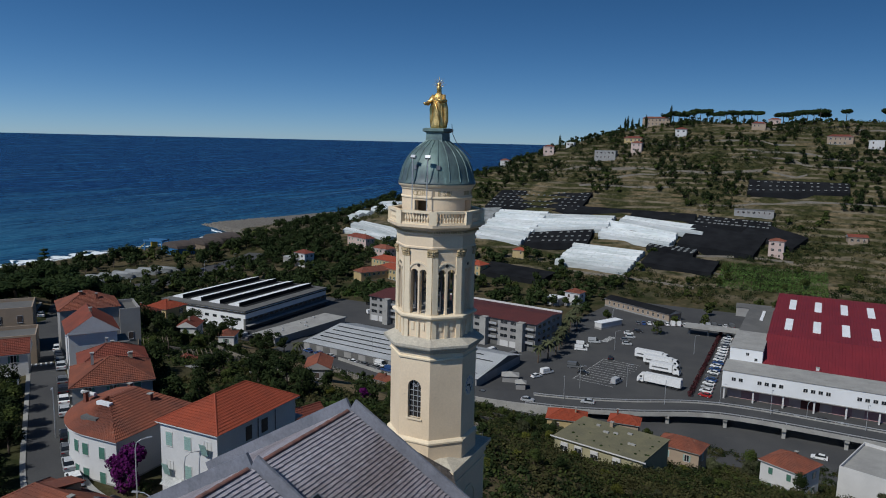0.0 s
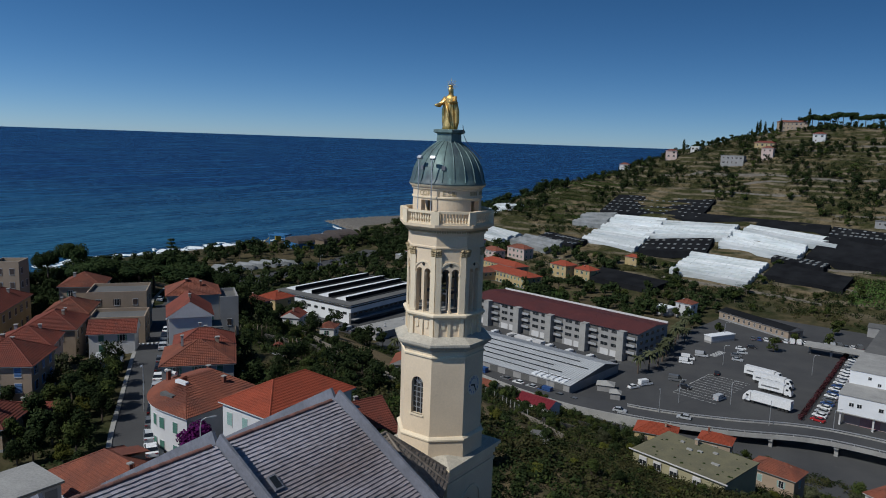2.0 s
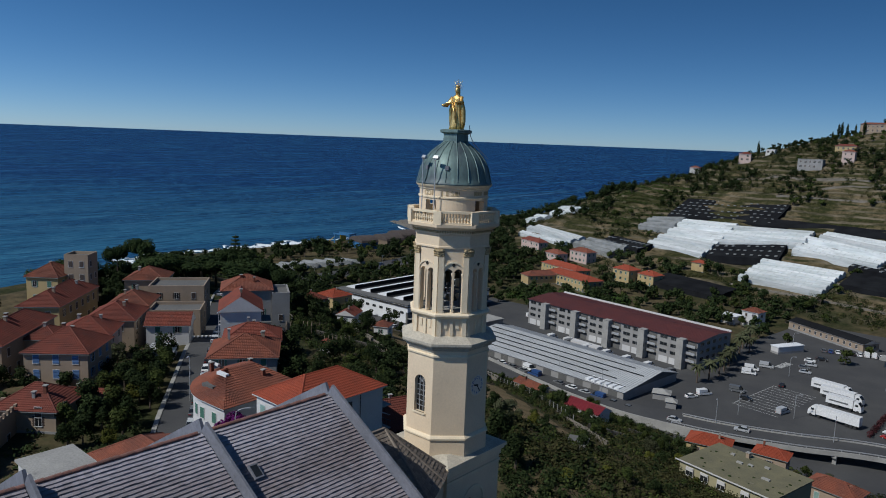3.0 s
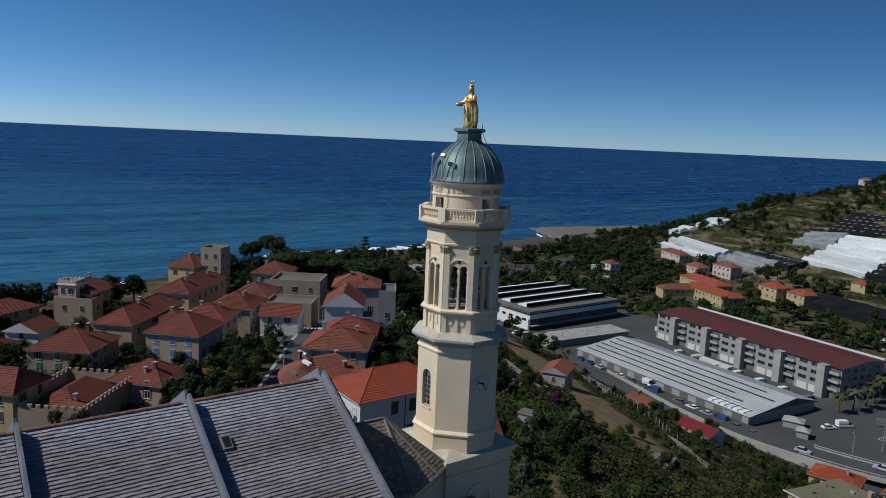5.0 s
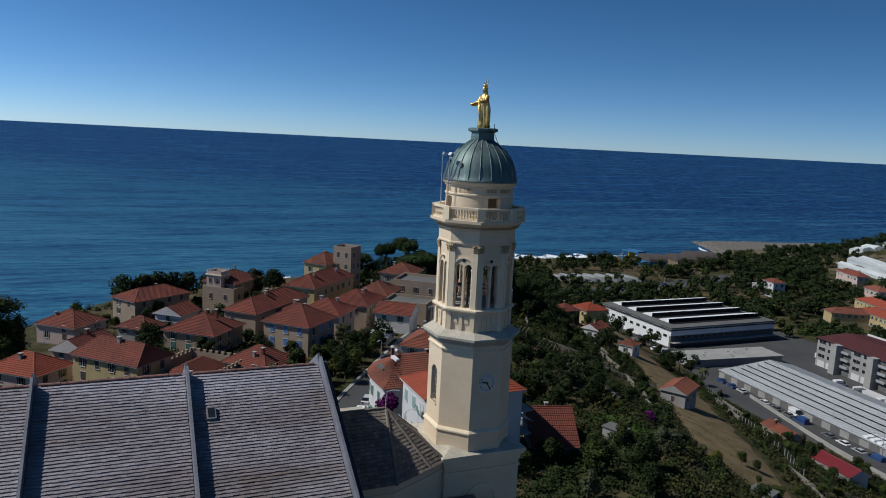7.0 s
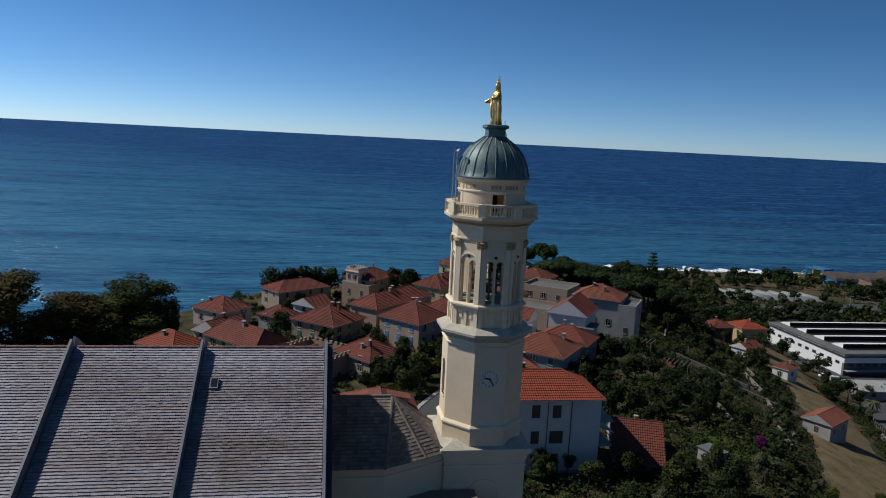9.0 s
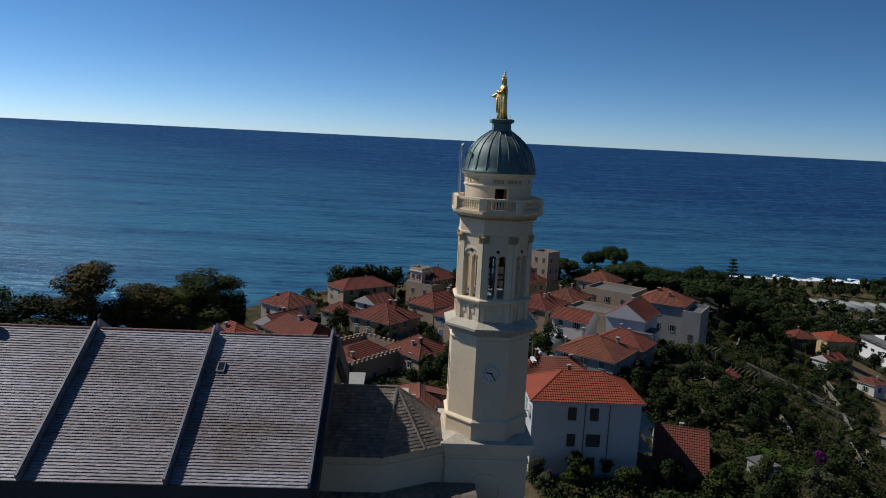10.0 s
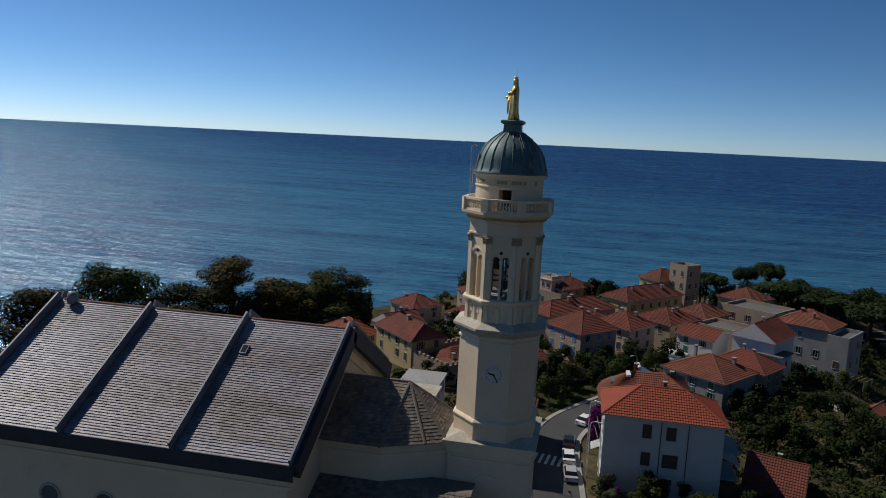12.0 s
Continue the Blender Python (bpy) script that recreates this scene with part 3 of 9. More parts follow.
def slope_frame(side):
    """Where a point u along the nave, v down the slope from the ridge and h off it lies."""
    L = math.hypot(HALF, RIDGE - EAVE)
    dx, dz = HALF / L * side, -(RIDGE - EAVE) / L
    nx, nz = (RIDGE - EAVE) / L * side, HALF / L
    return L, lambda u, v, h: (CX + dx * v + nx * h, u, RIDGE + dz * v + nz * h)


def slate(P, u0, u1, v0, v1, h0, h1, t=0.03):
    """One slate: lies on the course below, its lower edge proud."""
    vs = [P(u0, v0, h0), P(u1, v0, h0), P(u1, v1, h1), P(u0, v1, h1), P(u0, v0, h0 - t), P(u1, v0, h0 - t), P(u1, v1, h1 - t - 0.02), P(u0, v1, h1 - t - 0.02)]
    return vs, [(0, 3, 2, 1), (3, 7, 6, 2), (0, 4, 7, 3), (1, 2, 6, 5)]


church = thing("church", Matrix.Identity(4), "cream plastered church with slate nave roof and apse", "church")
RIBS = (8.9, 18.4, 27.75, 37.1)


def build_nave():
    wall_e = CX + HALF - 0.55
    wall_w = CX - HALF + 0.55
    g = Geo()
    # long walls and gables as one shell with pitched ends
    inset = 0.5
    zr = RIDGE - 1.0
    ze = EAVE - 0.9
    for y in (Y0 + inset, Y1 - inset):
        g.v += [(wall_w, y, 38), (wall_e, y, 38), (wall_e, y, ze), (CX, y, zr), (wall_w, y, ze)]
    g.f += [(0, 1, 2, 3, 4), (9, 8, 7, 6, 5), (1, 6, 7, 2), (5, 0, 4, 9), (2, 7, 8, 3), (3, 8, 9, 4)]
    part("nave_wall", g, M["cream"], church)
    # cornice under the eaves and up the far gable
    for s in (-1, 1):
        x = CX + s * (HALF - 0.55)
        c = Geo()
        for k, (d, z0, z1) in enumerate(((0.12, ze - 1.15, ze - 0.95), (0.22, ze - 0.45, ze - 0.2), (0.40, ze - 0.2, ze + 0.05))):
            c.box(min(x, x + s * d), max(x, x + s * d), Y0 + 0.3, Y1 - 0.3, z0, z1)
        part("cornice", c, M["cream_trim"], church)
    c = Geo()
    for s in (-1, 1):
        L, P = slope_frame(s)
        for d, h0, h1 in ((0.30, -1.15, -0.75), (0.16, -2.0, -1.75)):
            yb = Y1 - inset
            vs = [(P(0, 0.0, h0)[0], yb, P(0, 0, h0)[2]), (P(0, L, h0)[0], yb, P(0, L, h0)[2]), (P(0, L, h1)[0], yb, P(0, L, h1)[2]), (P(0, 0, h1)[0], yb, P(0, 0, h1)[2])]
            vs += [(x, yb + d, z) for x, _, z in vs]
            c.add(vs, [(4, 5, 6, 7), (0, 4, 7, 3), (1, 2, 6, 5), (3, 7, 6, 2), (0, 1, 5, 4)])
    part("raking_cornice", c, M["cream_trim"], church)
    # blind oculi, low on the east wall
    for y in (16.9, 21.7, 26.6, 31.4):
        o = Geo()
        n = 24
        z = 61.6
        for r, d in ((0.95, 0.02), (0.95, 0.10), (0.80, 0.10), (0.72, -0.0), (0.72, 0.012)):
            for i in range(n):
                a = 2 * math.pi * i / n
                o.v.append((wall_e + d, y + r * math.cos(a), z + r * math.sin(a)))
        for k in range(3):
            for i in range(n):
                j = (i + 1) % n
                o.f.append((k * n + i, k * n + j, (k + 1) * n + j, (k + 1) * n + i))
        ring = part("round_window", o, M["ledge"], church)
        p = Geo()
        p.add([(wall_e + 0.02, y + 0.72 * math.cos(2 * math.pi * i / n), z + 0.72 * math.sin(2 * math.pi * i / n)) for i in range(n)], [tuple(range(n))])
        part("pane", p, M["felt"], ring)
    # roof bed under the slates, with its leaded edge
    for s in (-1, 1):
        L, P = slope_frame(s)
        b = Geo()
        vs = [P(Y0, 0, -0.02), P(Y1, 0, -0.02), P(Y1, L, -0.02), P(Y0, L, -0.02), P(Y0, 0, -0.9), P(Y1, 0, -0.9), P(Y1, L, -0.9), P(Y0, L, -0.9)]
        b.add(vs, [(0, 1, 2, 3), (1, 5, 6, 2), (3, 7, 4, 0), (2, 6, 7, 3)])
        part("roof_bed", b, M["lead"], church, "dark leaded roof edge")
        # eave fascia, upright, its shade put into a darker lead colour
        x0 = P(0, L, 0)[0]
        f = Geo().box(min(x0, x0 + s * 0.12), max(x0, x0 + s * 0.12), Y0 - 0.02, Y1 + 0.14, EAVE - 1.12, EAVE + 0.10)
        part("eave_fascia", f, M["lead_shaded"], church)
        # ribs between the bays, and the verge copings
        for y in RIBS:
            w, h = (0.12, 0.80)
            r = Geo()
            a, e = -0.05, L + 0.05
            vs = [P(y - w, a, -0.05), P(y + w, a, -0.05), P(y + w, e, -0.05), P(y - w, e, -0.05), P(y - w * 0.7, a, h), P(y + w * 0.7, a, h), P(y + w * 0.7, e, h), P(y - w * 0.7, e, h)]
            r.add(vs, [(4, 7, 6, 5), (0, 3, 7, 4), (1, 5, 6, 2), (3, 2, 6, 7), (0, 4, 5, 1)])
            part("roof_rib", r, M["lead"], church, "grey leaded roof rib")
    # verge fascia on the apse end, coloured dark as a side in shade
    f = Geo()
    for s in (-1, 1):
        L, P = slope_frame(s)
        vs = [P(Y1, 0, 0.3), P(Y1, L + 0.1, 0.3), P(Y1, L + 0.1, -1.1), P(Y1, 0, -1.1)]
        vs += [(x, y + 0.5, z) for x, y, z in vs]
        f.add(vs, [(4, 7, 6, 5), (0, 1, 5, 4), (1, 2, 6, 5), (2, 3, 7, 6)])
    part("verge_fascia", f, M["lead_shaded"], church)
    # red ridge tiles
    rt = Geo()
    rnd = random.Random(5)
    for a, b in zip(RIBS[:-1], RIBS[1:]):
        rt = Geo()
        y = a + 0.32
        while y < b - 0.5:
            k = rnd.uniform(-0.01, 0.015)
            n = 6
            for yy, rr in ((y, 0.15), (y + 0.43, 0.17)):
                for i in range(n + 1):
                    t = math.pi * i / n
                    rt.v.append((CX + rr * math.cos(t), yy, RIDGE - 0.01 + k + rr * 0.9 * math.sin(t)))
            o = len(rt.v) - 2 * (n + 1)
            rt.f += [(o + i, o + i + 1, o + n + 2 + i, o + n + 1 + i) for i in range(n)] + [tuple(range(o + n + 1, o + 2 * n + 2))]
            y += 0.41
        part("ridge_capping", rt, M["ridge_red"], church, "dark red half-round ridge tiles")["kind"] = "stuff"
    # small roof light
    L, P = slope_frame(1)
    k = Geo()
    u, v = 29.05, 3.25
    vs = [P(u - .3, v, 0.02), P(u + .3, v, 0.02), P(u + .3, v + .95, 0.02), P(u - .3, v + .95, 0.02), P(u - .3, v, 0.28), P(u + .3, v, 0.28), P(u + .3, v + .95, 0.22), P(u - .3, v + .95, 0.22)]
    k.add(vs, [(4, 7, 6, 5), (0, 3, 7, 4), (1, 5, 6, 2), (3, 2, 6, 7), (0, 4, 5, 1)])
    roof_light = part("roof_light", k, M["lead"], church, "small hinged roof light")
    q = Geo().add([P(u - .22, v + .1, 0.285), P(u + .22, v + .1, 0.285), P(u + .22, v + .85, 0.24), P(u - .22, v + .85, 0.24)], [(0, 3, 2, 1)])
    part("pane", q, M["glass"], roof_light)
    # bell-shaped vent cowl at the far end of the ridge
    part("roof_vent", Geo().lathe([(0.45, 73.9), (0.5, 74.4), (0.42, 74.75), (0.2, 74.95), (0.02, 75.0)], 10, 0, (CX + 0.6, 10.6)), M["lead"], church, "round lead roof vent", True)


NEAR_SLATES = []


def slate_roof():
    """All slates of the nave in courses; those by the apse verge of the east slope are kept aside, to be single pieces."""
    rnd = random.Random(11)
    rest = Geo()
    for s in (1, -1):
        L, P = slope_frame(s)
        rows = 54
        pitch = (L - 0.12) / rows
        for k in range(rows):
            v0 = 0.10 + k * pitch
            for a, b in zip(RIBS[:-1], RIBS[1:]):
                u = a + 0.15
                if k % 2:
                    u -= 0.17
                while u < b - 0.17:
                    w = rnd.uniform(0.30, 0.40)
                    u0, u1 = max(u, a + 0.15), min(u + w, b - 0.15)
                    u += w
                    if u1 - u0 < 0.06:
                        continue
                    h = 0.090 + rnd.uniform(-0.012, 0.014)
                    slip = rnd.uniform(-0.018, 0.02)
                    vs, fs = slate(P, u0 + 0.004, u1 - 0.004, v0 - 0.03, v0 + pitch + slip, 0.015, h)
                    if s == 1 and b == RIBS[-1] and rows - 20 <= k and u0 > 30.1 and len(NEAR_SLATES) < 300:
                        NEAR_SLATES.append((vs, fs))
                    else:
                        rest.add(vs, fs)
    ob = part("slate_bed", rest, M["slate"], church, "weathered grey slates laid in courses")
    ob["kind"] = "stuff"


def slope_courses(g, a, b, c, d, pitch=0.33, rnd=None, lift=0.05):
    """Overlapping slates on a plane: a to b along the eave, d to c along the top."""
    a, b, c, d = (Vector(p) for p in (a, b, c, d))
    nrm = (b - a).cross(d - a).normalized()
    if nrm.z < 0:
        nrm = -nrm
    rows = max(2, round(((d - a).length + (c - b).length) / 2 / pitch))
    for k in range(rows):
        t0, t1 = k / rows, min(1.0, (k + 1.12) / rows)
        l0, r0, l1, r1 = a.lerp(d, t0), b.lerp(c, t0), a.lerp(d, t1), b.lerp(c, t1)
        n = max(1, round((r0 - l0).length / 0.42))
        for i in range(n):
            s0, s1 = (i + 0.02) / n, (i + 0.98) / n
            h = lift + rnd.uniform(-0.012, 0.02)
            p = [l0.lerp(r0, s0) + nrm * h, l0.lerp(r0, s1) + nrm * h, l1.lerp(r1, s1) + nrm * 0.012, l1.lerp(r1, s0) + nrm * 0.012]
            q = [p[0] - nrm * (h + 0.01), p[1] - nrm * (h + 0.01)]
            g.add(p + q, [(0, 1, 2, 3), (4, 5, 1, 0), (0, 3, 4), (1, 5, 2)])


def build_apse():
    rnd = random.Random(21)
    ze, zr = 66.35, 69.9
    E = [(-18.7, 36.6), (-18.75, 41.6), (-20.4, 44.9), (-21.35, 46.55)]
    W = [(2 * CX - x, y) for x, y in E]
    ring = E + W[::-1]
    w = Geo()
    w.prism([(x - 0.3 if x > CX else x + 0.3, y) for x, y in ring], 38, ze - 0.25)
    part("apse_wall", w, M["cream"], church)
    c = Geo()
    for d, z0, z1 in ((0.05, ze - 0.95, ze - 0.8), (-0.12, ze - 0.45, ze - 0.1), (0.1, ze - 0.1, ze + 0.02)):
        c.prism([(x - 0.25 + (d if x > CX else 0.5 - d) , y) for x, y in ring], z0, z1)
    part("apse_cornice", c, M["cream_trim"], church)
    apex, root = (CX - 0.1, 42.5, zr), (CX - 0.1, 36.7, zr)
    r = Geo()
    bed = Geo()
    for side in (E, W):
        p = [(x + (0.2 if x > CX else -0.2), y, ze) for x, y in side]
        slope_courses(r, p[0], p[1], apex, root, rnd=rnd)
        slope_courses(r, p[1], p[2], apex, apex, rnd=rnd)
        slope_courses(r, p[2], p[3], apex, apex, rnd=rnd)
        bed.add([p[0], p[1], p[2], p[3], apex, root], [(0, 1, 4, 5), (1, 2, 4), (2, 3, 4)])
        hip = Geo()
        for q in (p[1], p[2], p[3]):
            m = Vector(apex).lerp(Vector(q), 0.5) + Vector((0, 0, 0.02))
            hip.tube([apex, m, q], 0.13, 6)
        part("hip_tiles", hip, M["slate_dark"], church)
    e, wv = (E[3][0] + 0.2, E[3][1], ze), (W[3][0] - 0.2, W[3][1], ze)
    slope_courses(r, e, wv, apex, apex, rnd=rnd)
    bed.add([e, wv, apex], [(0, 1, 2)])
    part("apse_roof_bed", bed, M["slate_dark"], church)
    ob = part("apse_slate_bed", r, M["slate_dark"], church, "mossy brown-grey stone roof slabs")
    ob["kind"] = "stuff"
    part("apse_ridge", Geo().tube([root, apex], 0.15, 6), M["slate_dark"], church)
    # flat white box roof behind the apse, on the far side
    part("vestry_roof", Geo().box(-33.5, -29.6, 38.4, 43.5, 66.2, 66.55), M["ledge"], church)
    part("vestry_wall", Geo().box(-33.2, -29.9, 38.7, 43.2, 38, 66.2), M["white"], church)
    # lean-to aisle roof under the apse eave
    a = Geo()
    slope_courses(a, (-13.2, 36.6, 61.0), (-13.2, 49.0, 61.0), (-19.0, 49.0, 63.3), (-19.0, 36.6, 63.3), rnd=rnd)
    part("aisle_slate_bed", a, M["slate_dark"], church)["kind"] = "stuff"
    part("aisle_wall", Geo().box(-20.5, -13.6, 36.7, 48.9, 38, 60.85), M["cream"], church)
    part("aisle_roof_bed", Geo().add([(-13.2, 36.6, 60.98), (-13.2, 49, 60.98), (-19, 49, 63.28), (-19, 36.6, 63.28), (-21, 49, 63.28), (-21, 36.6, 63.28)], [(0, 1, 2, 3), (3, 2, 4, 5)]), M["slate_dark"], church)


build_nave()
slate_roof()
build_apse()

# ---- bell tower ----
tower = thing("bell_tower", Matrix.Translation((TX, TY, 0)), "tall cream octagonal bell tower with green copper dome", "tower")
OCT = math.pi / 8


def oct_ring(name, prof, material=None, label="", parent=None):
    return part(name, Geo().lathe(prof, 8, OCT), material or M["cream"], parent or tower, label)


def panel(width, z0, z1, holes, thick):
    """A wall panel in the y-z plane, its face at x=0, pierced by round-headed holes (centre, half width, sill, spring)."""
    us = {-width / 2, width / 2}
    for c, h, *_ in holes:
        us |= {c + h * math.cos(math.pi * k / 12) for k in range(13)}
    us = sorted(us)
    g = Geo()

    def quad(a, b, c, d):
        g.add([a, b, c, d], [(0, 1, 2, 3)])

    for u0, u1 in zip(us[:-1], us[1:]):
        if u1 - u0 < 1e-6:
            continue
        mid = (u0 + u1) / 2
        hole = next((h for h in holes if abs(mid - h[0]) < h[1]), None)
        if hole is None:
            spans = [(z0, z0, z1, z1, False, False)]
        else:
            c, h, sill, spring = hole
            t0 = spring + math.sqrt(max(0, h * h - (u0 - c) ** 2))
            t1 = spring + math.sqrt(max(0, h * h - (u1 - c) ** 2))
            spans = [(z0, z0, sill, sill, False, True), (t0, t1, z1, z1, True, False)]
        for a0, a1, b0, b1, low, up in spans:
            quad((0, u0, a0), (0, u1, a1), (0, u1, b1), (0, u0, b0))
            quad((-thick, u0, b0), (-thick, u1, b1), (-thick, u1, a1), (-thick, u0, a0))
            if low:
                quad((-thick, u0, a0), (-thick, u1, a1), (0, u1, a1), (0, u0, a0))
            if up:
                quad((0, u0, b0), (0, u1, b1), (-thick, u1, b1), (-thick, u0, b0))
    for c, h, sill, spring in holes:
        for u, s in ((c - h, 1), (c + h, -1)):
            quad((0, u, sill), (-thick, u, sill), (-thick, u, spring), (0, u, spring))
    return g


def build_tower():
    # square base with its ledge
    s = 3.3
    part("base", Geo().box(-s, s, -s, s, 38, 65.6), M["cream"], tower)
    c = Geo()
    for d, z0, z1 in ((0.08, 65.0, 65.2), (0.10, 65.6, 66.1), (0.28, 66.1, 66.35), (0.42, 66.35, 66.6)):
        c.box(-s - d, s + d, -s - d, s + d, z0, z1)
    part("base_cornice", c, M["cream_trim"], tower)
    part("base_ledge", Geo().add([(-s - .42, -s - .42, 66.6), (s + .42, -s - .42, 66.6), (s + .42, s + .42, 66.6), (-s - .42, s + .42, 66.6), (-2.6, -2.6, 66.95), (2.6, -2.6, 66.95), (2.6, 2.6, 66.95), (-2.6, 2.6, 66.95)], [(0, 1, 5, 4), (1, 2, 6, 5), (2, 3, 7, 6), (3, 0, 4, 7), (4, 5, 6, 7)]), M["ledge"], tower, "stained sloping ledge")
    # blind ring on two faces of the base
    for a in (0, -90):
        ring = Geo()
        n = 32
        for r, d in ((1.35, 0.0), (1.35, 0.09), (1.2, 0.09), (1.2, 0.0)):
            for i in range(n):
                t = 2 * math.pi * i / n
                ring.v.append((s + d + 0.002, r * math.cos(t), 62.6 + r * math.sin(t)))
        for k in range(3):
            for i in range(n):
                j = (i + 1) % n
                ring.f.append((k * n + i, k * n + j, (k + 1) * n + j, (k + 1) * n + i))
        part("ring_moulding", ring, M["cream_trim"], tower, m=pose(0, 0, 0, 0, 0, a))
    oct_ring("plinth", [(3.56, 66.6), (3.56, 68.05)])
    oct_ring("plinth_moulding", [(3.56, 68.05), (3.66, 68.1), (3.66, 68.22), (3.5, 68.36), (3.42, 68.40)], M["cream_trim"])
    # shaft: eight panels; one holds the arched window
    R = 3.40
    ap, w = R * math.cos(OCT), 2 * R * math.sin(OCT)
    for k in range(8):
        a = 45 * k
        hole = [(0, 0.56, 70.0, 72.45)] if a in (270, 90, 180) else []
        part("shaft_panel", panel(w, 68.36, 75.25, hole, 0.45), M["cream"], tower, m=pose(0, 0, 0, 0, 0, a) @ pose(ap, 0, 0))
        if hole:
            # near-black sheet behind the grille paints the unlit inside of the tower
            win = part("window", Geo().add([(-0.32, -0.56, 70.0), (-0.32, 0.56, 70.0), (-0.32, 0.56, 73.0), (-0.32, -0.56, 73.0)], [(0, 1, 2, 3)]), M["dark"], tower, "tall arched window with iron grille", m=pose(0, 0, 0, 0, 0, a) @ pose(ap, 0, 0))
            gr = Geo()
            for u in (-0.19, 0.19):
                gr.box(-0.26, -0.21, u - 0.022, u + 0.022, 70.0, 72.9)
            for z in np.arange(70.45, 72.5, 0.42):
                gr.box(-0.262, -0.215, -0.56, 0.56, z - 0.022, z + 0.022)
            for t in (35, 65, 90, 115, 145):
                gr.tube([(-0.235, 0, 72.4), (-0.235, 0.56 * math.cos(radians(t)), 72.4 + 0.56 * math.sin(radians(t)))], 0.02, 4)
            part("grille", gr, M["pole"], win)
            sl = Geo().box(-0.1, 0.09, -0.66, 0.66, 69.86, 70.0)
            part("sill", sl, M["cream_trim"], win)
    # added near-black core, so that the shaft looks unlit inside
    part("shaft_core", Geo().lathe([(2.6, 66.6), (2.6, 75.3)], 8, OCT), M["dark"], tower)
    oct_ring("string_course", [(3.40, 74.66), (3.52, 74.72), (3.52, 74.84), (3.40, 74.9)], M["cream_trim"])
    oct_ring("cornice", [(3.40, 75.2), (3.62, 75.3), (3.72, 75.5), (3.95, 75.62), (4.0, 75.72), (4.0, 75.9), (3.86, 75.96), (3.1, 76.3)], M["ledge"])
    # pedestal storey under the belfry
    R2 = 3.12
    oct_ring("pedestal_wall", [(2.98, 76.1), (2.98, 77.8)])
    ap2, w2 = 2.98 * math.cos(OCT), 2 * 2.98 * math.sin(OCT)
    for k in range(8):
        m = pose(0, 0, 0, 0, 0, 45 * k) @ pose(ap2, 0, 0)
        fr = Geo()
        for u in (-w2 / 2, w2 / 2 - 0.34):
            fr.box(-0.1, 0.15, u, u + 0.34, 76.1, 77.8)
        fr.box(-0.1, 0.12, -0.12, 0.12, 76.1, 77.5)
        for u in (-0.45, 0.45):
            fr.box(-0.1, 0.07, u - 0.13, u + 0.13, 76.9, 77.45)
        part("pedestal_panel", fr, M["cream_trim"], tower, m=m)
    oct_ring("belfry_sill", [(3.05, 77.7), (3.3, 77.82), (3.36, 77.9), (3.36, 78.02), (3.2, 78.12), (2.5, 78.14)], M["cream_trim"])
    # belfry: each face a pair of lancets with a shaft between, under one relieving arch
    R3 = 3.0
    ap3, w3 = R3 * math.cos(OCT), 2 * R3 * math.sin(OCT)
    for k in range(8):
        m = pose(0, 0, 0, 0, 0, 45 * k) @ pose(ap3, 0, 0)
        face = part("belfry_face", panel(w3, 78.12, 83.5, [(-0.37, 0.30, 78.12, 81.25), (0.37, 0.30, 78.12, 81.25)], 0.42), M["cream"], tower, m=m)
        ar = Geo()
        n = 16
        for r, d in ((0.92, 0.0), (0.92, 0.07), (0.80, 0.07), (0.80, 0.0)):
            for i in range(n + 1):
                t = math.pi * i / n
                ar.v.append((d + 0.002, r * math.cos(t), 81.2 + r * math.sin(t)))
        for q in range(3):
            for i in range(n):
                o = q * (n + 1) + i
                ar.f.append((o, o + 1, o + n + 2, o + n + 1))
        part("relieving_arch", ar, M["cream_trim"], face)
        oc = Geo().lathe([(0.13, 0.0), (0.13, 0.03)], 12, 0)
        # flat near-black disc, painted as the dark of a small opening
        part("oculus", Geo().join(oc, pose(0.004, 0, 81.86, 0, 90, 0)), M["dark"], face)
        col = Geo().lathe([(0.15, 78.12), (0.15, 78.3), (0.10, 78.36), (0.095, 80.85), (0.11, 80.9), (0.17, 81.1), (0.17, 81.22)], 10, 0, (-0.18, 0))
        part("column", col, M["cream_trim"], face, smooth=False)
        for u in (-0.72, 0.72):
            hc = Geo().lathe([(0.10, 78.12), (0.10, 78.28), (0.075, 78.34), (0.07, 80.85), (0.12, 81.1), (0.12, 81.2)], 8, 0, (0.0, u))
            part("half_column", hc, M["cream_trim"], face)
        # corner pilaster with its leafy capital
        v = pose(0, 0, 0, 0, 0, 45 * k + 22.5) @ pose(R3, 0, 0)
        pil = Geo()
        for sgn in (-1, 1):
            b = Geo().box(-0.08, 0.10, -0.42, -0.0, 78.14, 82.5)
            pil.join(b, pose(0, 0, 0, 0, 0, 22.5 * sgn) @ (Matrix.Identity(4) if sgn < 0 else Matrix.Scale(-1, 4, (0, 1, 0))))
        part("pilaster", pil, M["cream_trim"], tower, m=v)
        cap = Geo()
        rnd = random.Random(k)
        for lev in range(3):
            z = 82.5 + lev * 0.17
            for i in range(7):
                u = -0.36 + i * 0.12 + rnd.uniform(-0.02, 0.02)
                dx = -abs(u) * 0.41
                cap.lathe([(0.05, z), (0.085 + 0.01 * lev, z + 0.1), (0.03, z + 0.2)], 5, i, (dx + 0.08 + 0.04 * lev, u))
        cap.box(-0.3, 0.16, -0.36, 0.36, 82.96, 83.08)
        part("capital", cap, M["capital"], tower, "brown carved stone capital", m=v)
    oct_ring("belfry_floor", [(2.7, 77.9), (2.7, 78.16)], M["concrete"])
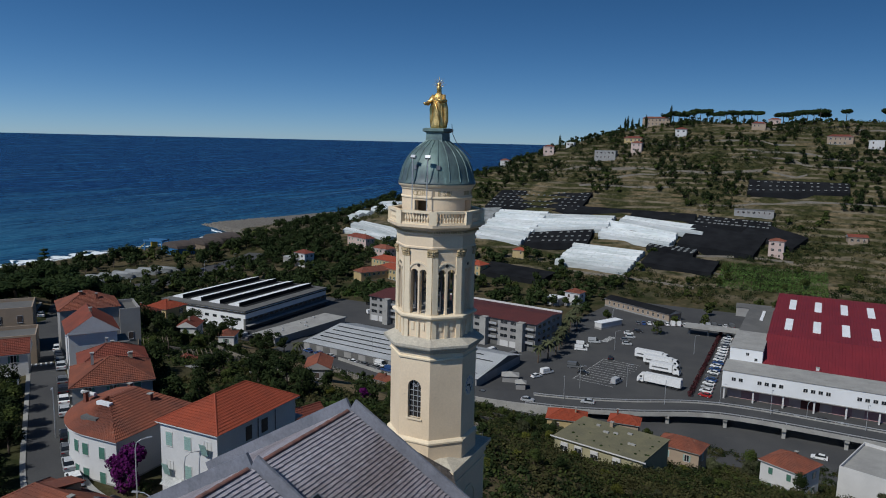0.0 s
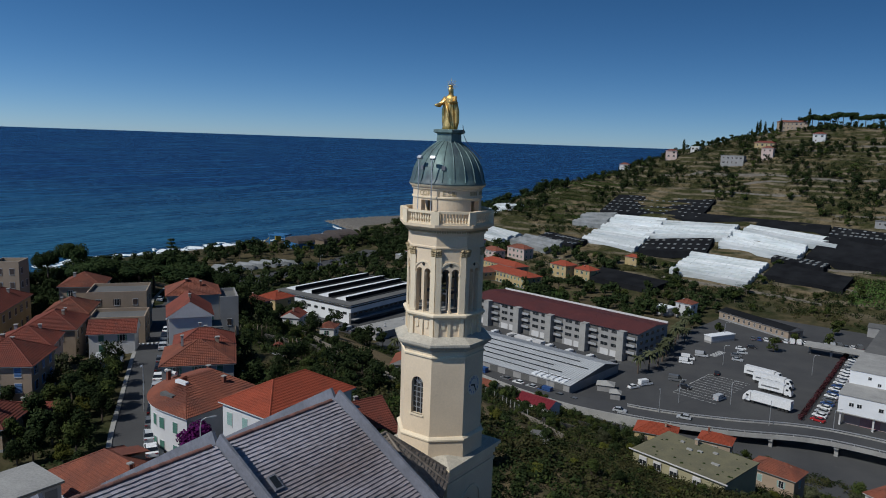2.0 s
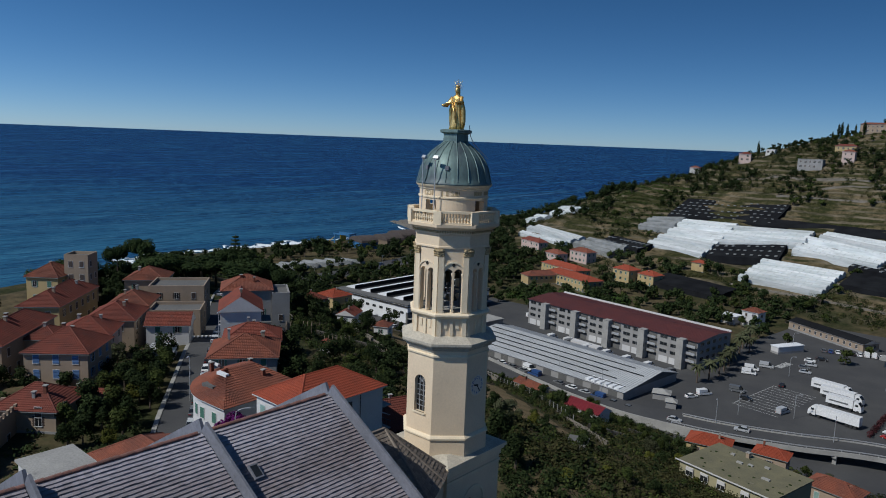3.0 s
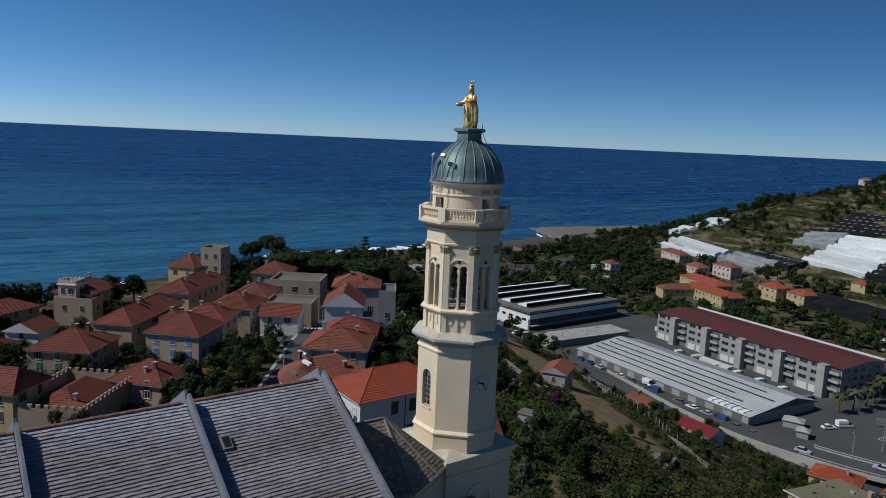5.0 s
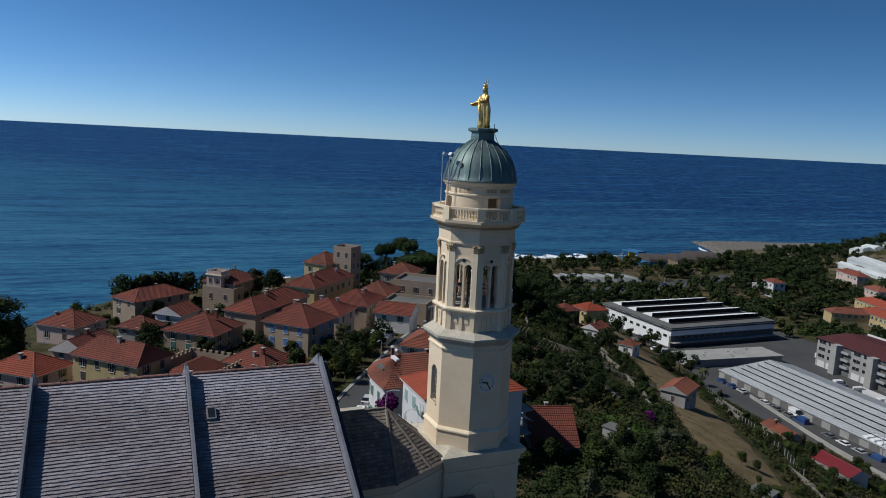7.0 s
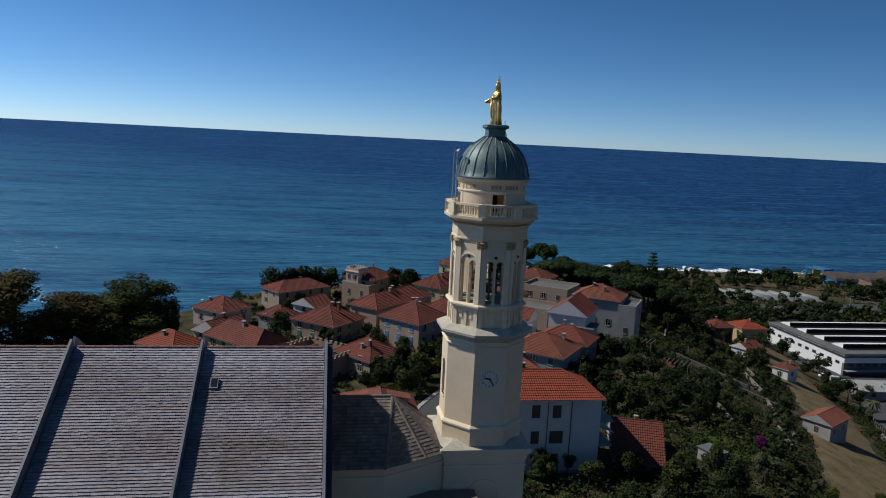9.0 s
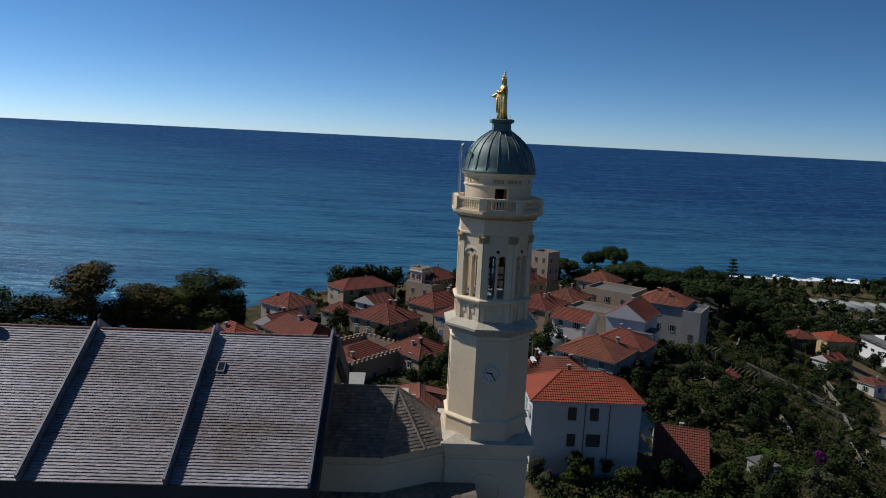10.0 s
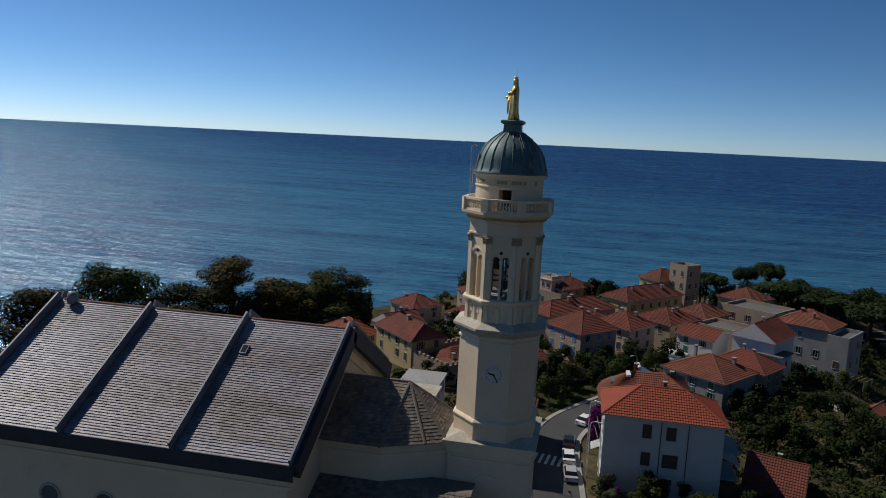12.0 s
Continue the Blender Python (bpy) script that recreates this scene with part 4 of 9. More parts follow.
    # ceiling coloured near-black as the belfry's inner shade
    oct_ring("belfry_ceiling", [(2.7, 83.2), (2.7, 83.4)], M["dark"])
    oct_ring("entablature", [(3.0, 83.1), (3.12, 83.14), (3.12, 83.26), (3.06, 83.3), (3.06, 84.1), (3.16, 84.16), (3.16, 84.3), (3.22, 84.32), (3.22, 84.5), (3.45, 84.58), (3.62, 84.72), (3.80, 84.78), (3.82, 85.0), (2.0, 85.04)], M["cream"])
    d = Geo()
    for k in range(8):
        m = pose(0, 0, 0, 0, 0, 45 * k)
        for i in range(13):
            u = (i - 6) * 0.19
            b = Geo().box(2.95, 3.12, u - 0.05, u + 0.05, 84.34, 84.48)
            d.join(b, m)
    part("dentils", d, M["capital"], tower)["kind"] = "stuff"
    # bell frame and bells
    fr = Geo()
    for x in (-1.1, 1.1):
        for y in (-1.1, 0, 1.1):
            fr.box(x - 0.08, x + 0.08, y - 0.08, y + 0.08, 78.14, 82.6)
    for z in (79.4, 81.2, 82.4):
        for x in (-1.1, 1.1):
            fr.box(x - 0.07, x + 0.07, -1.2, 1.2, z - 0.07, z + 0.07)
        for y in (-1.1, 0, 1.1):
            fr.box(-1.2, 1.2, y - 0.065, y + 0.065, z - 0.06, z + 0.06)
    frame_ob = part("bell_frame", fr, M["iron"], tower, "dark iron bell frame")
    for x, y, z, r in ((0, -0.55, 81.0, 0.62), (0, 0.6, 81.0, 0.5), (0.1, 0.0, 79.3, 0.55)):
        part("bell", Geo().lathe([(r, z - r * 1.3), (r * 0.86, z - r * 1.1), (r * 0.62, z - r * 0.5), (r * 0.5, z - 0.05), (r * 0.3, z), (0.05, z + 0.12)], 14, 0, (x, y)), M["bronze"], frame_ob, "bronze bell", True)
    # balustrade
    Rb = 3.68
    apb, wb = Rb * math.cos(OCT), 2 * Rb * math.sin(OCT)
    bal_prof = [(0.07, 85.14), (0.07, 85.2), (0.05, 85.24), (0.10, 85.42), (0.06, 85.62), (0.055, 85.7), (0.075, 85.74), (0.075, 85.82)]
    bal_mesh = Geo().lathe(bal_prof, 8, 0).mesh("baluster", M["cream_trim"])
    for k in range(8):
        m = pose(0, 0, 0, 0, 0, 45 * k) @ pose(apb, 0, 0)
        rail = part("balustrade", Geo().box(-0.3, 0.03, -wb / 2, wb / 2, 85.0, 85.14), M["cream_trim"], tower, "stone balustrade of the gallery", m=m)
        part("handrail", Geo().box(-0.3, 0.05, -wb / 2, wb / 2, 85.82, 86.0), M["cream_trim"], rail)
        for i in range(9):
            part("baluster", bal_mesh, None, rail, m=pose(-0.13, (i - 4) * 0.225, 0))
        v = pose(0, 0, 0, 0, 0, 45 * k + 22.5) @ pose(Rb - 0.15, 0, 0)
        part("pier", Geo().box(-0.2, 0.2, -0.3, 0.3, 85.0, 85.98), M["cream_trim"], tower, m=v)
    # drum with four doorways
    g = Geo()
    n = 64
    Rd, zl, zh = 2.68, 85.02, 87.7

    def gap(i):
        a = (i + 0.5) * 360 / n % 90
        return min(a, 90 - a) < 11

    def pt(i, r, z):
        a = 2 * math.pi * i / n
        return (r * math.cos(a), r * math.sin(a), z)

    zd = 86.72
    levels = (zl, zd, zh)
    for r in (Rd, Rd - 0.4):
        for z in levels:
            g.v += [pt(i, r, z) for i in range(n)]

    def at(ring, lev, i):
        return (ring * 3 + lev) * n + i % n

    for i in range(n):
        g.f += [(at(0, 1, i), at(0, 1, i + 1), at(0, 2, i + 1), at(0, 2, i)), (at(1, 1, i + 1), at(1, 1, i), at(1, 2, i), at(1, 2, i + 1))]
        if gap(i):
            g.f.append((at(0, 1, i), at(1, 1, i), at(1, 1, i + 1), at(0, 1, i + 1)))
        else:
            g.f += [(at(0, 0, i), at(0, 0, i + 1), at(0, 1, i + 1), at(0, 1, i)), (at(1, 0, i + 1), at(1, 0, i), at(1, 1, i), at(1, 1, i + 1))]
        if gap(i) != gap(i + 1):
            g.f.append((at(0, 0, i + 1), at(1, 0, i + 1), at(1, 1, i + 1), at(0, 1, i + 1)))
    part("drum", g, M["cream"], tower)
    part("drum_string", Geo().lathe([(2.66, 86.84), (2.76, 86.88), (2.76, 86.98), (2.66, 87.02)], 48, 0), M["cream_trim"], tower)
    # added near-black core that darkens the view through the doorways
    part("drum_core", Geo().lathe([(0.5, 85.02), (0.5, 87.7)], 12, 0), M["dark"], tower)
    part("drum_cornice", Geo().lathe([(2.66, 87.5), (2.78, 87.55), (2.80, 87.68), (2.92, 87.75), (2.98, 87.86), (2.98, 87.95), (2.5, 88.0)], 48, 0), M["cream_trim"], tower)
    # dome, with raised seams
    prof = [(3.0, 87.9), (3.0, 87.98), (2.90, 88.12), (2.80, 88.4), (2.73, 88.75), (2.62, 89.15), (2.44, 89.55), (2.2, 89.95), (1.88, 90.32), (1.5, 90.65), (1.15, 90.9), (0.9, 91.08), (0.8, 91.15)]
    dome = part("dome", Geo().lathe(prof, 40, 0), M["patina"], tower, "green-grey copper dome with raised seams", True)
    for i in range(20):
        a = 2 * math.pi * (i + 0.5) / 20
        part("seam", Geo().tube([((r + 0.02) * math.cos(a), (r + 0.02) * math.sin(a), z) for r, z in prof[2:]], 0.045, 5), M["seam"], dome)
    for a in (-62, -100):
        part("dormer", Geo().box(2.35, 2.75, -0.14, 0.14, 89.0, 89.3), M["lead"], dome, m=pose(0, 0, 0, 0, 0, a))
    part("statue_plinth", Geo().lathe([(1.05, 91.0), (0.98, 91.15), (0.94, 91.7), (1.08, 91.75), (1.24, 91.82), (1.24, 92.0), (1.05, 92.06)], 4, math.pi / 4), M["seam"], tower)
    part("lightning_wire", Geo().tube([(0.9, 0.5, 92.4), (1.0, 0.55, 91.6), (1.25, 0.7, 91.0), (2.3, 1.2, 89.9)], 0.025, 4), M["iron"], tower)
    # inscription on the frieze
    for text, a0 in (("JESU", -68), ("COR", -101)):
        for i, ch in enumerate(text):
            cu = bpy.data.curves.new("letter", "FONT")
            cu.body, cu.size, cu.extrude, cu.align_x = ch, 0.52, 0.02, "CENTER"
            tmp = bpy.data.objects.new("letter", cu)
            me = bpy.data.meshes.new_from_object(tmp)
            bpy.data.objects.remove(tmp)
            me.materials.append(M["capital"])
            part("letter", me, None, tower, m=pose(0, 0, 0, 0, 0, a0 + i * 8.2) @ pose(2.69, 0, 87.09, 90, 0, 90))
    for a0 in (-45, -12, 12, 32, 55):
        for i in range(3 if a0 in (-12, 12) else 1):
            part("frieze_mark", Geo().box(2.66, 2.70, -0.12, 0.12, 87.14, 87.42), M["capital"], tower, m=pose(0, 0, 0, 0, 0, a0 + i * 6))
    # clock
    cf = pose(ap + 0.01, 0, 72.25, 0, 90, 0)
    clock = part("clock", Geo().join(Geo().lathe([(0.86, 0.0), (0.86, 0.05), (0.80, 0.055), (0.78, 0.03)], 32, 0), cf), M["cream_trim"], tower, "pale clock face with blue numerals and dark hands")
    dial = Geo().join(Geo().lathe([(0.79, 0.0), (0.79, 0.034)], 32, 0), cf)
    part("dial", dial, M["dial"], clock)
    for h in range(12):
        t = radians(30 * h)
        cu = bpy.data.curves.new("numeral", "FONT")
        cu.body, cu.size, cu.extrude, cu.align_x, cu.align_y = str(h or 12), 0.30, 0.012, "CENTER", "CENTER"
        tmp = bpy.data.objects.new("numeral", cu)
        me = bpy.data.meshes.new_from_object(tmp)
        bpy.data.objects.remove(tmp)
        me.materials.append(M["shut_blue"])
        part("numeral", me, None, clock, m=pose(ap + 0.05, 0.60 * math.sin(t), 72.25 + 0.60 * math.cos(t), 90, 0, 90))
    for ang, ln_, wd in ((-282, 0.45, 0.06), (-148, 0.66, 0.045)):
        hd = Geo().box(0.055, 0.07, -wd, wd, -0.12, ln_)
        part("clock_hand", Geo().join(hd, pose(ap + 0.012, 0, 72.25) @ Matrix.Rotation(radians(ang), 4, "X")), M["dark"], clock)


build_tower()


def build_statue():
    """The gilded robed figure: a folded robe, a cloak, arms, veiled head and rays."""
    g = Geo()
    n = 54
    prof = [(0.58, 0.0), (0.55, 0.25), (0.49, 0.7), (0.45, 1.2), (0.43, 1.6), (0.46, 1.95), (0.46, 2.25), (0.40, 2.48), (0.20, 2.62), (0.11, 2.7)]
    for k, (r, z) in enumerate(prof):
        for i in range(n):
            a = 2 * math.pi * i / n
            fold = 1 + (0.12 * math.sin(9 * a + 0.9 * z) + 0.07 * math.sin(15 * a + 1.7 - z)) * max(0.12, 1 - z / 2.9)
            sway = 0.05 * math.sin(z * 1.3)
            g.v.append((r * fold * math.cos(a) * 0.95 + sway, r * fold * math.sin(a) * 0.72 - 0.03 * z * (1 - z / 3), z))
    for k in range(len(prof) - 1):
        for i in range(n):
            j = (i + 1) % n
            g.f.append((k * n + i, k * n + j, (k + 1) * n + j, (k + 1) * n + i))
    g.f.append(tuple(range(n))[::-1])
    g.f.append(tuple((len(prof) - 1) * n + i for i in range(n)))
    # head under a veil
    g.lathe([(0.09, 2.62), (0.12, 2.76), (0.165, 2.92), (0.16, 3.05), (0.11, 3.17), (0.02, 3.23)], 14, 0, (0, -0.06))
    g.lathe([(0.28, 2.42), (0.19, 2.68), (0.185, 2.95), (0.165, 3.12), (0.1, 3.24), (0.02, 3.27)], 14, 0, (0, 0.05))
    # right arm held out and down, left arm to the breast, cloak ends
    g.tube([(-0.36, -0.02, 2.42), (-0.58, -0.12, 2.08), (-0.72, -0.38, 1.85), (-0.86, -0.62, 1.80), (-0.92, -0.74, 1.84)], [0.20, 0.20, 0.19, 0.11, 0.07], 10)
    g.tube([(0.36, -0.02, 2.42), (0.55, -0.16, 2.05), (0.36, -0.46, 2.0), (0.10, -0.55, 2.15)], [0.20, 0.19, 0.14, 0.08], 10)
    g.tube([(0.45, -0.1, 2.2), (0.58, 0.0, 1.4), (0.60, 0.02, 0.6), (0.52, 0.0, 0.05)], [0.16, 0.2, 0.19, 0.16], 10)
    g.tube([(-0.40, 0.05, 2.2), (-0.55, 0.02, 1.5), (-0.55, 0.08, 0.7), (-0.50, 0.1, 0.05)], [0.15, 0.18, 0.18, 0.16], 10)
    g.tube([(-0.25, -0.38, 2.1), (0.1, -0.5, 1.3), (0.28, -0.5, 0.5)], [0.06, 0.1, 0.06], 7)
    # crown and rays
    g.lathe([(0.13, 3.15), (0.17, 3.34), (0.14, 3.36)], 10, 0)
    for i in range(11):
        t = radians(-20 + i * 22)
        L = 0.56 if i % 2 else 0.44
        g.tube([(0.2 * math.cos(t), 0.05, 3.2 + 0.2 * math.sin(t)), (L * math.cos(t), 0.05, 3.24 + (L + 0.06) * math.sin(t))], [0.022, 0.008], 4)
    ob = part("statue", g, M["gold"], smooth=True)
    ob.matrix_basis = pose(TX, TY, 92.05) @ pose(0, 0, 0, 0, 0, 6)
    return tagged(ob, "gilded robed statue with rayed crown on a plinth", "statue")


build_statue()


def floodlight(a):
    x, y = TX + 3.15 * math.cos(radians(a)), TY + 3.15 * math.sin(radians(a))
    lamp = thing("floodlight", pose(x, y, 85.04, 0, 0, a), "grey floodlight on a thin pole over the gallery", "floodlight", "tower floodlights")
    part("pole", Geo().tube([(0, 0, 0), (0, 0, 4.75)], 0.04, 6), M["pole"], lamp)
    part("lamp_head", Geo().box(-0.12, 0.10, -0.2, 0.2, -0.1, 0.14), M["pole"], lamp, m=pose(-0.1, 0, 4.85, 0, -35, 0))
    part("base_plate", Geo().box(-0.1, 0.1, -0.1, 0.1, 0, 0.03), M["pole"], lamp)
    return lamp


floodlight(-99)
floodlight(-77)

# ---- houses ----
TAKEN = [(-24, 30, 22), (-24, 50, 9)]


def free(x, y, r=0.0):
    return all((x - a) ** 2 + (y - b) ** 2 > (c + r) ** 2 for a, b, c in TAKEN)


def tiled_slope(g, p0, p1, q1, q0, pitch=0.32, amp=0.06, course=0.42):
    """A pitched surface of barrel-tile rows: p0 to p1 along the eave, q0 to q1 along the top."""
    p0, p1, q0, q1 = (Vector(p) for p in (p0, p1, q0, q1))
    e = p1 - p0
    B = e.length
    e.normalize()
    up = (q0 + q1) / 2 - (p0 + p1) / 2
    up -= e * up.dot(e)
    V = up.length
    up.normalize()
    nrm = e.cross(up).normalized()
    a, b = (q0 - p0).dot(e), (q1 - p0).dot(e)
    n = max(2, int(round(B / pitch)))
    us, hs = [], []
    for i in range(n):
        for f, h in ((0, 0.0), (0.25, 0.8), (0.5, 1.0), (0.75, 0.8)):
            us.append((i + f) / n * B)
            hs.append(h)
    us.append(B)
    hs.append(0)
    if course:
        # courses that overlap like steps, each with its barrel profile
        rows = max(2, int(round(V / course)))
        us2 = [i * B / (2 * n) for i in range(2 * n + 1)]
        lim = []
        for u in us2:
            t = 1.0
            if a > 1e-6:
                t = min(t, u / a)
            if b < B - 1e-6:
                t = min(t, (B - u) / (B - b))
            lim.append(t * V)
        for r in range(rows):
            v0, v1 = r * V / rows, (r + 1) * V / rows
            k = len(g.v)
            for i, u in enumerate(us2):
                hh = amp * 0.8 * (i % 2)
                for v, lift in ((v0, -0.01), (v0, 0.075), (v1, 0.0)):
                    g.v.append(tuple(p0 + e * u + up * min(v, lim[i]) + nrm * (hh + lift)))
            for i in range(len(us2) - 1):
                if lim[i] <= v0 and lim[i + 1] <= v0:
                    continue
                o = k + 3 * i
                g.f += [(o, o + 3, o + 4, o + 1), (o + 1, o + 4, o + 5, o + 2)]
        return
    k = len(g.v)
    for u, h in zip(us, hs):
        t = 1.0
        if a > 1e-6:
            t = min(t, u / a)
        if b < B - 1e-6:
            t = min(t, (B - u) / (B - b))
        lo = p0 + e * u + nrm * (h * amp)
        g.v.append(tuple(lo))
        g.v.append(tuple(lo + up * (V * t) - nrm * 0.0))
    for i in range(len(us) - 1):
        o = k + 2 * i
        g.f.append((o, o + 2, o + 3, o + 1))


WIN = {}


def window_meshes(w, h, shut, frame_mat="white"):
    key = (w, h, shut, frame_mat)
    if key not in WIN:
        f = Geo()
        f.box(-w / 2 - 0.09, w / 2 + 0.09, -0.10, 0.02, -0.10, 0.0)
        f.box(-w / 2 - 0.07, -w / 2, -0.05, 0.02, 0, h)
        f.box(w / 2, w / 2 + 0.07, -0.05, 0.02, 0, h)
        f.box(-w / 2 - 0.07, w / 2 + 0.07, -0.05, 0.02, h, h + 0.07)
        f.box(-0.03, 0.03, -0.035, 0.02, 0, h)
        p = Geo().box(-w / 2, w / 2, -0.02, 0.01, 0, h)
        s = Geo()
        # louvred leaf: a zigzag face on a flat back
        k = 12
        for i in range(k + 1):
            z = 0.02 + (h - 0.04) * i / k
            s.v += [(0, -0.03 - 0.025 * (i % 2), z), (w / 2, -0.03 - 0.025 * (i % 2), z), (0, 0, z), (w / 2, 0, z)]
        for i in range(k):
            o = 4 * i
            s.f += [(o, o + 1, o + 5, o + 4), (o + 2, o + 6, o + 7, o + 3), (o, o + 4, o + 6, o + 2), (o + 1, o + 3, o + 7, o + 5)]
        WIN[key] = (f.mesh("window", M[frame_mat]), p.mesh("pane", M["glass"]), s.mesh("shutter", M[shut]) if shut else None)
    return WIN[key]


def window(parent, m, w=1.0, h=1.55, shut="shut_green", state="open", frame_mat="white"):
    f, p, s = window_meshes(w, h, shut, frame_mat)
    ob = part("window", f, None, parent, m=m)
    if state != "closed" or not s:
        part("pane", p, None, ob)
    if s:
        if state == "open":
            part("shutter", s, None, ob, m=pose(w / 2 + 0.02, -0.01, 0, 0, 0, 8))
            part("shutter", s, None, ob, m=pose(-w / 2 - 0.02, -0.01, 0, 0, 0, -8) @ Matrix.Scale(-1, 4, (1, 0, 0)))
        else:
            part("shutter", s, None, ob, m=pose(-w / 2, -0.03, 0) @ Matrix.Scale(2, 4, (1, 0, 0)))
    return ob


def chimney(parent, x, y, z, h=1.3, w=0.5, wall="beige"):
    c = part("chimney", Geo().box(x - w / 2, x + w / 2, y - w / 2, y + w / 2, z - 0.8, z + h), M[wall], parent)
    part("chimney_cap", Geo().box(x - w / 2 - 0.1, x + w / 2 + 0.1, y - w / 2 - 0.1, y + w / 2 + 0.1, z + h, z + h + 0.12), M["concrete"], c)


def house(corner, ang, lv, lu, eave, label, roof="hip", rise=None, wall="beige", tile="tile", shut="shut_green", floors=3, along=None, over=0.45,
          windows=True, chimneys=1, ground=None, seed=0, pitch=0.32, centre=False, balcony=None, name="house", sides=None, gap=3.2, hip=None):
    """A house on a rectangle: from the given corner lv metres along ang and lu metres along ang + 90, its eaves at height eave."""
    rnd = random.Random(seed * 7 + 3)
    c, s = math.cos(radians(ang)), math.sin(radians(ang))
    cx, cy = corner
    if not centre:
        cx, cy = cx + c * lv / 2 - s * lu / 2, cy + s * lv / 2 + c * lu / 2
    if ground is None:
        ground = min(ground_z(cx + c * a * lv / 2 - s * b * lu / 2, cy + s * a * lv / 2 + c * b * lu / 2) for a in (-1, 1) for b in (-1, 1)) - 0.6
    if roof in ("hip", "gable"):
        lv, lu = lv - 2 * over, lu - 2 * over
    H = eave - ground
    ob = thing(name, pose(cx, cy, ground, 0, 0, ang), label, "house")
    a, b = lv / 2, lu / 2
    part("wall", Geo().box(-a, a, -b, b, 0, H), M[wall], ob)
    base = Geo().box(-a - 0.04, a + 0.04, -b - 0.04, b + 0.04, 0, 1.0)
    part("base_course", base, M["greyw"], ob)
    if roof in ("hip", "gable"):
        if along is None:
            along = "x" if lv >= lu else "y"
        R = Geo()
        short = min(lv, lu) / 2 if along == ("x" if lv >= lu else "y") else max(lv, lu) / 2
        half = (b if along == "x" else a) + over
        rise = rise or half * 0.42
        lng = (a if along == "x" else b) + over
        inset = (hip or min(half, lng)) if roof == "hip" else 0.0
        z0, z1 = H - 0.02, H - 0.02 + rise

        def pt(l, w, z):
            return (l, w, z) if along == "x" else (-w, l, z)

        A, B_, C, D = pt(-lng, -half, z0), pt(lng, -half, z0), pt(lng, half, z0), pt(-lng, half, z0)
        P, Q = pt(-lng + inset, 0, z1), pt(lng - inset, 0, z1)
        course = 0.42 if pitch < 0.4 else 0.0
        tiled_slope(R, A, B_, Q, P, pitch, course=course)
        tiled_slope(R, C, D, P, Q, pitch, course=course)
        if roof == "hip":
            tiled_slope(R, B_, C, Q, Q, pitch, course=course)
            tiled_slope(R, D, A, P, P, pitch, course=course)
        part("roof", R, M[tile], ob, "terracotta barrel-tile roof")
        under = Geo()
        vs = [A, B_, C, D, P, Q] + [(x, y, z - 0.14) for x, y, z in (A, B_, C, D)]
        under.add([(x, y, z - 0.015) for x, y, z in vs[:6]] + vs[6:], [(0, 1, 5, 4), (2, 3, 4, 5), (1, 2, 5), (3, 0, 4), (6, 9, 8, 7), (0, 6, 7, 1), (1, 7, 8, 2), (2, 8, 9, 3), (3, 9, 6, 0)])
        part("eave_board", under, M["white" if wall in ("white", "pinkw") else "greyw"], ob)
        caps = Geo()
        for p, q in ([(A, P), (D, P), (B_, Q), (C, Q)] if roof == "hip" else []) + ([(P, Q)] if (Vector(P) - Vector(Q)).length > 0.3 else []):
            caps.tube([Vector(p) + Vector((0, 0, 0.03)), Vector(q) + Vector((0, 0, 0.05))], 0.12, 6)
        part("ridge_cap", caps, M[tile], ob)
        if roof == "gable":
            gb = Geo()
            for e in (-1, 1):
                l = e * ((a if along == "x" else b))
                w = b if along == "x" else a
                tri = [pt(l, -w, H), pt(l, w, H), pt(l, 0, H + rise * w / half)]
                tri2 = [pt(l - e * 0.25, -w, H), pt(l - e * 0.25, w, H), pt(l - e * 0.25, 0, H + rise * w / half)]
                gb.add(tri + tri2, [(0, 1, 2), (5, 4, 3), (0, 3, 4, 1), (1, 4, 5, 2), (2, 5, 3, 0)])
            part("gable", gb, M[wall], ob)
        for i in range(chimneys):
            t = rnd.uniform(-0.5, 0.5)
            w_ = rnd.uniform(-0.55, 0.55)
            x, y, _ = pt(t * lng, w_ * half, 0)
            chimney(ob, x, y, z0 + rise * (1 - abs(w_)), rnd.uniform(0.7, 1.2), rnd.uniform(0.4, 0.6), rnd.choice(("beige", "tile_old", "greyw")))
    elif roof == "flat":
        part("roof", Geo().box(-a - 0.25, a + 0.25, -b - 0.25, b + 0.25, H, H + 0.25), M[tile], ob)
    elif roof == "terrace":
        pr = Geo()
        for x0, x1, y0, y1 in ((-a, a, -b, -b + 0.25), (-a, a, b - 0.25, b), (-a, -a + 0.25, -b + 0.25, b - 0.25), (a - 0.25, a, -b + 0.25, b - 0.25)):
            pr.box(x0, x1, y0, y1, H, H + 0.8)
        part("parapet", pr, M[wall], ob)
        part("roof", Geo().box(-a + 0.25, a - 0.25, -b + 0.25, b - 0.25, H - 0.05, H + 0.06), M[tile], ob)
    sides = sides or ("ab" if ang > 80 else "ad")
    if windows:
        step = H / floors if floors else H
        step = min(3.6, step)
        for side, length, m in (("a", lv, pose(0, -b, 0)), ("b", lu, pose(-a, 0, 0, 0, 0, -90)), ("c", lv, pose(0, b, 0, 0, 0, 180)), ("d", lu, pose(a, 0, 0, 0, 0, 90))):
            if side not in sides:
                continue
            n = max(1, int((length - 1.0) / gap))
            for f in range(floors):
                zz = H - (f + 1) * step + step * 0.28
                if zz < 0.9:
                    continue
                for i in range(n):
                    if rnd.random() < 0.12:
                        continue
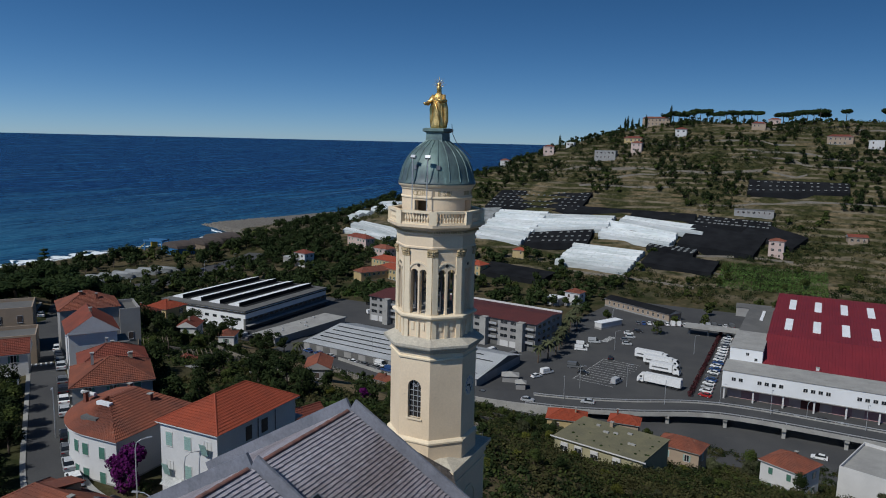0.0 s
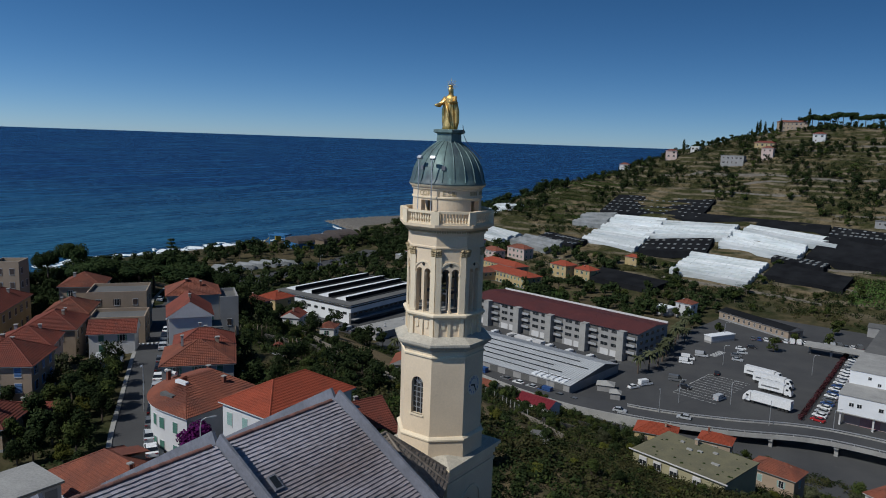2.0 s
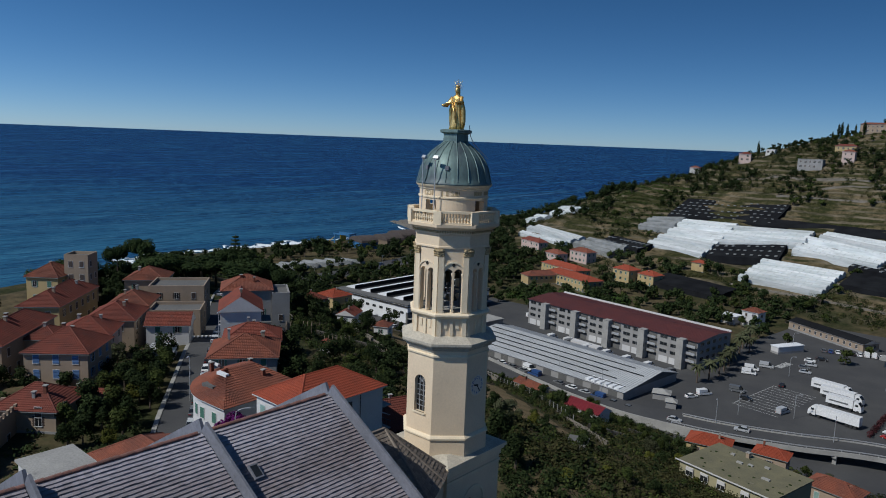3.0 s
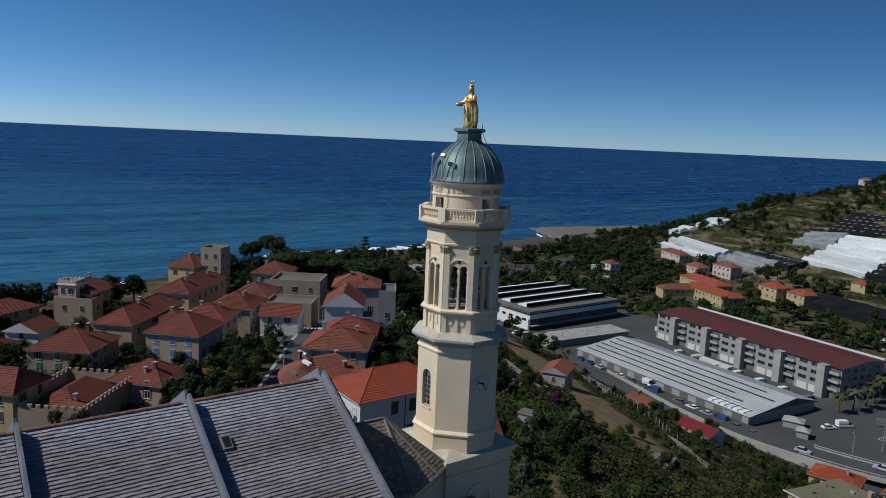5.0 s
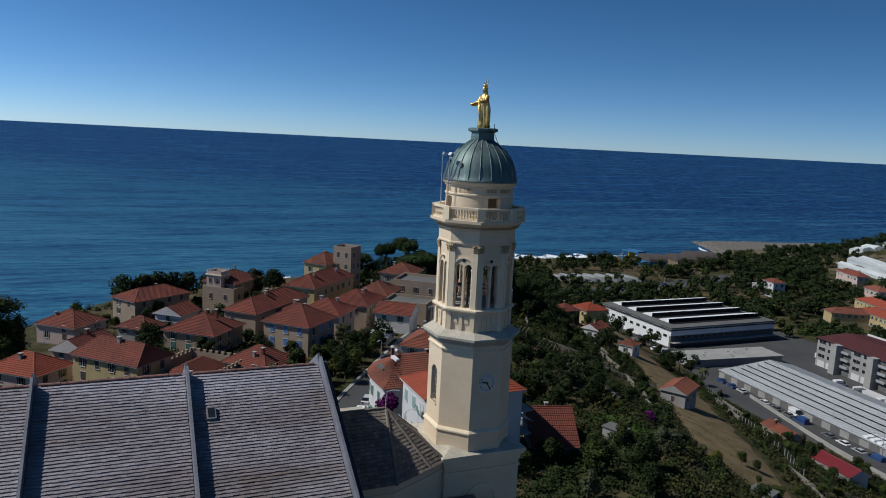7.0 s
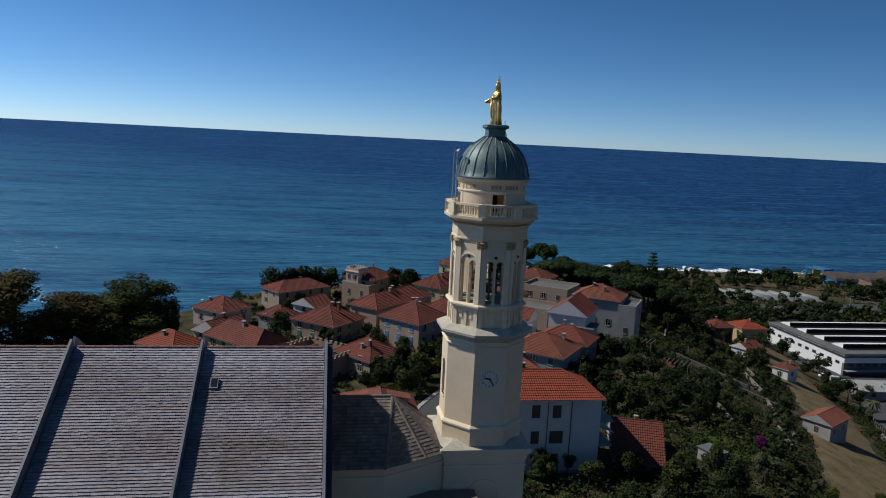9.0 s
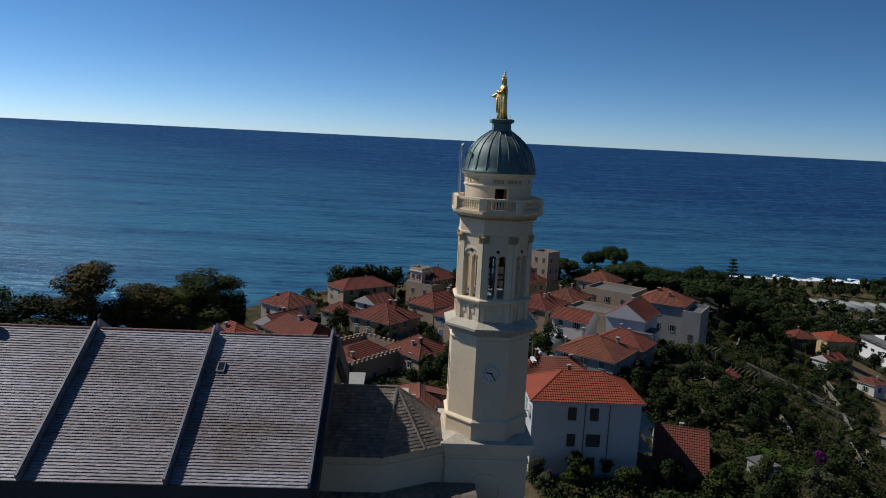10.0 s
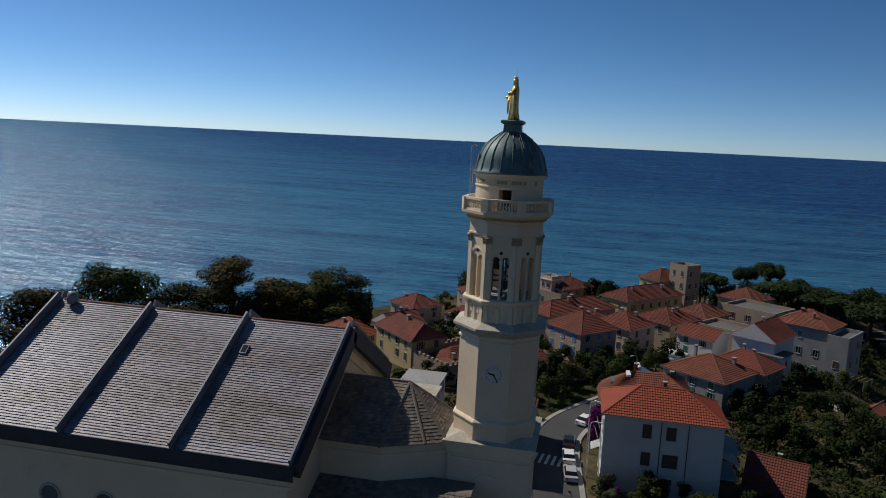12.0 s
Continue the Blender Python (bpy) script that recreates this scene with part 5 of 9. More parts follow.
                    x = (i + 0.5 - n / 2) * (length / n) * 0.92
                    st = rnd.choice(("open", "closed", "closed")) if shut else "none"
                    window(ob, m @ pose(x, 0, zz), 1.0, 1.55, shut, st)
    if balcony:
        for f in balcony:
            z = H - f * 3.4 - 0.9
            bl = part("balcony", Geo().box(-lv * 0.36, lv * 0.36, -b - 1.2, -b, z - 0.15, z), M["concrete"], ob)
            rg = Geo()
            rg.box(-lv * 0.36, lv * 0.36, -b - 1.2, -b - 1.16, z + 0.95, z + 1.0)
            n = int(lv * 0.72 / 0.16)
            for i in range(n + 1):
                x = -lv * 0.36 + i * lv * 0.72 / n
                rg.box(x - 0.012, x + 0.012, -b - 1.19, -b - 1.165, z, z + 0.95)
            part("railing", rg, M["iron"], bl)
    TAKEN.append((cx, cy, max(lv, lu) * 0.62))
    return ob


W = "white walled"
wh = house((-57.0, 59.7), 90, 15.5, 9.9, 56.9, "white three-storey house with bright orange tiled hip roof", wall="white", tile="tile_new", shut="shut_brown", rise=2.7, floors=3, chimneys=0, seed=1, windows=False)


def white_house_details(ob):
    H = 56.9 - ob.matrix_basis.translation.z
    a, b = 14.6 / 2, 9.0 / 2
    # the side towards the valley: dark closed shutters and down pipes
    for x, z, w, h in ((-1.95, H - 2.65, 1.15, 1.85), (1.0, H - 2.65, 1.2, 1.8), (-1.9, H - 6.3, 1.15, 1.8), (1.1, H - 6.3, 1.9, 1.8), (-1.9, H - 8.5, 1.0, 0.7), (1.05, H - 8.6, 1.0, 0.85)):
        window(ob, pose(x, -b, z), w, h, "shut_brown", "closed")
    for x in (-0.25, 3.05):
        part("down_pipe", Geo().tube([(x, -b - 0.08, 0), (x, -b - 0.08, H - 0.3), (x, -b - 0.4, H)], 0.06, 6), M["iron"], ob)
    # the front: pale green shutters, some propped open
    for f in range(3):
        for i, x in enumerate((-3.1, -0.1, 3.0)):
            z = H - 2.9 - 3.7 * f
            st = "closed"
            wn_ = window(ob, pose(-a, -x, z, 0, 0, -90), 1.0, 1.7, "shut_pale", st)
            if (f, i) in ((0, 2), (1, 0)):
                for ch in wn_.children:
                    ch.matrix_basis = pose(0, -0.35, 0.1, 18, 0, 0) @ ch.matrix_basis
    part("string_course", Geo().box(-a - 0.05, a + 0.05, -b - 0.05, b + 0.05, 3.6, 3.8), M["white"], ob)
    part("awning", Geo().add([(-a - 0.05, 1.0, 4.4), (-a - 0.05, 3.6, 4.4), (-a - 1.3, 3.6, 3.8), (-a - 1.3, 1.0, 3.8)], [(0, 1, 2, 3), (3, 2, 1, 0)]), M["sail"], ob)
    # stack of balconies on the far side
    for z in (H - 3.4, H - 6.9):
        bl = part("balcony", Geo().box(a, a + 2.2, -b + 0.4, b - 3, z - 0.15, z), M["concrete"], ob)
        rg = Geo().box(a + 2.12, a + 2.18, -b + 0.4, b - 3, z + 0.9, z + 1.0)
        for i in range(12):
            y = -b + 0.5 + i * 0.7
            rg.box(a + 2.13, a + 2.16, y, y + 0.03, z, z + 0.9)
        part("railing", rg, M["iron"], bl)
    part("awning", Geo().add([(a + 0.1, -b + 0.5, H - 4.2), (a + 0.1, -b + 5, H - 4.2), (a + 2.4, -b + 5, H - 5.2), (a + 2.4, -b + 0.5, H - 5.2)], [(0, 1, 2, 3), (3, 2, 1, 0)]), M["sail"], ob)


white_house_details(wh)
house((-62.6, 82.6), 72, 7.4, 11.8, 47.6, "low house with red tiled roof behind the white house", wall="beige", tile="tile", rise=4.1, roof="gable", along="x", floors=1, shut="shut_brown", seed=2, centre=True)
# street side, on the valley side of the lane


def corner_house():
    """A house with one rounded corner towards the lane; its roof rises from the rounded eave to a short ridge."""
    ang, lv, lu, eave = 92, 14.0, 15.5, 52.5
    c, s = math.cos(radians(ang)), math.sin(radians(ang))
    cx, cy = -74.4 + c * lv / 2 - s * lu / 2, 60.2 + s * lv / 2 + c * lu / 2
    gz = ground_z(cx, cy) - 0.9
    ob = thing("house", pose(cx, cy, gz, 0, 0, ang), "white corner house with curved front, terracotta roof and terrace", "house")
    H, a, b, R = eave - gz, lv / 2, lu / 2, 10.5

    def outline(grow, step):
        pts, rr = [], R + grow
        mx, my = -a + R, b - R
        arc = [(mx + rr * math.cos(t), my + rr * math.sin(t)) for t in np.linspace(math.pi / 2, math.pi, int(rr * 1.571 / step) + 1)]
        corners = arc + [(-a - grow, -b - grow), (a + grow, -b - grow), (a + grow, b + grow)]
        for p, q in zip(corners, corners[1:] + corners[:1]):
            n = max(1, int(round(math.dist(p, q) / step)))
            pts += [(p[0] + (q[0] - p[0]) * k / n, p[1] + (q[1] - p[1]) * k / n) for k in range(n)]
        return pts

    part("wall", Geo().prism(outline(0, 0.8)[::-1], 0, H), M["white"], ob)
    part("base_course", Geo().prism(outline(0.04, 0.8)[::-1], 0, 1.1), M["greyw"], ob)
    part("eave_board", Geo().prism(outline(0.42, 0.8)[::-1], H - 0.12, H), M["white"], ob)
    g = Geo()
    rim = outline(0.45, 0.17)
    rows, rise, n = 16, 3.0, len(rim)
    for r in range(rows):
        for t, lift in ((r / rows, 0.0), (r / rows, 0.075), ((r + 1) / rows, 0.0)):
            for k, (x, y) in enumerate(rim):
                rx, ry = clamp(x, -1.5, 3.0), -0.5
                g.v.append((x + (rx - x) * t, y + (ry - y) * t, H + rise * t + lift + 0.05 * (k % 2)))
    for r in range(rows):
        for lev in (0, 1):
            o = (3 * r + lev) * n
            g.f += [(o + k, o + n + k, o + n + (k + 1) % n, o + (k + 1) % n) for k in range(n)]
    part("roof", g, M["tile_old"], ob, "weathered terracotta roof following the curve")
    # roof terrace cut towards the lane, with white glazing
    part("terrace", Geo().box(-5.4, -2.6, -2.4, 0.4, H + 0.35, H + 1.42), M["felt"], ob, "grey sunken roof terrace")
    part("skylight", Geo().box(-3.0, -2.4, -2.2, 0.2, H + 1.2, H + 2.7), M["bright_white"], ob, "white glazed terrace door")
    for x, y in ((-1.0, 4.6), (2.6, -3.8), (4.4, 2.0)):
        chimney(ob, x, y, H + 1.6, 1.0, 0.5, "tile_old")
    for f in range(3):
        z = H - 2.9 - 3.4 * f
        for t in (100, 122, 144, 166):
            tt = radians(t)
            window(ob, pose(-a + R + R * math.cos(tt), b - R + R * math.sin(tt), z, 0, 0, t + 90), 1.0, 1.6, "shut_green", "closed" if (t + f) % 3 else "open")
        for y in (-5.2, -2.2):
            window(ob, pose(-a, y, z, 0, 0, -90), 1.0, 1.6, "shut_green", "closed")
        for x in (4.6,):
            window(ob, pose(x, b, z, 0, 0, 180), 1.0, 1.6, "shut_green", "open")
    TAKEN.append((cx, cy, 9))
    return ob


s4 = corner_house()
part("solar_panel", Geo().box(-1.5, 1.5, -1.2, 1.2, 0, 0.08), M["glass"], s4, "dark solar collector with white tank", m=pose(0.6, 4.6, 52.5 - s4.matrix_basis.translation.z + 1.5, 25, 0, 90))
part("water_tank", Geo().tube([(-1.3, 1.35, 0.25), (1.3, 1.35, 0.25)], 0.28, 10), M["white"], s4, m=pose(0.6, 4.6, 52.5 - s4.matrix_basis.translation.z + 1.5, 25, 0, 90))
house((-89.6, 80.5), 142, 12, 12.5, 52.2, "terraced house with weathered terracotta hip roof", tile="tile_old", wall="greyw", rise=2.8, chimneys=3, seed=4)
house((-100.6, 89.2), 144, 9.5, 11.5, 51.3, "terraced house with red tiled roof beside the lane", tile="tile", wall="beige", rise=2.6, chimneys=2, seed=5)
house((-113.3, 93.7), 147, 11.5, 9.2, 54.2, "white gabled house with red tiled roof beside the lane", roof="gable", along="x", tile="tile", wall="white", rise=3.1, sides="b", chimneys=1, seed=6, shut="shut_pale", windows=False)
house((-112.2, 94.6), 147, 6.0, 4.0, 51.6, "small glazed stair annexe with flat roof", roof="flat", tile="felt", wall="white", floors=2, shut=None, seed=7)
house((-130.6, 108.6), 147, 11.5, 12.4, 53.7, "house with weathered orange hip roof beside pine trees", tile="tile_old", wall="greyw", rise=3.0, chimneys=2, seed=8)
house((-128.2, 111.6), 147, 10, 4.2, 52.4, "flat roofed white annexe", roof="terrace", tile="felt", wall="greyw", floors=2, shut="shut_brown", seed=9)
# seaward side of the lane
house((-126.8, 84.6), 142, 7.2, 9.6, 49.8, "white house with red tiled roof and yellow end wall", tile="tile", wall="white", rise=2.2, roof="gable", along="y", sides="b", chimneys=0, seed=10)
house((-136.0, 92.2), 142, 9, 11.5, 49.6, "flat roofed apartment house with terraces", roof="terrace", tile="felt", wall="beige", floors=2, shut="shut_brown", seed=11)
house((-151.8, 102.5), 142, 11, 13.5, 51.4, "flat roofed beige apartment house", roof="terrace", tile="felt", wall="beige", floors=2, shut="shut_brown", seed=12)
house((-110.0, 56.5), 135, 11.0, 11.5, 53.0, "beige villa with blue shutters and terracotta hip roof", tile="tile", wall="beige", shut="shut_blue", rise=3.3, chimneys=2, seed=13, gap=2.6)
house((-117.9, 39.3), 141, 12, 12.5, 50.2, "cream house with balconies and red hip roof", tile="tile", wall="beige", shut="shut_green", rise=3.0, chimneys=2, seed=14, balcony=(0.7,))
house((-95.2, 45.6), 130, 9.4, 10.5, 49.8, "house with dark red hip roof", tile="tile", wall="beige", shut="shut_brown", rise=2.8, chimneys=2, seed=15)
house((-98.4, 53.6), 130, 7, 9, 47.8, "low wing with dark red tiled roof", tile="tile", wall="beige", shut="shut_brown", rise=1.6, roof="gable", along="y", chimneys=1, seed=16)
house((-95.8, 25.0), 135, 8.6, 15.0, 52.0, "yellow house with brown shutters and red hip roof", tile="tile", wall="yellow", shut="shut_brown", rise=2.6, chimneys=1, seed=17, hip=2.4)
house((-103, 9.5), 140, 9, 11, 49.2, "house with plain red hip roof", tile="tile_new", wall="pinkw", shut="shut_brown", rise=2.6, chimneys=1, seed=18)
house((-113, 17), 140, 9, 9, 49.5, "small house with red gable roof", tile="tile", wall="pinkw", rise=2.4, roof="gable", chimneys=1, seed=19)
house((-147.5, 12.6), 140, 10.5, 11.5, 45.6, "pink house with red hip roof near the sea", tile="tile", wall="pinkw", shut="shut_brown", rise=2.8, chimneys=1, seed=20)
house((-164.3, 25), 125, 17.5, 10, 47.3, "long beige villa with red roof above the sea", tile="tile", wall="beige", shut="shut_brown", rise=2.3, chimneys=1, seed=21)
house((-141.4, 27.2), 140, 7.5, 8.5, 45.9, "small grey house with red hip roof", tile="tile", wall="greyw", shut="shut_brown", rise=2.2, chimneys=0, seed=22)
house((-148, 35), 140, 8, 8, 47.2, "small white house with terrace", tile="tile", wall="white", shut="shut_brown", rise=2.0, roof="gable", chimneys=0, seed=23)
house((-174.0, 50.6), 139, 13.5, 11, 49.0, "cream villa with red roof and pavilion", tile="tile", wall="beige", shut="shut_brown", rise=2.6, chimneys=1, seed=24)
pv = house((-175.4, 47.0), 139, 4.2, 4.6, 51.6, "cream roof pavilion with balustrade", roof="terrace", tile="felt", wall="pinkw", shut="shut_brown", floors=3, seed=25, gap=1.7)
pvh = 51.6 - pv.matrix_basis.translation.z
part("cornice", Geo().box(-2.35, 2.35, -2.55, 2.55, pvh - 0.35, pvh - 0.05), M["cream_trim"], pv)
for x, y in [(sx * 1.95, -2.0 + k * 1.0) for sx in (-1, 1) for k in range(5)] + [(-1.0 + k * 1.0, sy * 2.15) for sy in (-1, 1) for k in range(3)]:
    part("finial", Geo().lathe([(0.12, pvh + 0.8), (0.16, pvh + 0.95), (0.05, pvh + 1.2)], 8, 0, (x, y)), M["cream_trim"], pv)
house((-172.0, 50.0), 139, 5, 10, 47.4, "low cream terrace wing of the seaside villa", roof="terrace", tile="felt", wall="beige", shut="shut_brown", floors=1, seed=35)
house((-178.5, 77.5), 130, 10.5, 9, 53.0, "yellow villa with terracotta roof", tile="tile_old", wall="yellow", shut="shut_green", rise=3.0, chimneys=1, seed=26)
house((-177.5, 84.5), 135, 6, 6, 57.6, "square beige lookout tower of a villa", roof="terrace", tile="felt", wall="beige", shut="shut_brown", floors=5, seed=27, gap=2.2)
house((-129, 49.2), 137, 23, 9, 51.5, "long cream house with red tiled roof", tile="tile", wall="beige", shut="shut_brown", rise=2.6, chimneys=2, seed=28)
house((-150.8, 67.4), 137, 23, 9.5, 52.0, "long yellow house with red tiled roof", tile="tile", wall="yellow", shut="shut_brown", rise=2.7, chimneys=2, seed=29)
house((-125.3, 67), 142, 10.5, 11, 51.0, "terraced house with crossed red roofs", tile="tile", wall="pinkw", shut="shut_brown", rise=2.8, chimneys=2, seed=30)
house((-135, 76.5), 140, 12.5, 11, 50.6, "house with red tiled roofs and small terrace", tile="tile", wall="beige", shut="shut_brown", rise=2.8, chimneys=2, seed=31)
house((-148, 86), 140, 12, 10, 50.0, "house with plain red roof in the old town", tile="tile_old", wall="beige", rise=2.6, chimneys=2, seed=32)
house((-169, 101), 140, 12, 11, 51.0, "house with orange tiled roof in the old town", tile="tile_old", wall="beige", rise=2.8, chimneys=1, seed=33)
house((-131, 59.5), 137, 8, 7, 50.4, "narrow house with red lean-to roof", tile="tile", wall="beige", rise=1.8, chimneys=1, seed=34)
# close behind the church
nh = house((-57.0, 50.8), 180, 17, 11, 51.8, "low house with terracotta roof and dormer behind the church", tile="tile_old", wall="white", rise=3.0, chimneys=1, shut="shut_brown", seed=36)


def dormer_and_skylight(ob):
    H = 51.8 - ob.matrix_basis.translation.z
    d = part("dormer", Geo().box(1.2, 3.0, -4.0, -1.5, H + 0.4, H + 1.9), M["beige"], ob, "small roof dormer with green shutter")
    part("dormer_roof", Geo().add([(0.9, -4.4, H + 1.85), (3.3, -4.4, H + 1.85), (3.3, -0.9, H + 2.5), (0.9, -0.9, H + 2.5), (0.9, -4.4, H + 1.95), (3.3, -4.4, H + 1.95), (3.3, -0.9, H + 2.6), (0.9, -0.9, H + 2.6)], [(4, 5, 6, 7), (0, 1, 5, 4), (1, 2, 6, 5), (3, 0, 4, 7), (3, 2, 1, 0)]), M["tile_old"], d)
    window(d, pose(2.1, -4.0, H + 0.7), 1.1, 0.95, "shut_green", "closed")
    sk = part("skylight", Geo().box(-0.55, 0.55, -0.8, 0.8, 0, 0.14), M["iron"], ob, "hinged roof window", m=pose(-3.6, -2.9, H + 1.55, 28, 0, 0))
    part("pane", Geo().box(-0.42, 0.42, -0.66, 0.66, 0.14, 0.15), M["glass"], sk)


dormer_and_skylight(nh)


def crenellated():
    """A walled courtyard house with battlements and a red roof inside."""
    cx, cy, top = -100.4, 33.8, 50.0
    gz = ground_z(cx, cy) - 0.5
    ob = thing("castle_house", pose(cx, cy, gz, 0, 0, 140), "beige battlemented house with red roof inside its parapet", "house")
    H = top - gz
    a, b = 8.5, 6.2
    part("wall", Geo().box(-a, a, -b, b, 0, H - 1.9), M["beige"], ob)
    part("roof_deck", Geo().box(-a + 0.35, a - 0.35, -b + 0.35, b - 0.35, H - 1.9, H - 1.8), M["felt"], ob)
    for x0, x1, y0, y1 in ((-a, a, -b, -b + 0.35), (-a, a, b - 0.35, b), (-a, -a + 0.35, -b + 0.35, b - 0.35), (a - 0.35, a, -b + 0.35, b - 0.35)):
        part("parapet", Geo().box(x0, x1, y0, y1, H - 1.9, H), M["beige"], ob)
    for i in range(14):
        t = -a + 0.1 + i * (2 * a - 0.85) / 13
        for y in (-b, b - 0.35):
            part("merlon", Geo().box(t, t + 0.65, y, y + 0.35, H, H + 0.55), M["beige"], ob)
    for i in range(10):
        t = -b + 0.1 + i * (2 * b - 0.85) / 9
        for x in (-a, a - 0.35):
            part("merlon", Geo().box(x, x + 0.35, t, t + 0.65, H, H + 0.55), M["beige"], ob)
    r = Geo()
    z0, z1 = H - 1.2, H + 1.2
    A, B_, C, D = (-5.8, -3.6, z0), (6.6, -3.6, z0), (6.6, 3.9, z0), (-5.8, 3.9, z0)
    P, Q = (-2.2, 0.15, z1), (3.0, 0.15, z1)
    tiled_slope(r, A, B_, Q, P)
    tiled_slope(r, C, D, P, Q)
    tiled_slope(r, B_, C, Q, Q)
    tiled_slope(r, D, A, P, P)
    part("roof", r, M["tile"], ob)
    part("roof_wall", Geo().box(-5.5, 6.3, -3.3, 3.6, H - 1.8, z0 + 0.05), M["beige"], ob)
    part("lower_roof", Geo().add([(-7.9, -5.6, H - 0.7), (-4.2, -5.6, H - 0.7), (-4.2, -1.5, H - 0.1), (-7.9, -1.5, H - 0.1), (-7.9, -5.6, H - 1.8), (-4.2, -5.6, H - 1.8), (-4.2, -1.5, H - 1.8), (-7.9, -1.5, H - 1.8)], [(0, 1, 2, 3), (4, 5, 1, 0), (5, 6, 2, 1), (6, 7, 3, 2), (7, 4, 0, 3)]), M["tile_old"], ob, "small terracotta lean-to")
    chimney(ob, -3.5, -2.2, H - 0.4, 1.0, 0.5, "greyw")
    for x in (-5.5, -1.5, 2.5, 6):
        window(ob, pose(x, -b, H - 4.8), 1.0, 2.0, None, "none")
    for y in (-3, 1, 4):
        window(ob, pose(-a, y, H - 4.8, 0, 0, -90), 1.0, 1.8, None, "none")
    TAKEN.append((cx, cy, 10))


crenellated()


def flat_box_house():
    ob = house((-62, 37.2), 180, 6.2, 5.4, 55.9, "white rooftop block with stained flat roof", roof="flat", tile="concrete", wall="white", shut=None, windows=False, seed=40)
    H = 55.9 - ob.matrix_basis.translation.z
    for y in (-1.7, 0.1, 1.8):
        part("recess", Geo().box(-3.14, -3.09, y - 0.6, y + 0.6, H - 2.0, H - 0.4), M["greyw"], ob)
    for x in (-1.6, 1.4):
        window(ob, pose(x, -2.7, H - 1.9), 0.9, 1.2, None, "none")


flat_box_house()

# low garage with a pale sheet roof beside the lane
house((-120.8, 75.2), 145, 6.5, 4.6, 47.9, "low garage with pale corrugated roof beside the lane", roof="flat", tile="metal_roof", wall="white", shut=None, seed=38, centre=True, floors=1, windows=False)

# slope towards the valley
house((-205, 190), 90, 11, 11, 27.2, "yellow house with orange roof beside the warehouse", tile="tile_new", wall="yellow", shut="shut_brown", rise=2.4, seed=41)
house((-200, 175), 90, 9, 9, 29.0, "maroon walled house with dark red roof", tile="tile", wall="maroon", shut="shut_brown", rise=2.2, seed=42)
house((-172, 172), 118, 9, 7, 29.0, "white cottage with red roof", tile="tile", wall="white", shut="shut_green", rise=1.8, roof="gable", seed=43, floors=1)
house((-164, 181), 118, 7, 6, 25.0, "white garden cottage with lean-to roof", tile="tile_old", wall="white", shut="shut_green", rise=1.5, seed=44, floors=1)
house((-102, 147.5), 120, 10, 7, 33.0, "low garden house with orange tiled roof", tile="tile_old", wall="greyw", shut="shut_brown", rise=1.6, roof="gable", seed=45, floors=1, chimneys=0)
house((-97, 99), 142, 9, 5, 43.2, "low outbuilding with red roof in the gardens", tile="tile", wall="beige", shut=None, rise=1.2, roof="gable", seed=47, floors=1, chimneys=0)
house((-108, 110), 142, 12, 4.5, 42.0, "long garden wall with red tiled lean-to", tile="tile", wall="beige", shut=None, rise=1.0, roof="gable", seed=48, windows=False, chimneys=0)
house((-80.5, 175.5), -6, 11.5, 6.5, 20.6, "low shed with bright red sheet roof beside the road", tile="red_sheet", wall="white", shut=None, rise=1.6, roof="gable", along="x", seed=49, windows=False, chimneys=0, centre=True)
house((-106, 186), -10, 11, 5.5, 18.0, "row of low sheds with terracotta roofs", tile="tile_old", wall="beige", shut=None, rise=1.2, roof="gable", along="x", seed=50, windows=False, chimneys=1, centre=True)
house((-50, 184.5), 12, 11, 8, 18.0, "cream house with orange tiled roof under the viaduct", tile="tile_new", wall="yellow", shut="shut_brown", rise=1.8, seed=51, centre=True, floors=2)
house((-33, 177), 5, 8, 6, 22.6, "small house with orange roof behind the flat roofed villa", tile="tile_new", wall="beige", shut="shut_brown", rise=1.4, seed=52, centre=True, floors=1)
house((-18.4, 172.0), -10, 11.0, 7.5, 21.2, "cream cottage with pale terracotta hip roof", tile="tile_old", wall="beige", shut="shut_pale", rise=1.9, seed=53, centre=True, floors=1, chimneys=0)
house((5.0, 172.5), -28, 10, 9.5, 21.6, "white detached house with terracotta hip roof", tile="tile_old", wall="white", shut="shut_green", rise=2.4, seed=54, centre=True, floors=2)
house((15.1, 179), -19, 26, 19.6, 19.5, "white workshop with flat concrete roof", roof="terrace", tile="concrete", wall="white", shut=None, seed=55, floors=1, windows=False)


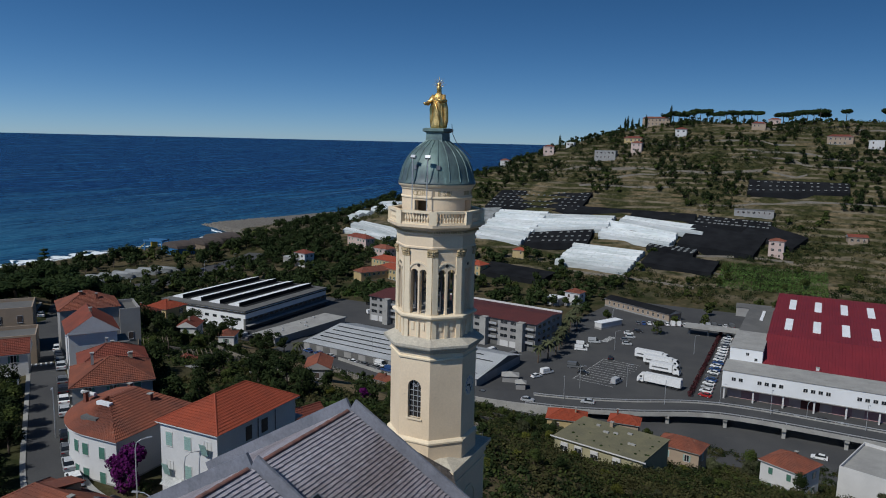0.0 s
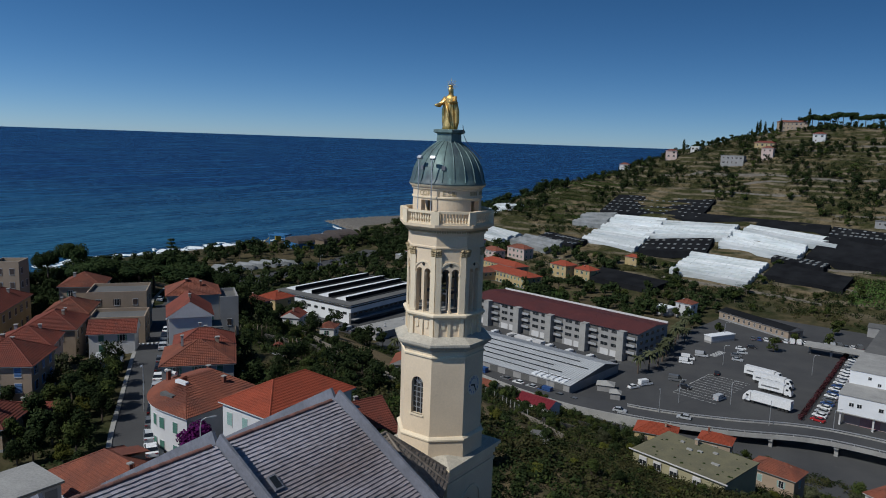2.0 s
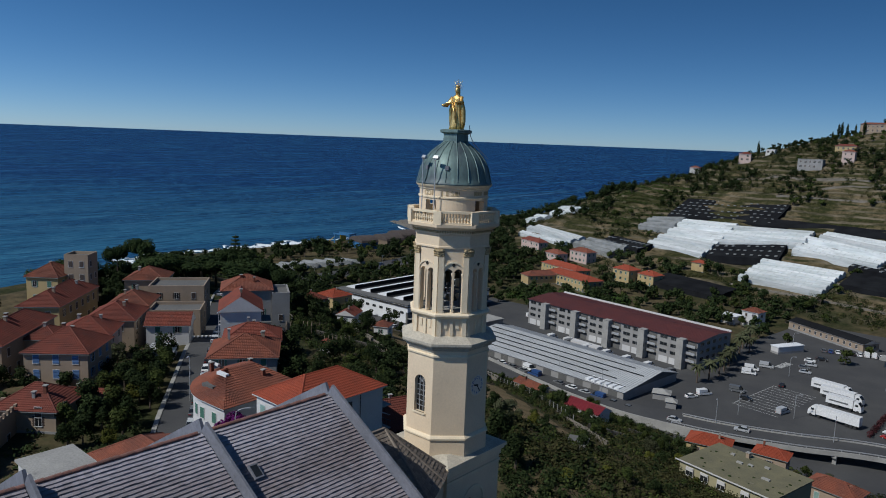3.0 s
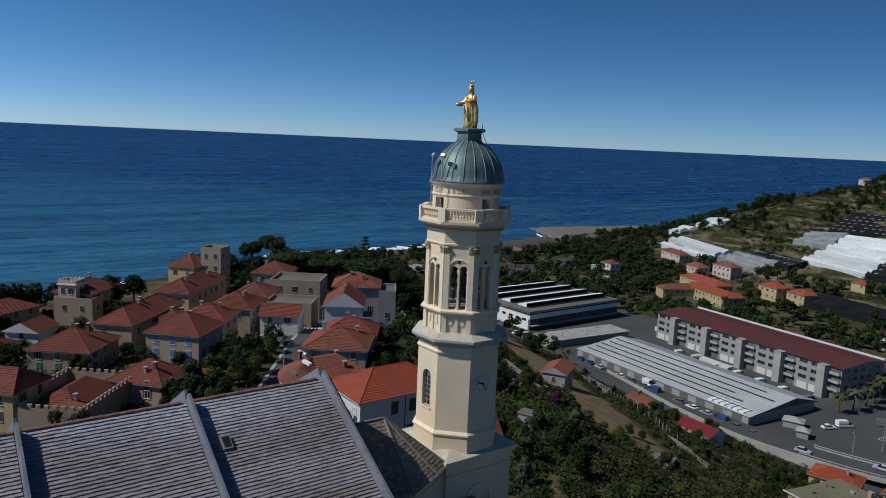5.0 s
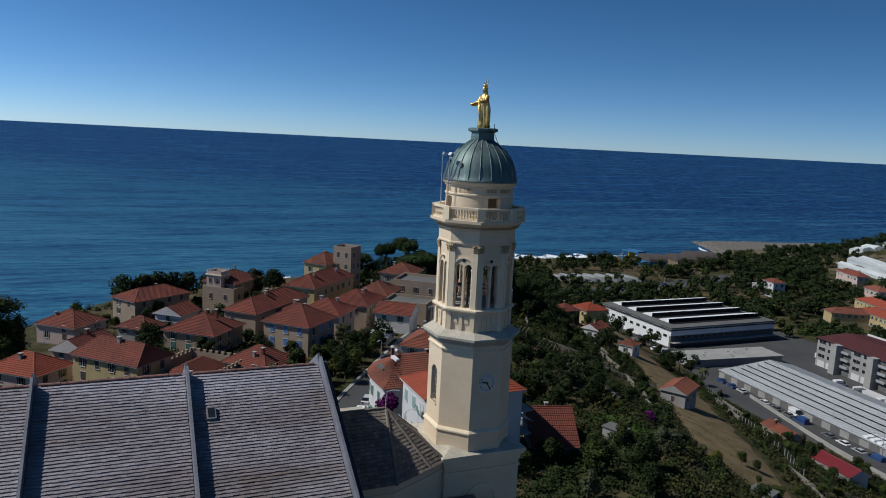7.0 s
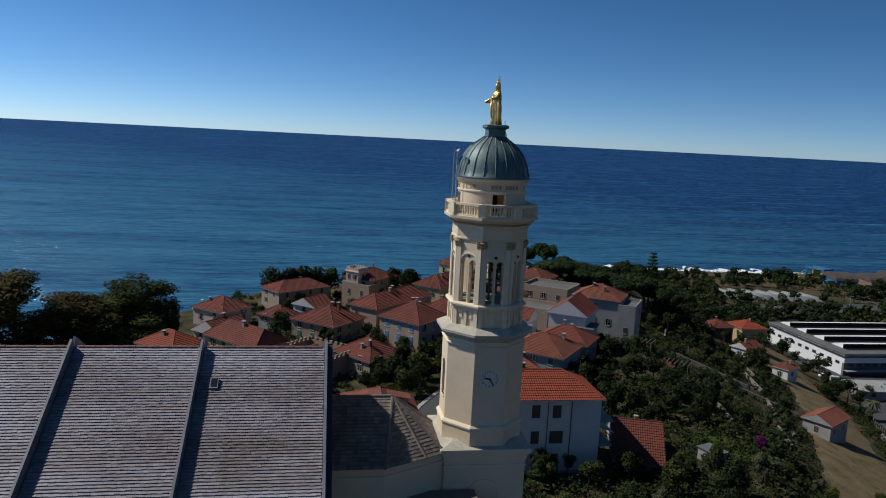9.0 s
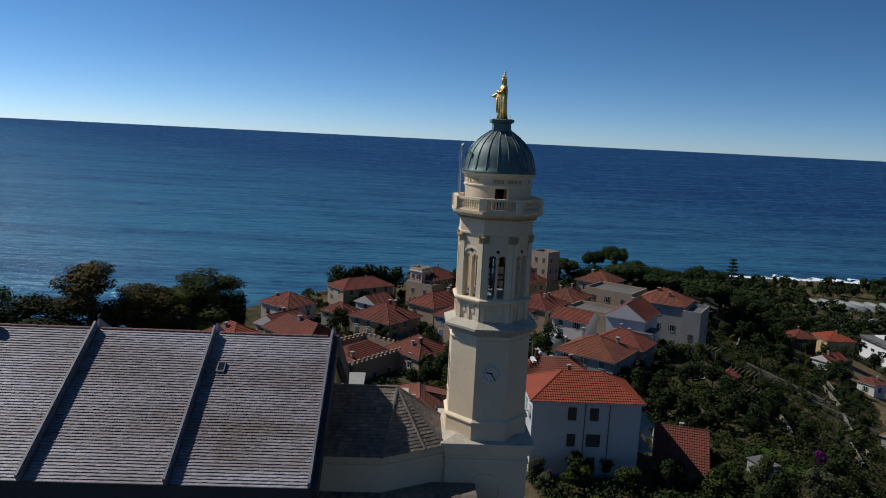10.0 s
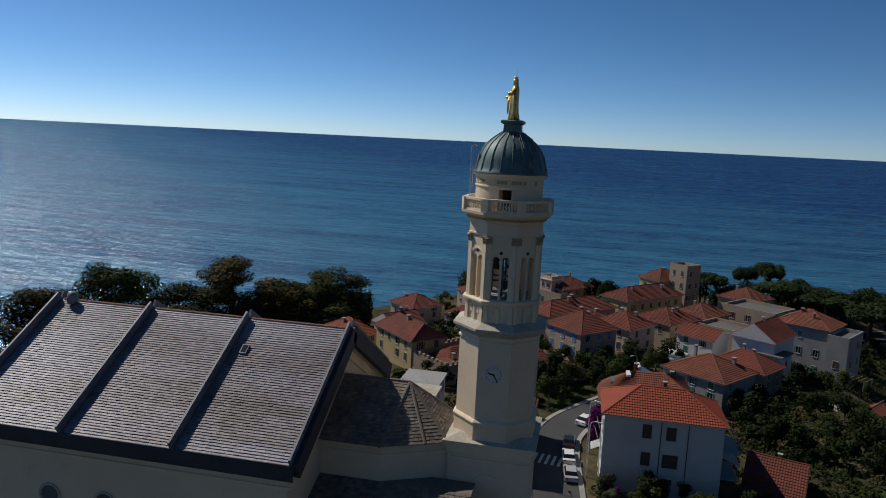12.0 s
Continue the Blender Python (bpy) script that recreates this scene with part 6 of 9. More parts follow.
def flat_villa():
    ob = house((-30.4, 149.3), -12, 20, 14, 28.6, "olive flat roofed villa with mossy roof", roof="flat", tile="moss_roof", wall="olive", shut=None, seed=56, centre=True, windows=False)
    H = 28.6 - ob.matrix_basis.translation.z
    part("roof_edge", Geo().box(-10.8, 10.8, -7.55, -7.5, H - 0.02, H + 0.27), M["white"], ob)
    for x in (-7.5, -4.2, -0.5, 4.5):
        window(ob, pose(x, -7.25, H - 2.4), 1.6, 1.7, None, "none")
        part("roller_blind", Geo().box(x - 0.8, x + 0.8, -7.38, -7.3, H - 1.9 + (x % 1), H - 0.68), M["white"], ob)
    for x, y, w in ((-2, 1.5, 0.6), (0, 2.2, 0.5), (5, -1, 0.8), (2.5, 4.0, 0.5), (-5, 4, 0.4)):
        part("roof_vent", Geo().box(x - w, x + w, y - 0.3, y + 0.3, H + 0.25, H + 0.55), M["concrete"], ob)
    chimney(ob, -2.5, 5.5, H + 0.3, 1.0, 0.7)
    rnd = random.Random(8)
    for i in range(26):
        x, y, r = rnd.uniform(-9.8, 9.8), rnd.uniform(-6.5, 6.5), rnd.uniform(0.12, 0.4)
        part("moss_clump", Geo().lathe([(r, H + 0.25), (r * 0.8, H + 0.25 + r * 0.3), (r * 0.2, H + 0.25 + r * 0.45)], 7, i, (x, y)), M["leaf_dark"], ob)


flat_villa()

# ---- roads, yards and the valley floor ----
def ribbon(pts, width, z_of, thick=0.0, steps=6, off=0.0):
    """A strip along a bent line; z_of gives its height along the way."""
    P = [Vector((x, y, 0)) for x, y in pts]
    line = []
    for i in range(len(P) - 1):
        p0, p1, p2, p3 = P[max(i - 1, 0)], P[i], P[i + 1], P[min(i + 2, len(P) - 1)]
        for k in range(steps):
            t = k / steps
            line.append(0.5 * ((2 * p1) + (p2 - p0) * t + (2 * p0 - 5 * p1 + 4 * p2 - p3) * t * t + (3 * p1 - p0 - 3 * p2 + p3) * t ** 3))
    line.append(P[-1])
    if off:
        dirs = [(line[min(i + 1, len(line) - 1)] - line[max(i - 1, 0)]).normalized() for i in range(len(line))]
        line = [p + Vector((-d.y, d.x, 0)) * off for p, d in zip(line, dirs)]
    g = Geo()
    n = len(line)
    for i, p in enumerate(line):
        d = (line[min(i + 1, n - 1)] - line[max(i - 1, 0)]).normalized()
        s = Vector((-d.y, d.x, 0)) * width / 2
        z = z_of(p.x, p.y, i / (n - 1))
        for q in (p + s, p - s):
            g.v.append((q.x, q.y, z))
            g.v.append((q.x, q.y, z - max(thick, 0.4)))
    for i in range(n - 1):
        o = 4 * i
        g.f += [(o, o + 2, o + 6, o + 4), (o + 4, o + 5, o + 1, o), (o + 2, o + 3, o + 7, o + 6), (o + 1, o + 5, o + 7, o + 3)]
    return g, line


LANE = [(-30, 56), (-52, 55), (-68, 53.8), (-77, 54.8), (-86, 59.4), (-105.6, 73.2), (-121, 84.1), (-146, 101.5), (-186, 130), (-222, 157)]
lane, lane_line = ribbon(LANE, 6.0, lambda x, y, t: ground_z(x, y) + 0.10)
tagged(part("road", lane, M["asphalt"]), "narrow asphalt lane between houses", "road", kind="structure")
for off in (-3.4, 3.4):
    pv, _ = ribbon(LANE, 0.7, lambda x, y, t: ground_z(x, y) + 0.22, off=off)
    tagged(part("pavement", pv, M["concrete"]), "narrow raised concrete pavement beside the lane", "pavement", kind="structure")
for k, (x, y, a) in enumerate(((-131.5, 91.4, 145), (-64.5, 54.4, 172))):
    zc = thing("zebra_crossing", pose(x, y, ground_z(x, y) + 0.11, 0, 0, a), "worn white zebra crossing on the lane", "crossing", kind="structure")
    for i in range(8):
        part("stripe", Geo().box(-1.6, 1.6, -3.4 + i * 0.9, -3.0 + i * 0.9, 0, 0.012), M["paint"], zc)

DECK = [(-262, 262), (-215, 246), (-150, 229), (-112, 218.5), (-86, 212.5), (-62, 212), (-40, 217), (-14, 226.5), (30, 226), (110, 220)]


def deck_z(x, y, t):
    return float(np.interp(x, (-220, -112, -86, -62, -40, -14), (8.25, 8.5, 9.3, 10.4, 11.3, 12.0)))


deck, deck_line = ribbon(DECK, 9.0, deck_z, 0.9)
tagged(part("road", deck, M["asphalt"]), "grey valley road that climbs onto a viaduct", "road", kind="structure")
yard = Geo().prism([(-262, 226), (-200, 214), (-110, 205), (-60, 196), (90, 196), (90, 392), (-80, 392), (-90, 312), (-262, 312)], 7.2, 8.04)
tagged(part("pavement", yard, M["asphalt"]), "wide asphalt yards and parking lot on the valley floor", "yard", kind="structure")


def viaduct():
    ob = thing("viaduct", Matrix.Identity(4), "concrete viaduct with pillars and steel guard rails", "viaduct", kind="structure")
    pts = [p for p in deck_line if p.x > -70]
    for side in (-1, 1):
        for nm, o0, z0, z1, w, mt in (("edge_beam", 4.5, -0.9, 0.35, 0.35, "concrete"), ("guard_rail", 4.45, 0.75, 1.0, 0.08, "pole")):
            g = Geo()
            for i, p in enumerate(pts):
                d = (pts[min(i + 1, len(pts) - 1)] - pts[max(i - 1, 0)]).normalized()
                s = Vector((-d.y, d.x, 0)) * side
                z = deck_z(p.x, p.y, 0)
                for q, h in ((p + s * o0, z0), (p + s * (o0 + w), z0), (p + s * (o0 + w), z1), (p + s * o0, z1)):
                    g.v.append((q.x, q.y, z + h))
            for i in range(len(pts) - 1):
                o = 4 * i
                for a, b in ((0, 1), (1, 2), (2, 3), (3, 0)):
                    g.f.append((o + a, o + b, o + 4 + b, o + 4 + a))
            part(nm, g, M[mt], ob)
    rail_post = Geo().box(-0.06, 0.06, -0.06, 0.06, 0.3, 1.0).mesh("rail_post", M["pole"])
    for i, p in enumerate(pts[::1]):
        d = (pts[min(i + 1, len(pts) - 1)] - pts[max(i - 1, 0)]).normalized()
        s = Vector((-d.y, d.x, 0))
        for side in (-1, 1):
            q = p + s * 4.55 * side
            part("rail_post", rail_post, None, ob, m=Matrix.Translation((q.x, q.y, deck_z(p.x, p.y, 0))))
    for x in (-44, -28, -12, 4, 20, 36, 52, 68):
        y = float(np.interp(x, [a for a, b in DECK], [b for a, b in DECK]))
        z = deck_z(x, y, 0) - 0.9
        pr = part("pillar", Geo().box(x - 0.5, x + 0.5, y - 3.6, y - 2.4, 7, z), M["concrete"], ob)
        part("pier_cap", Geo().box(x - 0.6, x + 0.6, y - 4.3, y + 4.3, z - 0.8, z), M["concrete"], pr)
        part("pillar", Geo().box(x - 0.5, x + 0.5, y + 2.4, y + 3.6, 7, z), M["concrete"], ob)


viaduct()
wl, _ = ribbon([(-150, 222), (-112, 211.5), (-86, 206), (-62, 206)], 0.4, lambda x, y, t: deck_z(x, y, t) + 0.7, 4.0)
tagged(part("retaining_wall", wl, M["concrete"]), "grey retaining wall beside the road", "wall", kind="structure")


# ---- works and warehouses ----
def warehouse():
    ob = thing("warehouse", pose(-233, 267, 7.9), "long white warehouse with black and white rooflights", "warehouse")
    a, b, H = 24.5, 30, 8.4
    part("wall", Geo().box(-a, a, -b, b, 0, H), M["bright_white"], ob)
    # felt-dark band over the lower wall paints the shade below the canopy
    part("base_course", Geo().box(a - 1, a + .05, -b - .05, b + .05, 0, 5.2), M["felt"], ob, "dark band painted as shade along the loading side")
    part("roof", Geo().box(-a - 0.4, a + 0.4, -b - 0.4, b + 0.4, H, H + 0.5), M["felt"], ob)
    part("roof_trim", Geo().box(-a - 0.5, a + 0.5, -b - 0.5, b + 0.5, H - 0.9, H - 0.5), M["dark"], ob)
    for i in range(4):
        x = -a + 6.0 + i * 11.2
        vs, n = [], 6
        g, dk = Geo(), Geo()
        pr = [(x - 5.0, H + 0.5), (x - 4.0, H + 1.1), (x - 1.2, H + 1.75), (x + 1.6, H + 2.2)]
        for yy in (-b + 5, b - 1.5):
            g.v += [(px_, yy, pz) for px_, pz in pr]
        g.f += [(k, k + 1, k + 5, k + 4) for k in range(3)]
        g.add([(x - 5, -b + 5, H + .5), (x + 1.6, -b + 5, H + .5), (x + 1.6, -b + 5, H + 2.2), (x - 1.2, -b + 5, H + 1.75), (x - 4, -b + 5, H + 1.1)], [(0, 1, 2, 3, 4)])
        part("roof_vault", g, M["white_roof"], ob, "white sheet roof vault")
        dk.add([(x + 1.6, -b + 5, H + .5), (x + 1.6, b - 1.5, H + .5), (x + 1.6, b - 1.5, H + 2.2), (x + 1.6, -b + 5, H + 2.2), (x + 4.6, -b + 5, H + .52), (x + 4.6, b - 1.5, H + .52)], [(0, 1, 2, 3), (0, 4, 5, 1)])
        part("roof_light", dk, M["net"], ob, "black rooflight strip")
    for i in range(16):
        y = -b + 3 + i * 3.6
        window(ob, pose(a + .04, y, 4.0, 0, 0, 90), 2.4, 0.9, None, "none", "felt")
    for i in range(10):
        window(ob, pose(-a + 4 + i * 4.6, -b, 4.2), 2.2, 1.0, None, "none", "felt")
    part("canopy", Geo().box(a, a + 2.4, -b, b, 2.3, 2.6), M["greyw"], ob)
    TAKEN.append((-233, 267, 38))


warehouse()


def ribbed(g, x0, x1, y0, y1, za, zb, pitch=0.9, amp=0.12):
    """Corrugated sheet sloping from y0 (height za) to y1 (height zb)."""
    n = int((x1 - x0) / pitch)
    k = len(g.v)
    for i in range(n + 1):
        x = x0 + (x1 - x0) * i / n
        for f, h in ((-0.18, 0), (-0.1, amp), (0.1, amp), (0.18, 0)):
            xx = x + f * pitch
            g.v.append((xx, y0, za + h))
            g.v.append((xx, y1, zb + h))
    for i in range(4 * (n + 1) - 1):
        o = k + 2 * i
        g.f.append((o, o + 2, o + 3, o + 1))


def silver_shed():
    ob = thing("market_shed", pose(-129, 240, 7.9, 0, 0, -6), "long low shed with pale grey sheet roof", "shed")
    a, b = 39.5, 17
    part("wall", Geo().box(-a, a, -b, b, 0, 3.2), M["greyw"], ob)
    part("gable", Geo().add([(a, -b, 3.2), (a, b, 3.2), (a, 6, 5.9), (-a, -b, 3.2), (-a, b, 3.2), (-a, 6, 5.9)], [(0, 1, 2), (5, 4, 3)]), M["felt"], ob)
    for y0, y1, z0, z1 in ((-b - .4, -9, 3.2, 4.1), (-9, -1.5, 4.1, 5.0), (-1.5, 6, 5.0, 5.95), (b + .4, 6, 3.4, 5.95)):
        g = Geo()
        ribbed(g, -a - .3, a + .3, y0, y1, z0, z1, 1.0, 0.10)
        part("roof_sheet", g, M["metal_roof"], ob)
    rnd = random.Random(3)
    for row, (y, z) in enumerate(((-13, 3.75), (-9.2, 4.25), (-5.5, 4.7), (-1.7, 5.15), (2.5, 5.65))):
        part("roof_light", Geo().box(-a + 1 + row % 2, a - 2 - 6 * (row % 3), y - 0.22, y + 0.22, z, z + 0.14), M["net"], ob, "dark rooflight strip")
    for i in range(6):
        part("roof_light", Geo().box(a - 16 + i * 2.4, a - 14.4 + i * 2.4, -16.4, -10.5, 3.5 + 0.0, 4.12), M["white_roof"], ob, m=pose(0, 0, -0.3))
    for i in range(11):
        part("doorway", Geo().box(-a + 3 + i * 7, -a + 6.6 + i * 7, -b - 0.05, -b + 0.02, 0.1, 2.7), M["felt"], ob)
    TAKEN.append((-129, 240, 44))
    for x, y, w, d, h, lab in ((-186, 247, 12, 44, 3.2, "flat roofed loading bay with grey felt roof"),):
        o = thing("loading_bay", pose(x, y, 7.9, 0, 0, -6), lab, "shed")
        part("wall", Geo().box(-w / 2, w / 2, -d / 2, d / 2, 0, h), M["greyw"], o)
        part("roof", Geo().box(-w / 2 - .5, w / 2 + .5, -d / 2 - .5, d / 2 + .5, h, h + 0.35), M["concrete"], o)
        for i in range(8):
            part("roof_vent", Geo().lathe([(0.3, h + .35), (0.3, h + .8), (0.45, h + .9), (0.1, h + 1.1)], 8, 0, (rnd.uniform(-4, 4), rnd.uniform(-18, 18))), M["pole"], o)
    for x, y, w, d, h in ((-84, 232, 5.5, 4.5, 2.2), (-78, 226, 3.2, 3.2, 2.2)):
        o = thing("kiosk", pose(x, y, 8.0, 0, 0, 20), "small grey pavilion with sloping roof", "kiosk")
        part("wall", Geo().box(-w / 2, w / 2, -d / 2, d / 2, 0, h), M["greyw"], o)
        part("roof", Geo().add([(-w / 2 - .4, -d / 2 - .4, h), (w / 2 + .4, -d / 2 - .4, h), (w / 2 + .4, d / 2 + .4, h), (-w / 2 - .4, d / 2 + .4, h), (0, 0, h + 1.2)], [(0, 1, 4), (1, 2, 4), (2, 3, 4), (3, 0, 4), (3, 2, 1, 0)]), M["concrete"], o)


silver_shed()


def depot_block():
    ob = thing("depot_block", pose(-128.5, 288, 7.9, 0, 0, -8), "long grey four-storey block with maroon roof", "office building")
    a, b, H = 43, 12.5, 11.6
    part("wall", Geo().box(-a, a, -b, b, 0, H), M["greyw"], ob)
    g = Geo()
    ribbed(g, -a - .6, a + .6, -b - .8, 1.5, H, H + 1.3, 0.8, 0.06)
    part("roof_sheet", g, M["maroon"], ob, "maroon sheet roof")
    g = Geo()
    ribbed(g, -a - .6, a + .6, b + .8, 1.5, H + 0.1, H + 1.3, 0.8, 0.06)
    part("roof_sheet", g, M["maroon"], ob)
    part("roof_end", Geo().add([(a, -b, H), (a, b, H), (a, 1.5, H + 1.25), (-a, -b, H), (-a, b, H), (-a, 1.5, H + 1.25)], [(0, 1, 2), (5, 4, 3)]), M["greyw"], ob)
    part("parapet", Geo().box(-a, a, b - 0.1, b + 0.5, H - 0.3, H + 0.9), M["white"], ob)
    bay = 2 * a / 5
    for i in range(5):
        x0 = -a + i * bay
        # flat dark sheet on the wall, painted as the shade of a recessed bay
        part("recess", Geo().box(x0 + 12.9, x0 + bay - 0.3, -b - 0.06, -b + 0.02, 0.2, H - 0.6), M["felt"], ob, "dark sheet painted as a shaded stair bay")
        tw = part("stair_tower", Geo().box(x0 + 10.0, x0 + 12.9, -b - 3.2, -b, 0, H + 0.25), M["concrete"], ob, "pale projecting stair tower")
        part("tower_side", Geo().box(x0 + 9.9, x0 + 13.0, -b - 3.3, -b - 3.1, H + 0.25, H + 0.4), M["concrete"], tw)
        for f in range(4):
            z = 0.5 + f * 2.85
            for k in range(2):
                if f == 0:
                    part("garage_door", Geo().box(x0 + 1 + k * 4.6, x0 + 4.8 + k * 4.6, -b - 0.08, -b, 0.2, 2.7), M["white"], ob)
                else:
                    window(ob, pose(x0 + 2.7 + k * 4.7, -b, z + 0.7), 3.2, 1.3, None, "none", "greyw")
            if f:
                bl = part("balcony", Geo().box(x0 + 13.0, x0 + bay - 0.3, -b - 1.2, -b, z - 0.1, z + 0.1), M["concrete"], ob)
                part("railing", Geo().box(x0 + 13.0, x0 + bay - 0.3, -b - 1.22, -b - 1.18, z + 0.1, z + 1.0), M["pole"], bl)
    for f in range(4):
        for k in range(5):
            window(ob, pose(a, -9 + k * 4.4, 0.9 + f * 2.85, 0, 0, 90), 2.2, 1.3, None, "none", "greyw")
    part("lorry_dock", Geo().box(-12, 6, -b - 12, -b - 8.5, 0, 2.2), M["white"], ob)
    TAKEN.append((-128, 288, 46))


depot_block()


def red_factory():
    ob = thing("red_factory", pose(-15.5, 250, 7.9, 0, 0, -2), "white factory with large dark red sheet roofs", "factory")
    L = 95
    part("ground_storey", Geo().box(1.5, L, 3.5, 12, 0, 4.2), M["pinkw"], ob)
    part("upper_storey", Geo().box(0, L, 0, 13, 4.2, 10.0), M["bright_white"], ob)
    part("roof_strip", Geo().box(-0.2, L, -0.2, 14, 10.0, 10.3), M["concrete"], ob)
    for x0, n in ((3.6, 2), (11.5, 4), (25.0, 4), (40.0, 4), (54.5, 4), (69.0, 4), (83.0, 4)):
        for i in range(n):
            window(ob, pose(x0 + i * 2.15, 0, 6.9), 1.2, 1.1, None, "none")
    part("sill_band", Geo().box(-0.05, L, -0.06, 0.0, 4.2, 4.5), M["concrete"], ob)
    for i in range(9):
        part("roller_door", Geo().box(6 + i * 9, 11.5 + i * 9, 3.4, 3.5, 0.1, 3.7), M["maroon" if i == 2 else "pink_door"], ob)
    for i in range(11):
        part("column", Geo().box(0.6 + i * 9, 1.1 + i * 9, 0.5, 1.1, 0, 4.2), M["white"], ob)
    part("stair_block", Geo().box(0.5, 11, 14, 26, 0, 14.6), M["bright_white"], ob)
    part("stair_roof", Geo().box(0.3, 11.2, 13.8, 40, 14.6, 14.9), M["concrete"], ob)
    part("rear_block", Geo().box(0.5, 11, 26, 95, 0, 13.6), M["white"], ob)
    part("rear_roof", Geo().box(0.3, 11.2, 40, 95.2, 13.6, 13.9), M["felt"], ob)
    for x, z in ((9, 10.8), (6.2, 12.4)):
        window(ob, pose(x, 14, z), 0.9, 0.9, None, "none")
    for y in (70, 80):
        part("roof_light", Geo().box(6, 7.2, y - 4, y + 4, 13.9, 14.3), M["white_roof"], ob)
    part("hall_wall", Geo().box(11.2, L, 14.2, 105, 0, 10.2), M["white"], ob)
    g = Geo()
    ribbed(g, 11.0, L, 14.0, 34, 10.3, 16.3, 1.0, 0.09)
    part("roof_sheet", g, M["red_sheet"], ob, "dark red sheet roof slope")
    for y0, y1, z0, z1 in ((34, 68, 15.6, 18.2), (69, 105, 16.4, 19.0)):
        g = Geo()
        ribbed(g, 11.0, L, y0, y1, z0, z1, 1.0, 0.12)
        part("roof_sheet", g, M["red_sheet"], ob)
        part("roof_end", Geo().add([(11.2, y0, 10), (11.2, y1, 10), (11.2, y1, z1), (11.2, y0, z0)], [(3, 2, 1, 0)]), M["maroon"], ob)
        for i in range(8):
            x = 16 + i * 9.6
            t0, t1 = 0.30, 0.72
            ya, yb = y0 + (y1 - y0) * t0, y0 + (y1 - y0) * t1
            za, zb = z0 + (z1 - z0) * t0 + 0.22, z0 + (z1 - z0) * t1 + 0.22
            part("roof_light", Geo().add([(x, ya, za), (x + 2.6, ya, za), (x + 2.6, yb, zb), (x, yb, zb), (x, ya, za - .3), (x + 2.6, ya, za - .3), (x + 2.6, yb, zb - .3), (x, yb, zb - .3)], [(0, 1, 2, 3), (4, 5, 1, 0), (5, 6, 2, 1), (6, 7, 3, 2), (7, 4, 0, 3)]), M["white_roof"], ob, "white translucent rooflight")
    chimney(ob, 28, 15, 10.4, 1.0, 1.0, "white")
    TAKEN.append((30, 300, 60))


red_factory()
house((-63, 364), -30, 42, 10, 12.0, "long cream workshop with dark striped roof", tile="net", wall="beige", shut=None, roof="gable", rise=1.4, seed=60, centre=True, floors=1, ground=7.8, chimneys=0, pitch=1.6)
house((-97, 362), -10, 9, 8, 15.5, "white house with terracotta hip roof", tile="tile_old", wall="white", shut="shut_brown", rise=1.8, seed=61, centre=True, floors=2, ground=7.8)
house((-107, 360), -10, 8, 7, 12.0, "white flat roofed annexe", roof="flat", tile="white_roof", wall="white", shut="shut_brown", seed=62, centre=True, floors=1, ground=7.8)
house((-71, 326), 62, 14, 4, 11.0, "white container office in the parking lot", roof="flat", tile="white_roof", wall="white", shut=None, seed=63, centre=True, floors=1, ground=7.9, windows=False)
house((-12, 388), 2, 16, 10, 12.5, "grey workshop with flat roof", roof="flat", tile="felt", wall="greyw", shut=None, seed=64, centre=True, floors=1, ground=7.8)
house((12, 378), 2, 22, 10, 13.5, "white workshop with flat roof", roof="flat", tile="concrete", wall="white", shut=None, seed=65, centre=True, floors=1, ground=7.8)
# cluster of houses at the foot of the hill
for k, (x, y, a, lv, lu, e, wl_, tl, lab) in enumerate((
    (-283, 448, -22, 24, 9, 20.5, "pinkw", "tile", "long cream farmhouse with red roof"), (-250, 425, -15, 15, 10, 18, "pinkw", "tile_old", "pink house with terracotta roof"),
    (-235, 436, -15, 17, 10, 20, "pinkw", "tile_old", "tall pink house with flat terracotta roof"), (-206, 376, -20, 40, 13, 14.5, "yellow", "tile_new", "cream house with wide orange roof"),
    (-224, 396, -20, 36, 12, 15.5, "yellow", "tile_new", "long low orange roofed building"), (-224, 368, 62, 22, 10, 13.5, "yellow", "tile_old", "low cream wing with terracotta roof"),
    (-190, 412, -15, 14, 11, 17, "yellow", "tile_new", "square cream house with orange roof"), (-175, 414, -15, 13, 10, 15.5, "yellow", "tile_new", "cream house with bright orange roof"))):
    house((x, y), a, lv, lu, e, lab, tile=tl, wall=wl_, shut="shut_green", rise=2.4, seed=70 + k, centre=True, floors=2, pitch=0.5)
house((-286, 383), -12, 11, 9, 17, "white house with red roof among trees", tile="tile", wall="white", shut="shut_brown", rise=2.0, seed=80, centre=True, floors=2, pitch=0.5)
house((-300, 392), -12, 16, 8, 11.5, "grey shed among trees", tile="metal_roof", wall="greyw", shut=None, roof="flat", seed=81, centre=True, windows=False)

